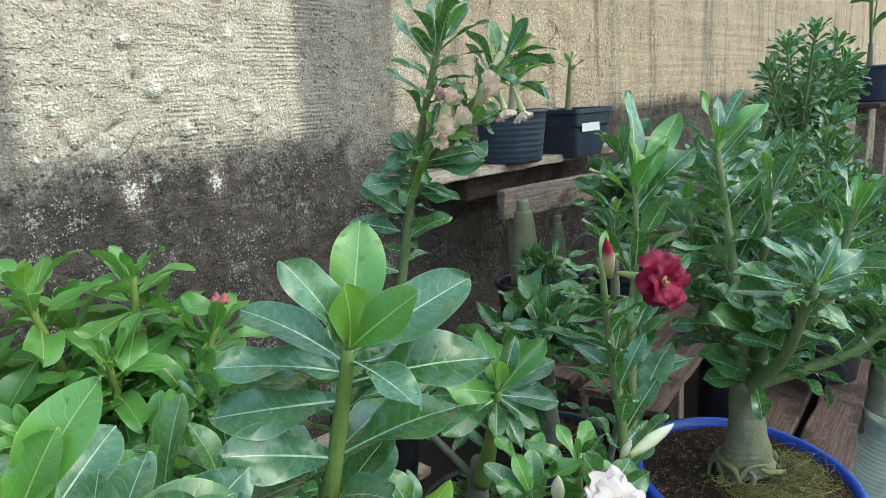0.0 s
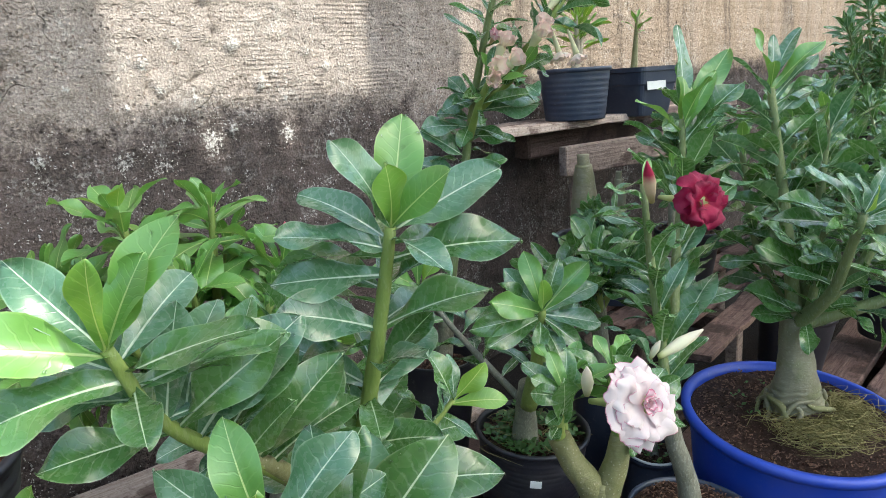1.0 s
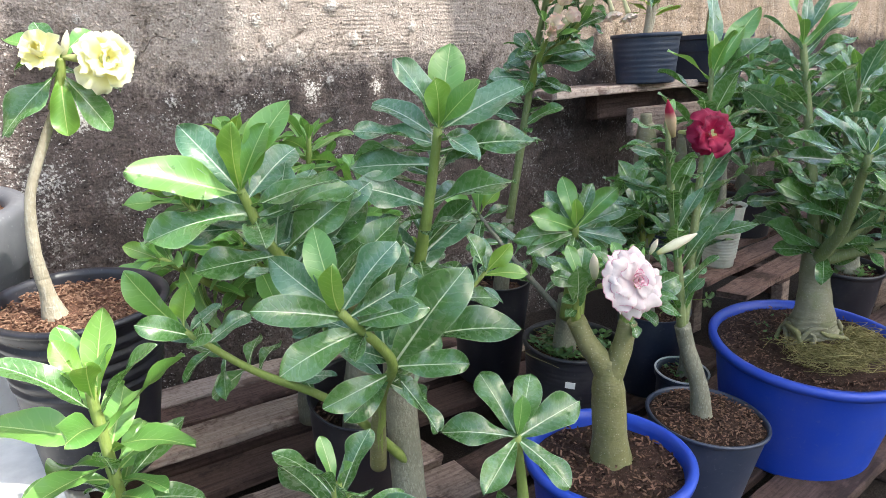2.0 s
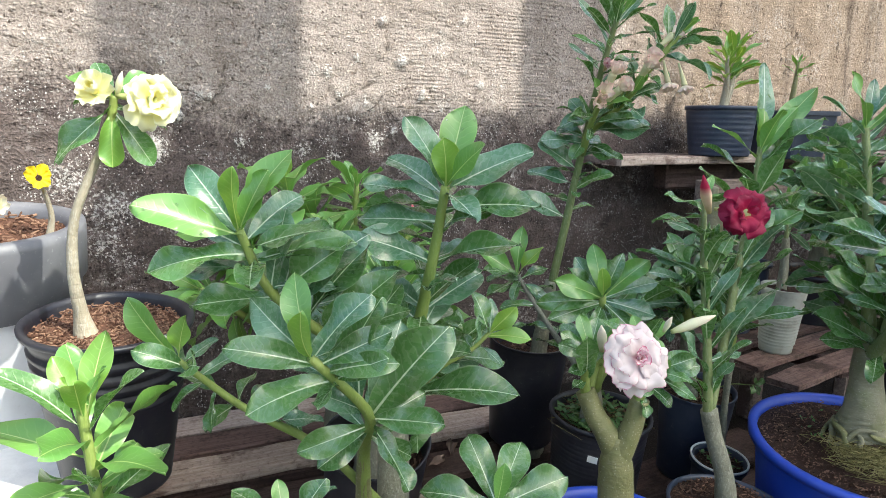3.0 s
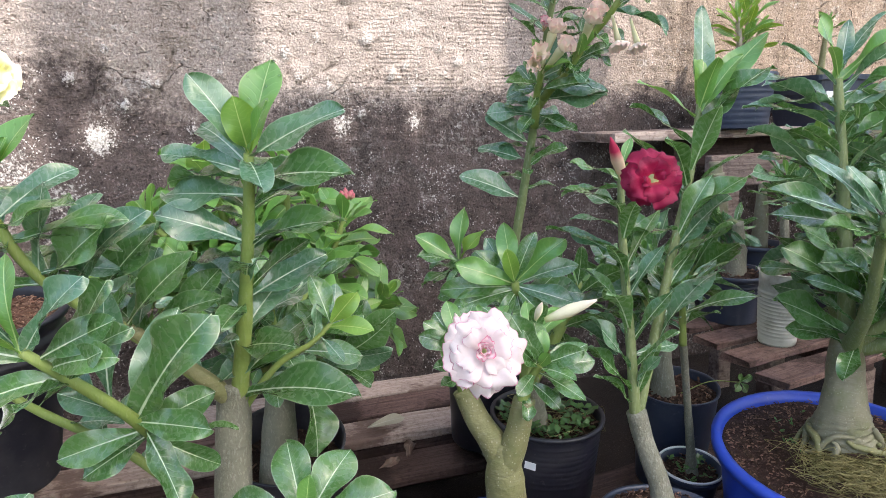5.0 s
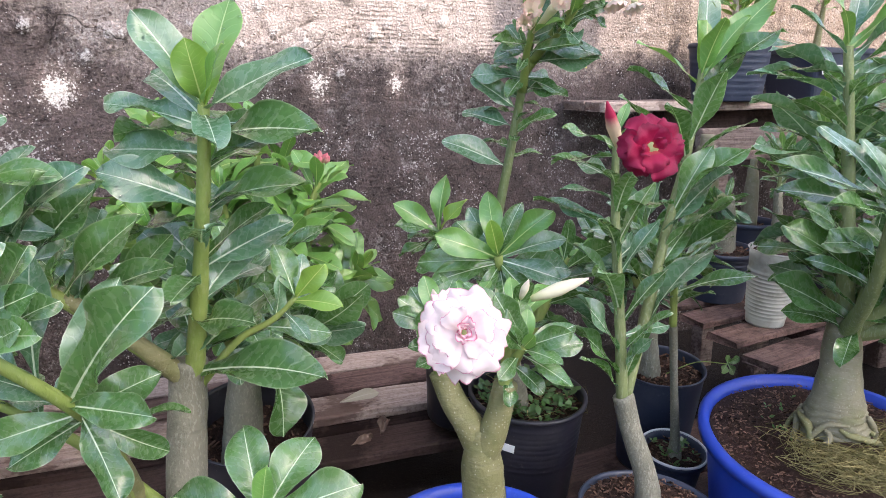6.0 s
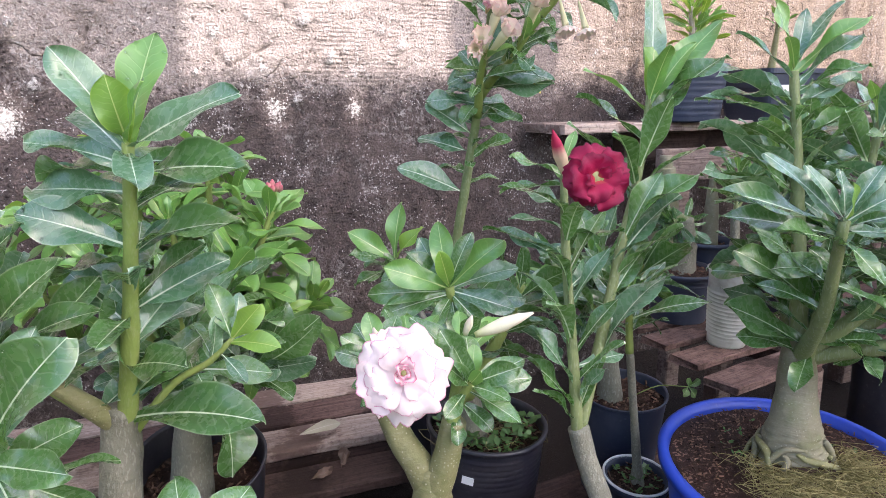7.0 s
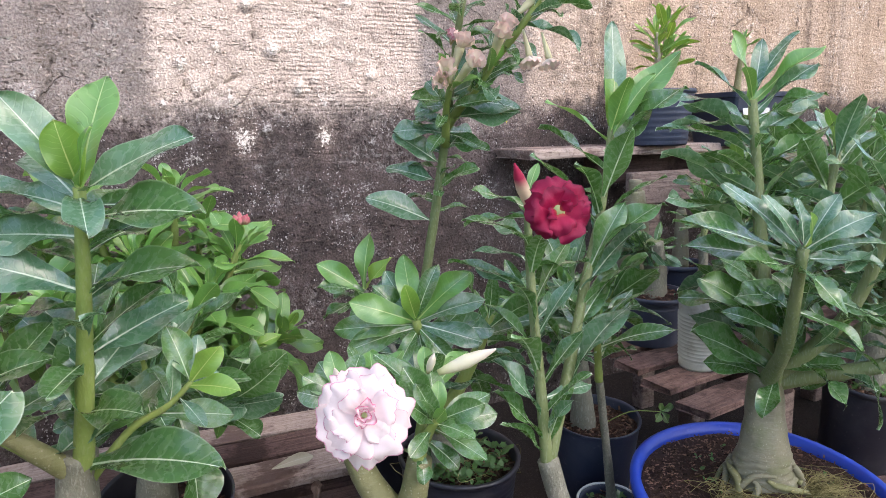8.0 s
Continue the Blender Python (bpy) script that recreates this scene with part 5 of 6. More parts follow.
# C: the spreading one in the grooved pot
o = Vector((C_AT[0], C_AT[1], 0.27))
c = plant("desert rose with glossy star-shaped whorls of leaves", o)
trunk(c, rel(o, [(0.92, 0.8, 0.25), (0.9, 0.775, 0.34), (0.87, 0.745, 0.42)]), [0.028, 0.018, 0.012], M_TRUNK)
C_STAR = [
    (0, -1.4, 8, 2, "Y"), (0, 2.8, 6.9, 0, "L"), (0.01, 6.7, 6.2, -1, "Y"), (0.02, 8.6, 2.6, 0, "B"), (0.03, 7.9, -2.1, -2, "B"),
    (0.05, 4.4, -4.3, -3, "L"), (0.04, -10.4, -0.3, 0, "L"), (0.02, -8.2, 3.4, -2, "Y"), (0.03, -3.9, 6.2, 3, "B"), (0.06, -8.8, -2.1, -2, "L"),
    (0.08, -2.5, -3.2, -4, "L"), (0, -1.3, 5.2, -3, "M"), (0.1, 8, 0.2, 5, "L"), (0.06, -6.4, -0.4, 6, "L"), (0.1, 0.6, -4.6, -5, "L"),
    (0.12, 10.1, -1.5, 6, "B"),
]
C_SIDE = [
    (0, 1.3, 9.3, 2, "Y"), (0.01, 4.8, 5.7, -1, "M"), (0.02, -7.8, 5.1, 0, "Y"), (0.03, -7.4, 2.1, -3, "L"), (0.05, -6.9, -2.9, -3, "L"),
    (0.06, -2.2, -2.9, -5, "L"), (0.05, 5.6, 2.1, 0, "L"), (0.08, -6.2, -0.7, 5, "L"), (0.1, 2.6, -1.8, -2, "L"),
]
dressed_stem(c, rel(o, [(0.88, 0.75, 0.38), (0.84, 0.7, 0.48), (0.805, 0.661, 0.57)]), [0.014, 0.009, 0.006], C_STAR, rg, BROAD, lean=0.45, fat=0.86, extra=8)
dressed_stem(c, rel(o, [(0.88, 0.76, 0.38), (0.87, 0.87, 0.46), (0.862, 0.965, 0.54)]), [0.0065, 0.005, 0.004], C_SIDE, rg, BROAD, M_TRUNK, 0.6, 0.95, 11, 0.15)
leafy_stem(c, rel(o, [(0.89, 0.76, 0.38), (0.95, 0.76, 0.47), (0.985, 0.77, 0.525)]), [0.012, 0.009, 0.006], rg, 11, 4, 0.085, 0.3, meshes=BROAD, spread=1.3)

# T: the tall slender one by the wall, with fading blossoms
o = Vector((0.98, 1.06, 0.15))
t_ = plant("tall slender desert rose with faded pink blossoms by the wall", o)
trunk(t_, rel(o, [(0.98, 1.06, 0.1), (0.985, 1.05, 0.3), (1.0, 1.03, 0.5)]), [0.035, 0.02, 0.012], M_TRUNK)
T_TOP = (1.03, 0.9, 1.035)
T_LEAVES = [
    (0.68, -11.8, 4.9, -2, "B"), (0.52, -9.4, 2.5, 3, "B"), (0.45, -8.4, 5.6, -0, "B"), (0.55, 6.7, 4, -5, "L"), (0.3, 5.8, -2.6, -3, "L"),
    (0.25, -5.4, 1.4, 3, "B"), (0.1, 12, -0.9, -2, "B"), (0.15, 6.3, 0.3, 3, "B"), (0.28, -3.2, -3.7, -3, "L"), (0.05, -6.3, -2.6, 0, "B"),
    (0.4, 4.8, 4.5, 5, "B"), (0.02, 7, 2.8, 3, "B"),
]
T_MORE = [
    (0.3, -9.2, 0.6, -0, "B"), (0.15, -3.6, 5.3, 2, "B"), (0.2, 12.1, 0.6, -3, "B"), (0.35, 7.4, -1.2, -4, "L"), (0.5, 2.1, 2.2, -5, "L"),
    (0.55, -0, -0.8, -4, "L"), (0.1, -5.2, -0.5, -3, "L"), (0.05, -0.2, -0.1, -5, "L"), (0.4, -5.3, 1.8, 4, "B"), (0.62, 1.3, -0.3, 2, "L"),
]
dressed_stem(t_, rel(o, [(1.0, 1.03, 0.48), (1.02, 1.01, 0.64), (1.035, 0.99, 0.78), (1.034, 0.965, 0.86)]), [0.0092, 0.0085, 0.0074, 0.006], T_LEAVES + T_MORE, rg, BROAD, M_STEM_OLD, 0.9, 1.1, 14, 0.34)
leafy_stem(t_, rel(o, [(1.034, 0.97, 0.85), (1.03, 0.94, 0.93), (1.03, 0.92, 0.985), T_TOP]), [0.0068, 0.006, 0.0055, 0.005], rg, 13, 7, 0.085, 0.2, None, M_STEM_OLD, 4, NARROW + LEAVES[:4])
leafy_stem(t_, rel(o, [(1.035, 0.985, 0.8), (1.07, 0.93, 0.88), (1.1, 0.87, 0.945), (1.13, 0.84, 1.0)]), [0.008, 0.007, 0.006, 0.005], rg, 12, 6, 0.075, 0.35)
leafy_stem(t_, rel(o, [(1.035, 0.99, 0.77), (1.01, 0.94, 0.83), (0.998, 0.9, 0.875)]), [0.008, 0.006, 0.005], rg, 5, 2, 0.07, 0.4)
leafy_stem(t_, rel(o, [(1.04, 0.97, 0.82), (1.05, 0.91, 0.86), (1.055, 0.87, 0.895)]), [0.007, 0.005, 0.004], rg, 6, 2, 0.06, 0.4)
for b, e, r in (((0.995, 0.9, 0.87), (1.0, 0.87, 0.93), 0.0095), ((1.0, 0.905, 0.86), (1.012, 0.86, 0.9), 0.009), ((0.99, 0.9, 0.868), (0.965, 0.86, 0.89), 0.0075), ((0.99, 0.9, 0.868), (0.955, 0.86, 0.872), 0.0075), ((1.055, 0.87, 0.9), (1.06, 0.84, 0.955), 0.009), ((1.05, 0.87, 0.9), (1.045, 0.83, 0.94), 0.008), ((1.03, 0.9, 1.04), (1.05, 0.89, 1.09), 0.008), ((1.09, 0.86, 0.97), (1.125, 0.85, 1.0), 0.008)):
    d = Vector(e) - Vector(b)
    flower(t_, Vector(b).lerp(Vector(e), 0.85) - o, d + Vector((0, -0.012, -0.006)), 0.052, M_WILTED, M_WILTED, rg, ((5, 0.85, 62),), Vector(b) - o, "", M_WILTED)
for b, e in (((1.125, 0.835, 0.945), (1.128, 0.82, 0.905)), ((1.1, 0.85, 0.95), (1.105, 0.84, 0.91))):
    flower(t_, Vector(e) - o, Vector((0.05, -0.25, -1)), 0.035, M_WILTED, M_WILTED, rg, ((5, 1.0, 40),), Vector(b) - o, "", M_WILTED)
add_leaf(t_, Vector((1.07, 0.95, 0.84)) - o, (0.7, -0.5, -0.35), (0, -0.4, 1), 0.06, M_LEAF_YELLOW, rg)
flower(t_, Vector((0.992, 0.885, 0.935)) - o, Vector((-0.2, -0.7, 0.5)), 0.03, M_PINK_CORE, M_PINK_CORE, rg, ((5, 1.0, 55),))

# P: the pink one, forked olive trunk
o = Vector((P_AT[0], P_AT[1], 0.25))
p_ = plant("desert rose with a forked olive trunk and a double pink blossom", o)
trunk(p_, rel(o, [(0.725, 0.52, 0.235), (0.712, 0.513, 0.31), (0.704, 0.509, 0.38), (0.702, 0.508, 0.428)]), [0.034, 0.0245, 0.0235, 0.0135], M_TRUNK_OLIVE, 18, 16)
trunk(p_, rel(o, [(0.704, 0.51, 0.396), (0.692, 0.516, 0.426), (0.678, 0.525, 0.452), (0.666, 0.536, 0.487)]), [0.0175, 0.0158, 0.0138, 0.0125], M_TRUNK_OLIVE, name="branch")
trunk(p_, rel(o, [(0.703, 0.508, 0.396), (0.711, 0.5, 0.426), (0.716, 0.494, 0.452), (0.719, 0.489, 0.482)]), [0.0175, 0.0158, 0.0138, 0.0125], M_TRUNK_OLIVE, name="branch")
P_LEFT = [
    (0, -1.3, 4.7, 1, "Y"), (0.02, -3.9, 2.8, 0, "L"), (0.06, -4.4, 1.9, -1, "L"), (0.3, -2.8, 0.4, -2, "L"), (0.5, -2.1, -0.3, -2, "L"),
    (0.1, 1.6, 4.8, 2, "L"), (0.3, 2.8, 4.3, 3, "L"), (0.45, -0.9, 6.5, -3, "L"), (0.1, -2.9, 3.4, 4, "L"),
]
P_RIGHT = [
    (0, 0.4, 3.6, 1, "Y"), (0.02, -3, 5.6, 0, "L"), (0.04, 4.8, 2.1, -1, "L"), (0.05, 6.3, 0.2, 1, "L"), (0.08, 3.8, -0.4, -3, "L"),
    (0.15, 5.2, -2.8, -2, "L"), (0.2, -2.1, -1.4, -3, "L"), (0.7, 0.3, -2.4, -2, "L"), (0.1, -1.6, 5, -2, "L"), (0.02, 0.9, 2, -2, "Y"),
    (0.1, -0.2, 4.8, 3, "L"), (0.2, 6.2, 2.2, 3, "L"), (0.4, 3.2, -2.8, -1, "L"), (0.06, -2.4, 3.2, -3, "L"),
]
dressed_stem(p_, rel(o, [(0.668, 0.535, 0.48), (0.66, 0.53, 0.505), (0.653, 0.516, 0.548)]), [0.008, 0.006, 0.004], P_LEFT, rg, BROAD, lean=0.6)
dressed_stem(p_, rel(o, [(0.716, 0.49, 0.475), (0.722, 0.487, 0.498), (0.73, 0.474, 0.526)]), [0.008, 0.006, 0.004], P_RIGHT, rg, BROAD, lean=0.6)
leafy_stem(p_, rel(o, [(0.716, 0.492, 0.475), (0.735, 0.51, 0.52), (0.745, 0.515, 0.55)]), [0.007, 0.005, 0.004], rg, 8, 1, 0.056, 0.6, [M_LEAF, M_LEAF_YOUNG], None, 3, BROAD, 1.1)
leafy_stem(p_, rel(o, [(0.67, 0.535, 0.475), (0.69, 0.545, 0.51), (0.7, 0.545, 0.54)]), [0.007, 0.005, 0.004], rg, 8, 1, 0.056, 0.6, [M_LEAF, M_LEAF_YOUNG], None, 3, BROAD, 1.1)
flower(p_, Vector((0.632, 0.415, 0.574)) - o, Vector((-0.3, -0.85, 0.42)), 0.059, M_PINK, M_PINK_CORE, random.Random(11), ((6, 1.1, -2), (5, 0.95, 9), (4, 0.7, 26), (4, 0.42, 50), (4, 0.27, 70)), Vector((0.66, 0.49, 0.545)) - o, "double pink and white blossom with rose edges", M_BUD_CREAM, (ROSE, ROSE_CORE))
for b, e, r in (((0.718, 0.445, 0.585), (0.765, 0.42, 0.606), 0.0066), ((0.71, 0.45, 0.585), (0.712, 0.44, 0.606), 0.004), ((0.64, 0.48, 0.562), (0.629, 0.472, 0.598), 0.0065),):
    bud(p_, Vector(b) - o, Vector(e) - o, r, M_BUD_CREAM, "bud", "cream flower bud")

# R: two slim stems, crimson blossom
o = Vector((R_AT[0], R_AT[1], 0.25))
r_ = plant("desert rose with two slim stems and a crimson double blossom", o)
trunk(r_, rel(o, [(0.955, 0.52, 0.235), (0.945, 0.522, 0.3), (0.922, 0.53, 0.37), (0.911, 0.534, 0.412)]), [0.019, 0.0148, 0.0125, 0.0125], M_TRUNK)
R_SLIM = [
    (0.02, 1.5, 3.8, 1, "Y"), (0.03, 2, 1.5, -1, "Y"), (0.06, -6.5, 2.4, -1, "L"), (0.1, -1.9, 0.6, 2, "B"), (0.18, -7.9, 3.1, -2, "L"),
    (0.25, -6.7, 1.6, -1, "B"), (0.3, 0.2, 6, -6, "L"), (0.2, -2.7, 2.7, -6, "L"), (0.42, -3.6, 5.1, -6, "L"), (0.62, -4.2, 7.8, -7, "L"),
    (0.35, -9.5, 3.4, 3, "L"), (0.5, 4.6, 7.1, 0, "B"), (0.55, -6.6, 5.8, 3, "L"), (0.4, 5, 7.4, 3, "L"), (0.66, 4.9, 7.1, -1, "L"),
    (0.8, -5.8, 8.1, -0, "B"), (0.78, 5.1, 6.1, -2, "L"), (0.86, 3.4, 5, -2, "B"), (0.9, -6.2, 7.1, -0, "L"), (0.92, 3.6, 7.5, 2, "L"),
    (0.95, -5.6, 5.6, -2, "L"),
]
R_TALL = [
    (0, 0.4, 13, 2, "B"), (0.02, 9.5, 10, 2, "Y"), (0.05, -8.3, 5.1, -1, "Y"), (0.03, 1, 6.6, -5, "Y"), (0.02, 0.8, 9, 1, "M"),
    (0.06, 5.6, 8.5, -0, "Y"), (0.1, 9.6, 7.7, -2, "L"), (0.16, -8.1, 6, 2, "L"), (0.3, -4.5, 7.4, -6, "L"), (0.26, 2, 9.4, -5, "L"),
    (0.32, -8.4, 9, 0, "L"), (0.3, 7.6, 5.2, -2, "L"), (0.42, 9.1, 6.9, -2, "L"), (0.5, 8.1, 8, 2, "B"), (0.55, 7.8, 7, -2, "L"),
    (0.36, 1.5, 4.7, 4, "B"), (0.62, 5.8, 7, 3, "L"), (0.7, -5, 7.2, -1, "L"), (0.8, 9.2, 11.1, 3, "B"),
]
dressed_stem(r_, rel(o, [(0.911, 0.534, 0.4), (0.905, 0.54, 0.5), (0.902, 0.555, 0.62), (0.906, 0.57, 0.73)]), [0.0078, 0.0066, 0.0056, 0.004], R_SLIM, rg, SLENDER, M_STEM_OLD, 0.3, extra=8)
dressed_stem(r_, rel(o, [(0.912, 0.534, 0.4), (0.95, 0.548, 0.5), (0.99, 0.567, 0.6), (1.03, 0.58, 0.71), (1.05, 0.59, 0.8)]), [0.0078, 0.0072, 0.0064, 0.0054, 0.004], R_TALL, rg, SLENDER, M_STEM_OLD, 0.3, extra=6)
flower(r_, Vector((0.879, 0.478, 0.718)) - o, Vector((-0.35, -0.9, 0.12)), 0.052, M_RED, M_RED, random.Random(5), ((5, 1.04, 2), (5, 0.84, 16), (2, 0.45, 40)), Vector((0.902, 0.545, 0.715)) - o, "double crimson blossom with a golden throat", M_BUD_CREAM, (ROSE_WIDE, ROSE_CORE))
for b, e, r in (((0.902, 0.555, 0.708), (0.872, 0.545, 0.764), 0.0078),):
    bud(r_, Vector(b) - o, Vector(e) - o, r, M_BUD_RED, "bud", "crimson flower bud")

# N: thin seedling stem in the little pot
o = Vector((N_AT[0], N_AT[1], 0.18))
n_ = plant("slim young desert rose leaning from a little pot", o)
trunk(n_, rel(o, [(1.165, 0.7, 0.17), (1.16, 0.695, 0.22), (1.12, 0.665, 0.33), (1.06, 0.615, 0.46)]), [0.016, 0.008, 0.006, 0.0055], M_TRUNK)
leafy_stem(n_, rel(o, [(1.06, 0.615, 0.455), (1.05, 0.607, 0.5), (1.045, 0.603, 0.54)]), [0.006, 0.005, 0.004], rg, 13, 3, 0.085, 0.3, None, None, 3, NARROW)

# M: in the bag pot behind
o = Vector((MP_AT[0], MP_AT[1], 0.27))
m_ = plant("desert rose with a smooth tapering trunk in a bag pot", o)
trunk(m_, rel(o, [(1.225, 0.84, 0.25), (1.22, 0.84, 0.33), (1.2, 0.83, 0.45)]), [0.026, 0.018, 0.012], M_TRUNK)
for tip in ((1.15, 0.8, 0.535), (1.21, 0.87, 0.53), (1.26, 0.8, 0.52), (1.12, 0.86, 0.5)):
    b, e = Vector((1.2, 0.83, 0.43)), Vector(tip)
    leafy_stem(m_, rel(o, [b, b.lerp(e, 0.5), e]), [0.01, 0.007, 0.005], rg, 12, 6, 0.095, 0.25)

# F: the great one in the blue bowl
o = Vector((BOWL_AT[0], BOWL_AT[1], 0.29))
f_ = plant("stout desert rose with a swollen trunk and bared roots", o)
F_BASE = [0.043, 0.045, 0.045, 0.041, 0.036, 0.0325, 0.0295, 0.027, 0.0248, 0.0225, 0.0205]
bm = bmesh.new()
tube(bm, rel(o, [(1.238, 0.485, 0.28), (1.235, 0.482, 0.325), (1.233, 0.48, 0.37), (1.238, 0.486, 0.42), (1.243, 0.492, 0.48)]), F_BASE, 60, 28, 0.04, 3.0)
for v in bm.verts:
    low = max(0.0, min(1.0, (0.085 - v.co.z) / 0.02))
    an = math.atan2(v.co.y + 0.005, v.co.x + 0.011)
    v.co += Vector((math.cos(an), math.sin(an), 0)) * low * 0.002 * (math.sin(v.co.z * 640 + 2.4 * math.sin(an * 3)) + noise.noise((an * 3, v.co.z * 60, 1)))
part("trunk", bm, M_TRUNK_SMOOTH, f_)
for k in range(13):
    a0 = radians(27.7 * k + rg.uniform(-14, 14))
    sweep = radians((1 if k % 3 else -1) * rg.uniform(35, 105))
    top, r = rg.uniform(0.326, 0.352), rg.uniform(0.0026, 0.0058)
    low = rg.uniform(0.303, 0.316)
    flare = rg.uniform(0.004, 0.024)
    pts = []
    for i in range(9):
        u = i / 8
        an, z = a0 + sweep * u + 0.12 * math.sin(u * 7 + k), top - (top - low) * (3 * u * u - 2 * u**3) + 0.003 * math.sin(u * 8 + 2 * k) - 0.12 * max(0.0, u - 0.75)
        q = lerp_list(F_BASE, (z - 0.28) / 0.2) + r * (0.45 + 0.4 * u) + flare * u**3
        pts.append((1.236 + q * math.cos(an), 0.483 + q * math.sin(an), z))
    bm = bmesh.new()
    tube(bm, rel(o, pts), [r * 0.5, r * 0.9, r * 1.1, r, r * 0.85, r * 0.5], 30, 9, 0.14, k)
    part("root", bm, (M_TRUNK_SMOOTH, M_TRUNK_SMOOTH, M_TRUNK_OLIVE)[k % 3], f_)
F_TOP = [
    (0, -2.8, 9.3, 1, "Y"), (0, 1.9, 8.2, 2, "B"), (0, 6.4, 9, 1, "B"), (0.01, 8.4, 7.3, -2, "Y"), (0, -3.2, 4.2, -4, "Y"),
    (0.03, -8.2, 6.5, -0, "B"), (0.04, 9, 6.1, 0, "B"), (0.06, 9, 3.1, -2, "L"), (0.08, -9.8, 5, 2, "B"), (0.1, 10.4, 3.7, 3, "B"),
    (0.12, -11.1, 5, 0, "B"), (0.14, -1.5, 2.5, -6, "L"), (0.16, -14.2, 4.2, -1, "B"), (0.2, 11.7, 6.2, 2, "L"), (0.22, -7.9, 4.1, -5, "L"),
    (0.26, -14.2, 6.1, -2, "B"), (0.3, 6.5, 8.2, -2, "L"), (0.34, -10.3, 6.5, 3, "L"), (0.4, 8.6, 8.1, 2, "L"), (0.42, -12.9, 8.6, -1, "B"),
    (0.36, 8.4, 2.9, 5, "B"),
]
F_FRONT = [
    (0, -4.9, 6, 0, "B"), (0, -0.9, 5.5, 1, "B"), (0, 3.8, 5.9, 0, "B"), (0.01, 6.7, 4.6, -2, "B"), (0, -1.3, 4.4, -3, "M"),
    (0.02, -8.9, 7.7, 1, "B"), (0.04, 7.9, 1.7, -2, "L"), (0.05, 10.1, -1.2, 1, "B"), (0.08, 2.5, -4.5, -5, "L"), (0.06, -14.6, 4.9, 0, "L"),
    (0.08, -12.4, 2.1, 3, "L"), (0.1, -9.4, 2.1, -4, "L"), (0.12, -1.7, 1.1, -6, "L"), (0.2, 9.9, -3.6, 0, "L"), (0.3, 7.5, -4.4, -2, "L"),
]
F_LOW = [
    (0, -9.5, 2.1, -5, "L"), (0.25, -11.5, 8.3, 0, "L"), (0.6, -3.9, -2.9, -5, "L"), (0.55, -11.1, 6.3, 1, "L"), (0.62, -8.8, 2.4, 2, "L"),
    (0.5, 8.6, 0.8, -2, "L"), (0.3, -4, 7.9, -5, "L"), (0.1, 4.6, -0.8, 2, "L"), (0.1, -8.7, 7.7, 3, "L"),
]
dressed_stem(f_, rel(o, [(1.242, 0.49, 0.455), (1.25, 0.51, 0.6), (1.262, 0.55, 0.83)]), [0.013, 0.0095, 0.006], F_TOP, rg, SLENDER, M_STEM_OLD, 0.2, extra=16, start=0.1)
dressed_stem(f_, rel(o, [(1.242, 0.49, 0.455), (1.18, 0.42, 0.54), (1.132, 0.374, 0.667)]), [0.013, 0.0085, 0.006], F_FRONT, rg, SLENDER, M_STEM_OLD, 0.15, extra=10, start=0.2)
dressed_stem(f_, rel(o, [(1.242, 0.49, 0.42), (1.236, 0.47, 0.48), (1.225, 0.45, 0.58)]), [0.012, 0.008, 0.005], F_LOW, rg, BROAD, M_STEM_OLD)
F_TIPS = [((1.3, 0.36, 0.74), 0.1, 14, 6), ((1.38, 0.5, 0.77), 0.1, 14, 8), ((1.33, 0.62, 0.72), 0.095, 13, 8), ((1.45, 0.4, 0.66), 0.09, 12, 4), ((1.4, 0.28, 0.6), 0.09, 11, 3)]
for (tip, ln, nt, nl) in F_TIPS:
    b, e = Vector((1.242, 0.49, 0.455)), Vector(tip)
    mid = b.lerp(e, 0.4) + Vector((0.25 * (e.x - b.x), 0.25 * (e.y - b.y), 0))
    leafy_stem(f_, rel(o, [b, mid, e]), [0.0125, 0.0085, 0.0055], rg, nt, nl + 5, ln, 0.2, [M_LEAF, M_LEAF, M_LEAF_BLUE], M_STEM_OLD, 3, SLENDER, spread=1.28 if tip[2] < 0.7 else 1.1)


def fibres(parent, at, r0, r1, z, count, seed, name="root_fibre", arc=(0, 360)):
    """Fine straw-coloured roots matted over the soil."""
    rng = random.Random(seed)
    bm = bmesh.new()
    for _ in range(count):
        an, q = radians(rng.uniform(*arc)), rng.uniform(r0, r1)
        p = Vector((q * math.cos(an), q * math.sin(an), z + rng.uniform(0, 0.012)))
        an2 = an + rng.uniform(-1.6, 1.6)
        ln = rng.uniform(0.02, 0.055)
        d = Vector((math.cos(an2) * ln, math.sin(an2) * ln, rng.uniform(-0.012, 0.006)))
        s = Vector((-d.y, d.x, 0)) * rng.uniform(-1.4, 1.4)
        tube(bm, [p, p + d * 0.5 + s + Vector((0, 0, rng.uniform(0, 0.012))), p + d], [0.0006, 0.0005, 0.0003], 6, 3, 0, 0, False)
    ob = part(name, bm, M_STRAW, parent)
    ob.location = at
    ob["kind"] = "stuff"


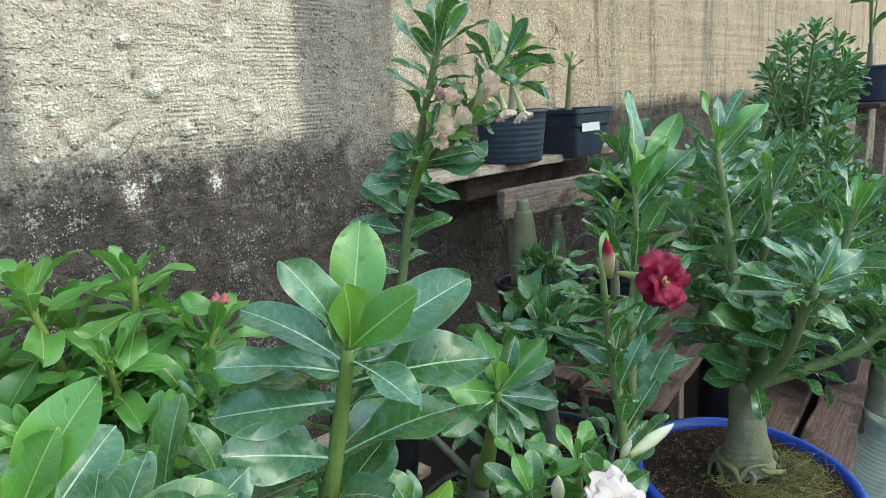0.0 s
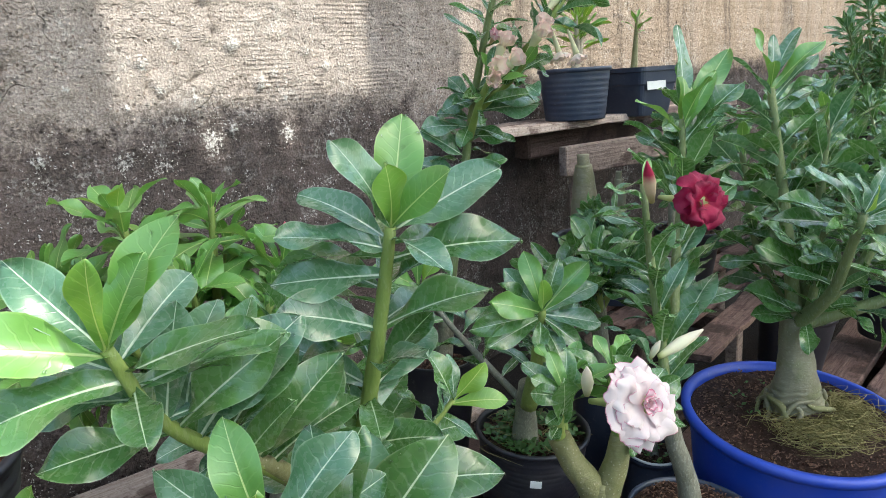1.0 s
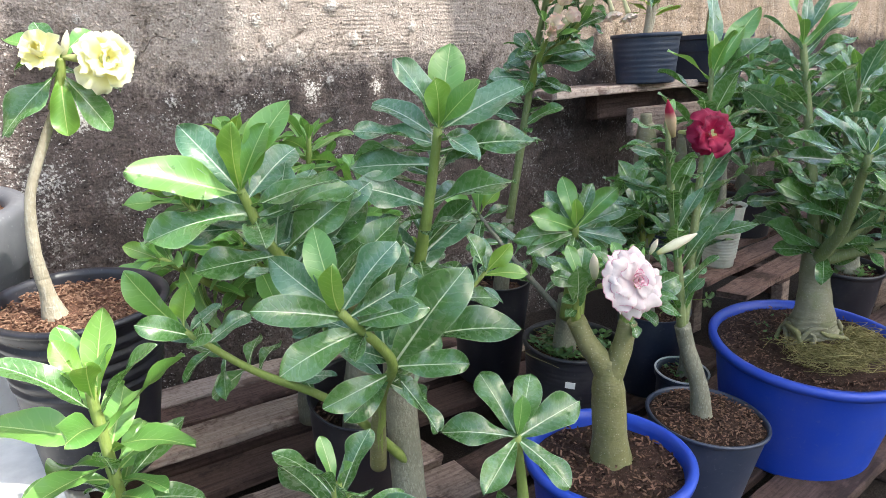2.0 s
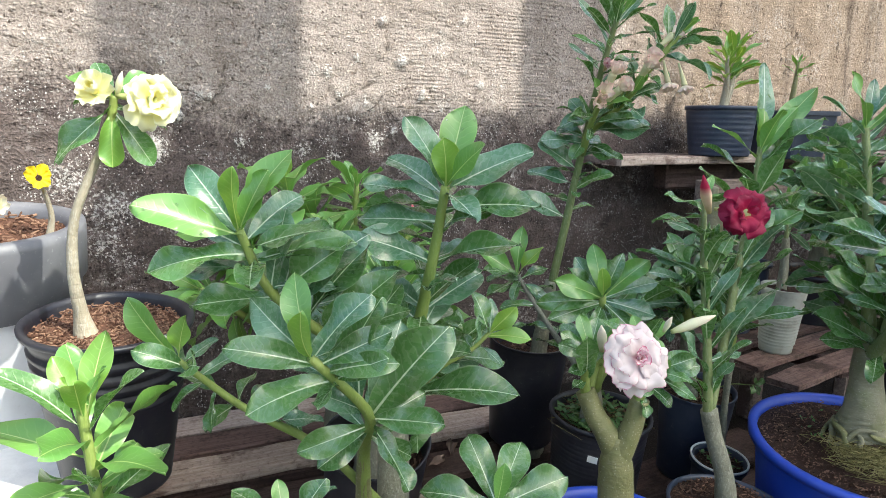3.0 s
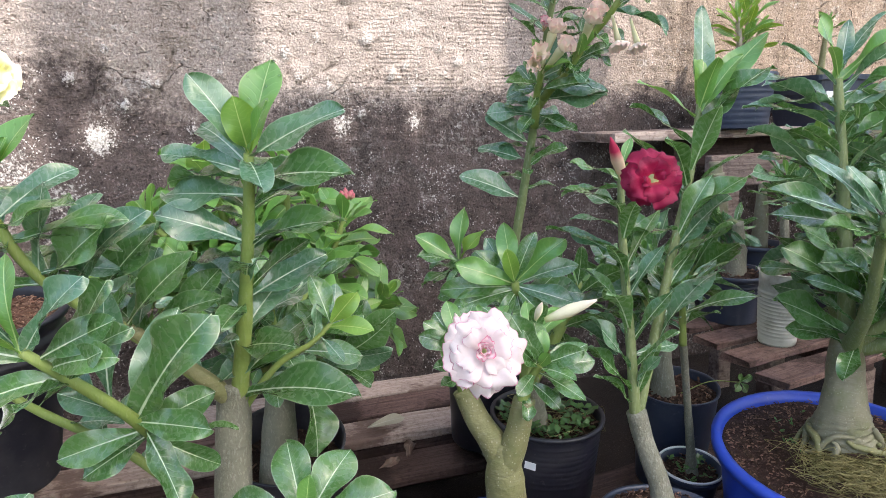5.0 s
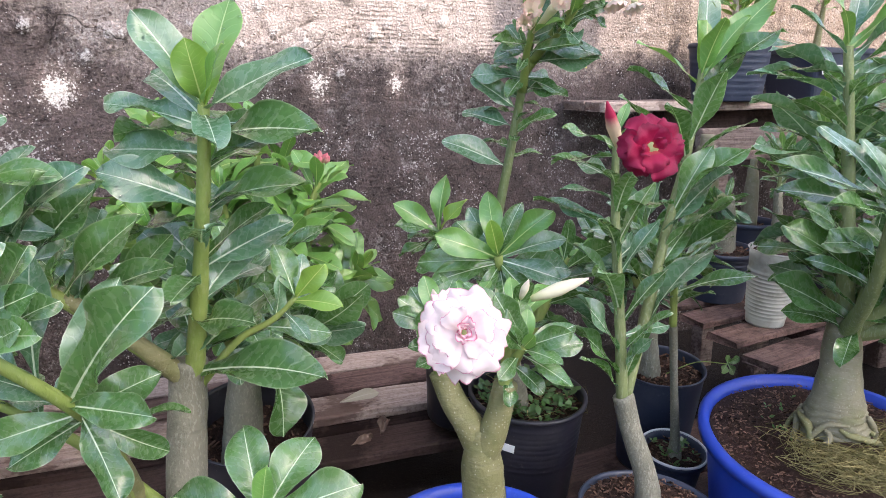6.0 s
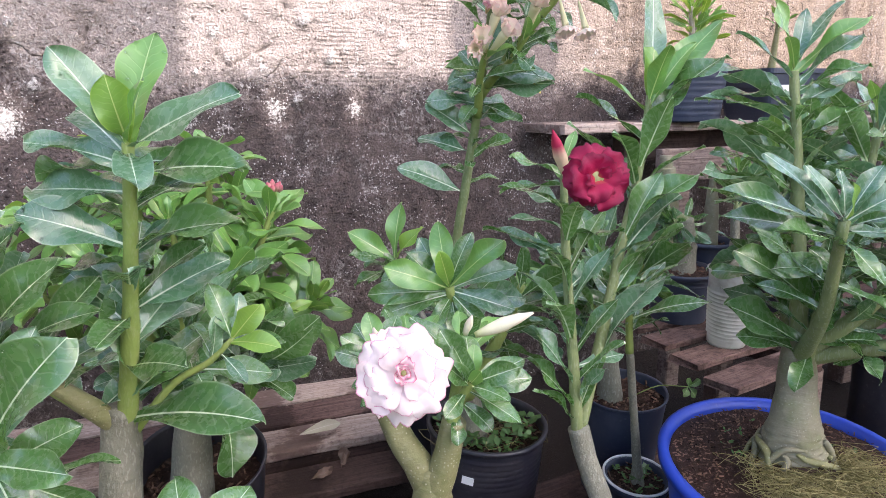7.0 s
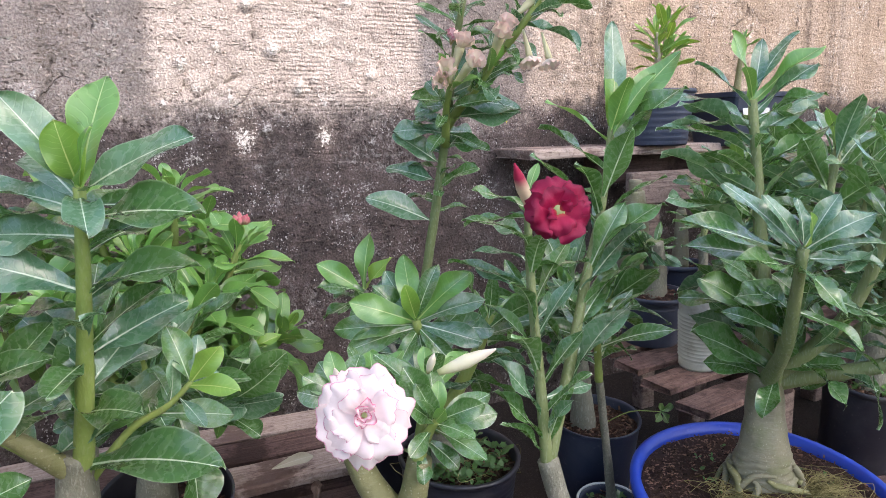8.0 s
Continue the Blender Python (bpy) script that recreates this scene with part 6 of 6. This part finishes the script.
bm = bmesh.new()
rows = []
for i in range(10):
    q = i / 9
    rows.append([bm.verts.new((0.118 * q * math.cos(k * math.pi / 18), 0.118 * q * math.sin(k * math.pi / 18), 0.036 * (1 - q * q) ** 1.3 - 0.012 * q + 0.012 * noise.noise((q * math.cos(k * math.pi / 18) * 5, q * math.sin(k * math.pi / 18) * 5, 2.2)) * (1 - q))) for k in range(36)])
for ra, rb in zip(rows, rows[1:]):
    for k in range(36):
        bm.faces.new((ra[k], rb[k], rb[(k + 1) % 36], ra[(k + 1) % 36]))
bmesh.ops.remove_doubles(bm, verts=bm.verts, dist=1e-5)
part("soil_mound", bm, M_SOIL, f_, "", Matrix.Translation(Vector((1.236, 0.475, 0.293)) - o))
fibres(f_, Vector((1.236, 0.475, 0.302)) - o, 0.042, 0.075, 0.008, 380, 5, arc=(170, 340))
fibres(f_, Vector((1.236, 0.475, 0.29)) - o, 0.06, 0.095, 0.012, 300, 6, arc=(205, 330))

# Y: the yellow one, bent pale trunk
o = Vector((Y_AT[0], Y_AT[1], 0.54))
y_ = plant("desert rose with a bent pale trunk and creamy yellow blossoms", o)
trunk(y_, rel(o, [(0.105, 0.92, 0.53), (0.1, 0.918, 0.57), (0.094, 0.91, 0.63), (0.1, 0.9, 0.7), (0.125, 0.89, 0.765), (0.145, 0.88, 0.81)]), [0.018, 0.0095, 0.0075, 0.006, 0.0055, 0.005], M_TRUNK_PALE)
leafy_stem(y_, rel(o, [(0.14, 0.882, 0.8), (0.15, 0.875, 0.83), (0.155, 0.87, 0.86)]), [0.007, 0.006, 0.005], rg, 0, 0, 0.09, 0.1, None, None, 0, hero=Y_TOP)
flower(y_, Vector((0.197, 0.85, 0.855)) - o, Vector((0.25, -0.9, 0.15)), 0.058, M_CREAM, M_CREAM, rg, ((5, 1.0, 5), (5, 0.86, 28), (5, 0.6, 52)), Vector((0.157, 0.868, 0.86)) - o, "creamy yellow double blossom", M_BUD_CREAM, (ROSE_WIDE, ROSE_CORE))
flower(y_, Vector((0.133, 0.85, 0.862)) - o, Vector((-0.35, -0.75, 0.4)), 0.045, M_CREAM, M_CREAM, rg, ((5, 1.0, 30), (5, 0.8, 52)), Vector((0.15, 0.87, 0.86)) - o, "half-open creamy yellow blossom", M_BUD_CREAM)
bud(y_, Vector((0.158, 0.868, 0.86)) - o, Vector((0.165, 0.86, 0.89)) - o, 0.005, M_BUD_CREAM)

# young plants at the front
K_TOP = [(0.0, facing(-0.3, 0.65, 0.55), facing(0, 0.7, -0.75), 0.082, 2, M_LEAF), (0.0, facing(0.38, 0.6, 0.5), facing(0, 0.75, -0.7), 0.08, 5, M_LEAF), (0.01, facing(0.95, 0.3, 0.2), facing(0, 0.75, -0.7), 0.085, 8, M_LEAF), (0.01, facing(-0.95, 0.25, 0.1), facing(0, 0.8, -0.65), 0.085, 11, M_LEAF),
         (0.02, facing(0.5, -0.35, -0.6), facing(0.1, 0.8, -0.5), 0.075, 4, M_LEAF), (0.02, facing(-0.6, -0.3, -0.6), facing(0, 0.8, -0.5), 0.078, 7, M_LEAF), (0.0, facing(0.1, 0.75, -0.1), facing(0, 0.3, -0.9), 0.05, 3, M_LEAF_YOUNG)]
for at_, top, ln, lab in (((0.085, 0.6, 0.3), (0.08, 0.6, 0.56), 0.07, "small bright young desert rose in the sun"), ((0.46, 0.43, 0.24), (0.456, 0.43, 0.435), 0.1, "young desert rose with a low whorl of glossy leaves"), ((0.215, 0.39, 0.3), (0.215, 0.39, 0.5), 0.07, "young desert rose with a low whorl of leaves")):
    o = Vector(at_)
    q = plant(lab, o)
    bright = at_[0] < 0.1
    leafy_stem(q, rel(o, [at_, o.lerp(Vector(top), 0.5) + Vector((0.006, 0, 0)), top]), [0.008, 0.0065, 0.005], rg, 0 if at_[0] == 0.46 else 12, 10 if bright else 2, 0.085 if bright else ln, 0.5, [M_LEAF_YOUNG, M_LEAF] if bright else None, None, 5 if bright else 2, meshes=BROAD, spread=1.15 if bright else 1.4, top_bright=0.8 if bright else 0, hero=K_TOP if at_[0] == 0.46 else ())
pot("nursery_pot", (0.085, 0.6, 0.32), 0.06, 0.05, 0.315, M_BLACK, "small black nursery pot in the sun", (0, 0), seed=11.1, n_chips=90, group=POTS)
pot("nursery_pot", (0.46, 0.43, 0.25), 0.06, 0.05, 0.245, M_BLACK, "small black nursery pot at the front", (0, 0), seed=12.1, n_chips=90, group=POTS)
pot("nursery_pot", (0.215, 0.39, 0.31), 0.06, 0.05, 0.305, M_BLACK, "small black nursery pot at the edge", (0, 0), seed=13.1, n_chips=90, group=POTS)

# the shelf plants and the far bushes
o = Vector((S1_AT[0], S1_AT[1], 0.87))
s1 = plant("small bright desert rose on the shelf with pale stems", o)
for tip, ln in (((1.87, 1.33, 1.03), 0.075), ((1.93, 1.35, 1.06), 0.08), ((1.96, 1.37, 1.0), 0.07)):
    b, e = Vector((1.895, 1.36, 0.86)), Vector(tip)
    leafy_stem(s1, rel(o, [b, b.lerp(e, 0.5) + Vector((0.01, 0, 0)), e]), [0.012, 0.009, 0.005], rg, 13, 1, ln, 0.5, [M_LEAF_YOUNG, M_LEAF_LIME], M_TRUNK_PALE, 5, NARROW, top_bright=0.6)
o = Vector((SQ_AT[0], SQ_AT[1], 0.86))
s2 = plant("leafless cutting with a small green tuft", o)
leafy_stem(s2, rel(o, [(2.2, 1.34, 0.85), (2.21, 1.34, 0.93), (2.215, 1.335, 1.03)]), [0.013, 0.009, 0.005], rg, 9, 0, 0.045, 0.5, [M_LEAF_YOUNG], M_TRUNK_OLIVE, 4, NARROW)


def stub(at, h, r, lab):
    o = Vector(at)
    q = plant(lab, o)
    trunk(q, [(0, 0, 0), (0.002, 0, h * 0.5), (0, 0, h * 0.86), (0, 0, h * 0.87), (0, 0, h)], [r, r * 0.8, r * 0.55, r * 0.4, r * 0.38], M_TRUNK_SMOOTH, 20)
    return q


stub((1.65, 1.165, 0.44), 0.225, 0.04, "cut-back desert rose stump")
stub((1.78, 1.14, 0.44), 0.165, 0.022, "slim cut-back desert rose stump")
pot("nursery_pot", (1.65, 1.165, 0.455), 0.075, 0.06, 0.14, M_BLACK, "black nursery pot of a cut stump", (0, 0), seed=14.1, n_chips=60, group=POTS)
pot("nursery_pot", (1.78, 1.14, 0.455), 0.065, 0.055, 0.14, M_NAVY, "blue-black nursery pot of a slim stump", (0, 0), seed=15.1, n_chips=60, group=POTS)


def bush(at, tips, ln, lab, mats=None, base_r=0.02, nt=13, nl=7, meshes=LEAVES):
    o = Vector(at)
    q = plant(lab, o)
    b = Vector((0, 0, 0.12))
    trunk(q, [(0, 0, -0.02), (0.005, 0, 0.06), b], [base_r * 1.6, base_r * 1.2, base_r], M_TRUNK)
    for tip in tips:
        e = Vector(tip)
        leafy_stem(q, [b, b.lerp(e, 0.5) + Vector((0, 0, -0.01)), e], [base_r * 0.6, base_r * 0.42, base_r * 0.25], rg, nt, nl, ln, 0.25, mats, M_STEM_OLD, 3, meshes)
    return q


def spray(n, sx, sy, z0, z1, seed):
    rng = random.Random(seed)
    return [(sx * rng.uniform(-1, 1), sy * rng.uniform(-1, 1), rng.uniform(z0, z1)) for _ in range(n)]


bush((1.53, 0.855, 0.46), [(0.0, 0, 0.2), (0.05, 0.02, 0.17)], 0.07, "seedling in a cup with narrow leaves", None, 0.008, 10, 3, NARROW)
bush((1.58, 1.03, 0.42), spray(4, 0.06, 0.05, 0.1, 0.13, 3), 0.05, "leafy desert rose on the slats")
bush((1.86, 0.98, 0.44), spray(6, 0.14, 0.1, 0.2, 0.36, 4), 0.1, "leafy desert rose on the slats")
bush((1.83, 0.68, 0.27), spray(6, 0.13, 0.1, 0.28, 0.5, 5), 0.1, "leafy desert rose in a bag pot")
bush((1.62, 0.35, 0.27), [(0.0, 0.0, 0.2), (0.05, 0.02, 0.24), (-0.03, 0.03, 0.26)], 0.085, "seedling in a plastic cup")
for at_, n, sd in (((2.75, 0.78, 0.57), 14, 8), ((3.15, 0.86, 0.6), 12, 9), ((2.35, 0.85, 0.4), 9, 10), ((2.15, 0.55, 0.3), 9, 11), ((2.6, 0.55, 0.25), 10, 12)):
    bush(at_, spray(n + 4, 0.2, 0.15, 0.14, 0.36 if sd == 10 else 0.5, sd), 0.066, "dense leafy desert rose in the back row", [M_LEAF, M_LEAF_BLUE, M_LEAF], 0.014, 15, 12, SLENDER)
    pot("nursery_pot", (at_[0], at_[1], at_[2] + 0.02), 0.1, 0.08, 0.17, M_BLACK, "black nursery pot in the back row", (0, 0), seed=at_[0] + 20, n_chips=40, group=POTS)
bush((3.75, 0.74, 0.94), [(-0.05, 0, 0.4), (0.05, 0.03, 0.46), (0.12, 0, 0.38)], 0.09, "sparse desert rose on the far shelf", None, 0.01, 9, 1, NARROW)
pot("nursery_pot", (3.75, 0.74, 0.965), 0.14, 0.11, 0.15, M_NAVY, "blue-black pot on the far shelf", (0, 0), seed=31.0, n_chips=40, group=POTS)


# ---------------------------------------------------------------- small things
def fallen(at, rot, ln, mat, lab, mesh=None):
    ob = part("fallen_leaf", mesh or LEAVES[4], mat, None, "", Matrix.Translation(at) @ frame_of(rot, (-0.25, -0.7, 0.65)) @ Matrix.Diagonal((ln, ln, ln, 1)))
    tagged(ob, lab, "leaf", "fallen leaves")


def crumpled(mesh, seed):
    """A dead leaf: the fresh one shrivelled and folded."""
    me = mesh.copy()
    for v in me.vertices:
        p = v.co * 4.5
        v.co += Vector((0.08 * noise.noise((p.x, p.y, seed)), 0.06 * noise.noise((p.y, p.x, seed + 4)), 0.16 * noise.noise((p.x * 1.3, p.y, seed + 9)) + 0.9 * v.co.x * v.co.x))
    return me


fallen((0.75, 1.2, 0.15), (1, 0.12, 0.06), 0.095, M_LEAF_DRY, "pale curled dead leaf lying on the planks", NARROW[7])
fallen((0.735, 1.085, 0.114), (0.9, 0.2, 0.1), 0.05, M_LEAF_BROWN, "crumpled brown dead leaf on the dark plank", crumpled(BROAD[1], 1))
fallen((0.8, 1.1, 0.112), (0.35, 0.55, 0.3), 0.055, M_LEAF_BROWN, "crumpled brown dead leaf on the dark plank", crumpled(BROAD[2], 2))
fallen((1.31, 0.64, 0.02), (-1, 0.3, 0.05), 0.06, M_LEAF_DRY, "pale dead leaf lying on the earth", LEAVES[3])


def weeds(parent, r, z, count, seed, size=0.012, inner=0.1):
    """Little green weeds sprouting on the soil of a pot."""
    rng = random.Random(seed)
    bm = bmesh.new()
    for _ in range(count):
        a, q = rng.uniform(0, 2 * math.pi), r * math.sqrt(rng.uniform(inner, 1))
        p = Vector((q * math.cos(a), q * math.sin(a), z + rng.uniform(0.002, 0.018)))
        for k in range(3):
            w = rng.uniform(0, 2 * math.pi)
            d = Vector((math.cos(w), math.sin(w), rng.uniform(0.1, 0.9))) * size * rng.uniform(0.5, 1.2)
            s = Vector((-d.y, d.x, 0)) * 0.35
            bm.faces.new([bm.verts.new(v) for v in (p, p + d * 0.6 + s, p + d, p + d * 0.6 - s)])
    ob = part("weed_tuft", bm, M_MOSS, parent)
    ob["kind"] = "stuff"


pots = {o.get("label"): o for o in scene.objects if o.parent is None and o.get("category") in ("plant pot", "planting bowl")}
weeds(pots["black grooved nursery pot with weeds in it"], 0.075, 0.206, 170, 3, 0.014)
weeds(pots["black bag pot with green weeds in its soil"], 0.06, 0.16, 40, 4, 0.016)
weeds(pots["little dark pot with a pale rim"], 0.035, 0.101, 26, 6, 0.01)
weeds(bowl, 0.1, 0.212, 34, 5, 0.007, 0.25)
fibres(pots["black grooved nursery pot with weeds in it"], Vector((0, 0, 0.198)), 0.01, 0.045, 0.01, 60, 9)
bm = bmesh.new()
bmesh.ops.create_cube(bm, size=1.0, matrix=Matrix.Diagonal((0.018, 0.0012, 0.012, 1)))
part("paper_tag", bm, M_WHITE, pots["black grooved nursery pot with weeds in it"], "small white paper tag", pose(-0.0648, -0.0585, 0.17, -4, 4, -48), False)
bm = bmesh.new()
tube(bm, [(0.053 * math.cos(a / 16 * 2 * math.pi), 0.053 * math.sin(a / 16 * 2 * math.pi), 0) for a in range(17)], [0.0022, 0.0022], 48, 6, 0, 0, False)
part("pale_rim", bm, M_WHITE, pots["little dark pot with a pale rim"], "dusty white rim", pose(0, 0, 0.115))

# clover leaning out of the bag pot
o = Vector((1.29, 0.79, 0.27))
cl = thing("clover", Matrix.Translation(o), "four-leaved green clover sprig hanging over the pot's edge", "clover")
bm = bmesh.new()
tube(bm, [(-0.05, 0.02, 0.005), (0, 0, 0.026), (0.042, -0.03, 0.027)], [0.0012, 0.001, 0.0009], 8, 5, 0)
part("stalk", bm, M_STEM, cl)
for k in range(4):
    d = Vector((math.cos(k * 1.57 + 0.5), -0.35, math.sin(k * 1.57 + 0.5)))
    part("leaf", LEAVES[2], M_MOSS, cl, "", Matrix.Translation((0.042, -0.031, 0.028)) @ frame_of(d, (0, -1, 0.3)) @ Matrix.Diagonal((0.044, 0.025, 0.025, 1)))

# little yellow blossom in the grey pot
o = Vector((0.0, 1.2, 0.63))
yl = plant("small plant with one bright yellow blossom", o)
bm = bmesh.new()
tube(bm, rel(o, [(0.07, 1.2, 0.62), (0.08, 1.19, 0.67), (0.068, 1.17, 0.73)]), [0.007, 0.005, 0.003], 10, 7, 0.05)
part("branch", bm, M_TRUNK_PALE, yl)
flower(yl, Vector((0.066, 1.165, 0.735)) - o, Vector((0.2, -0.9, 0.1)), 0.034, M_YELLOW, M_YELLOW, rg, ((6, 1.0, 12),), None, "bright yellow blossom with a dark eye", M_SOIL)
flower(yl, Vector((0.01, 1.165, 0.69)) - o, Vector((-0.2, -0.9, 0.3)), 0.035, M_BUD_CREAM, M_BUD_CREAM, rg, ((5, 1.0, 35),), None, "faded cream blossom", M_BUD_CREAM)


# water drops on the broad leaves of the tall plant
drop_bm = bmesh.new()
bmesh.ops.create_icosphere(drop_bm, subdivisions=2, radius=1.0, matrix=Matrix.Diagonal((1, 1, 0.55, 1)))
DROP = mesh_of(drop_bm, "water_drop")
DROP.materials.append(M_WATER)
rd = random.Random(5)
for leaf in [o for o in a.children if o.name.startswith("leaf")]:
    if leaf.scale.y < 0.09 or rd.random() < 0.4:
        continue
    for _ in range(rd.randint(3, 8)):
        f = rd.choice(leaf.data.polygons)
        if f.center.y < 0.35:
            continue
        r = rd.uniform(0.001, 0.0021) / leaf.scale.y
        nrm = Vector(f.normal)
        part("water_drop", DROP, M_WATER, leaf, "", Matrix.Translation(f.center + nrm * r * 0.2) @ nrm.to_track_quat("Z", "Y").to_matrix().to_4x4() @ Matrix.Diagonal((r, r, r, 1)))
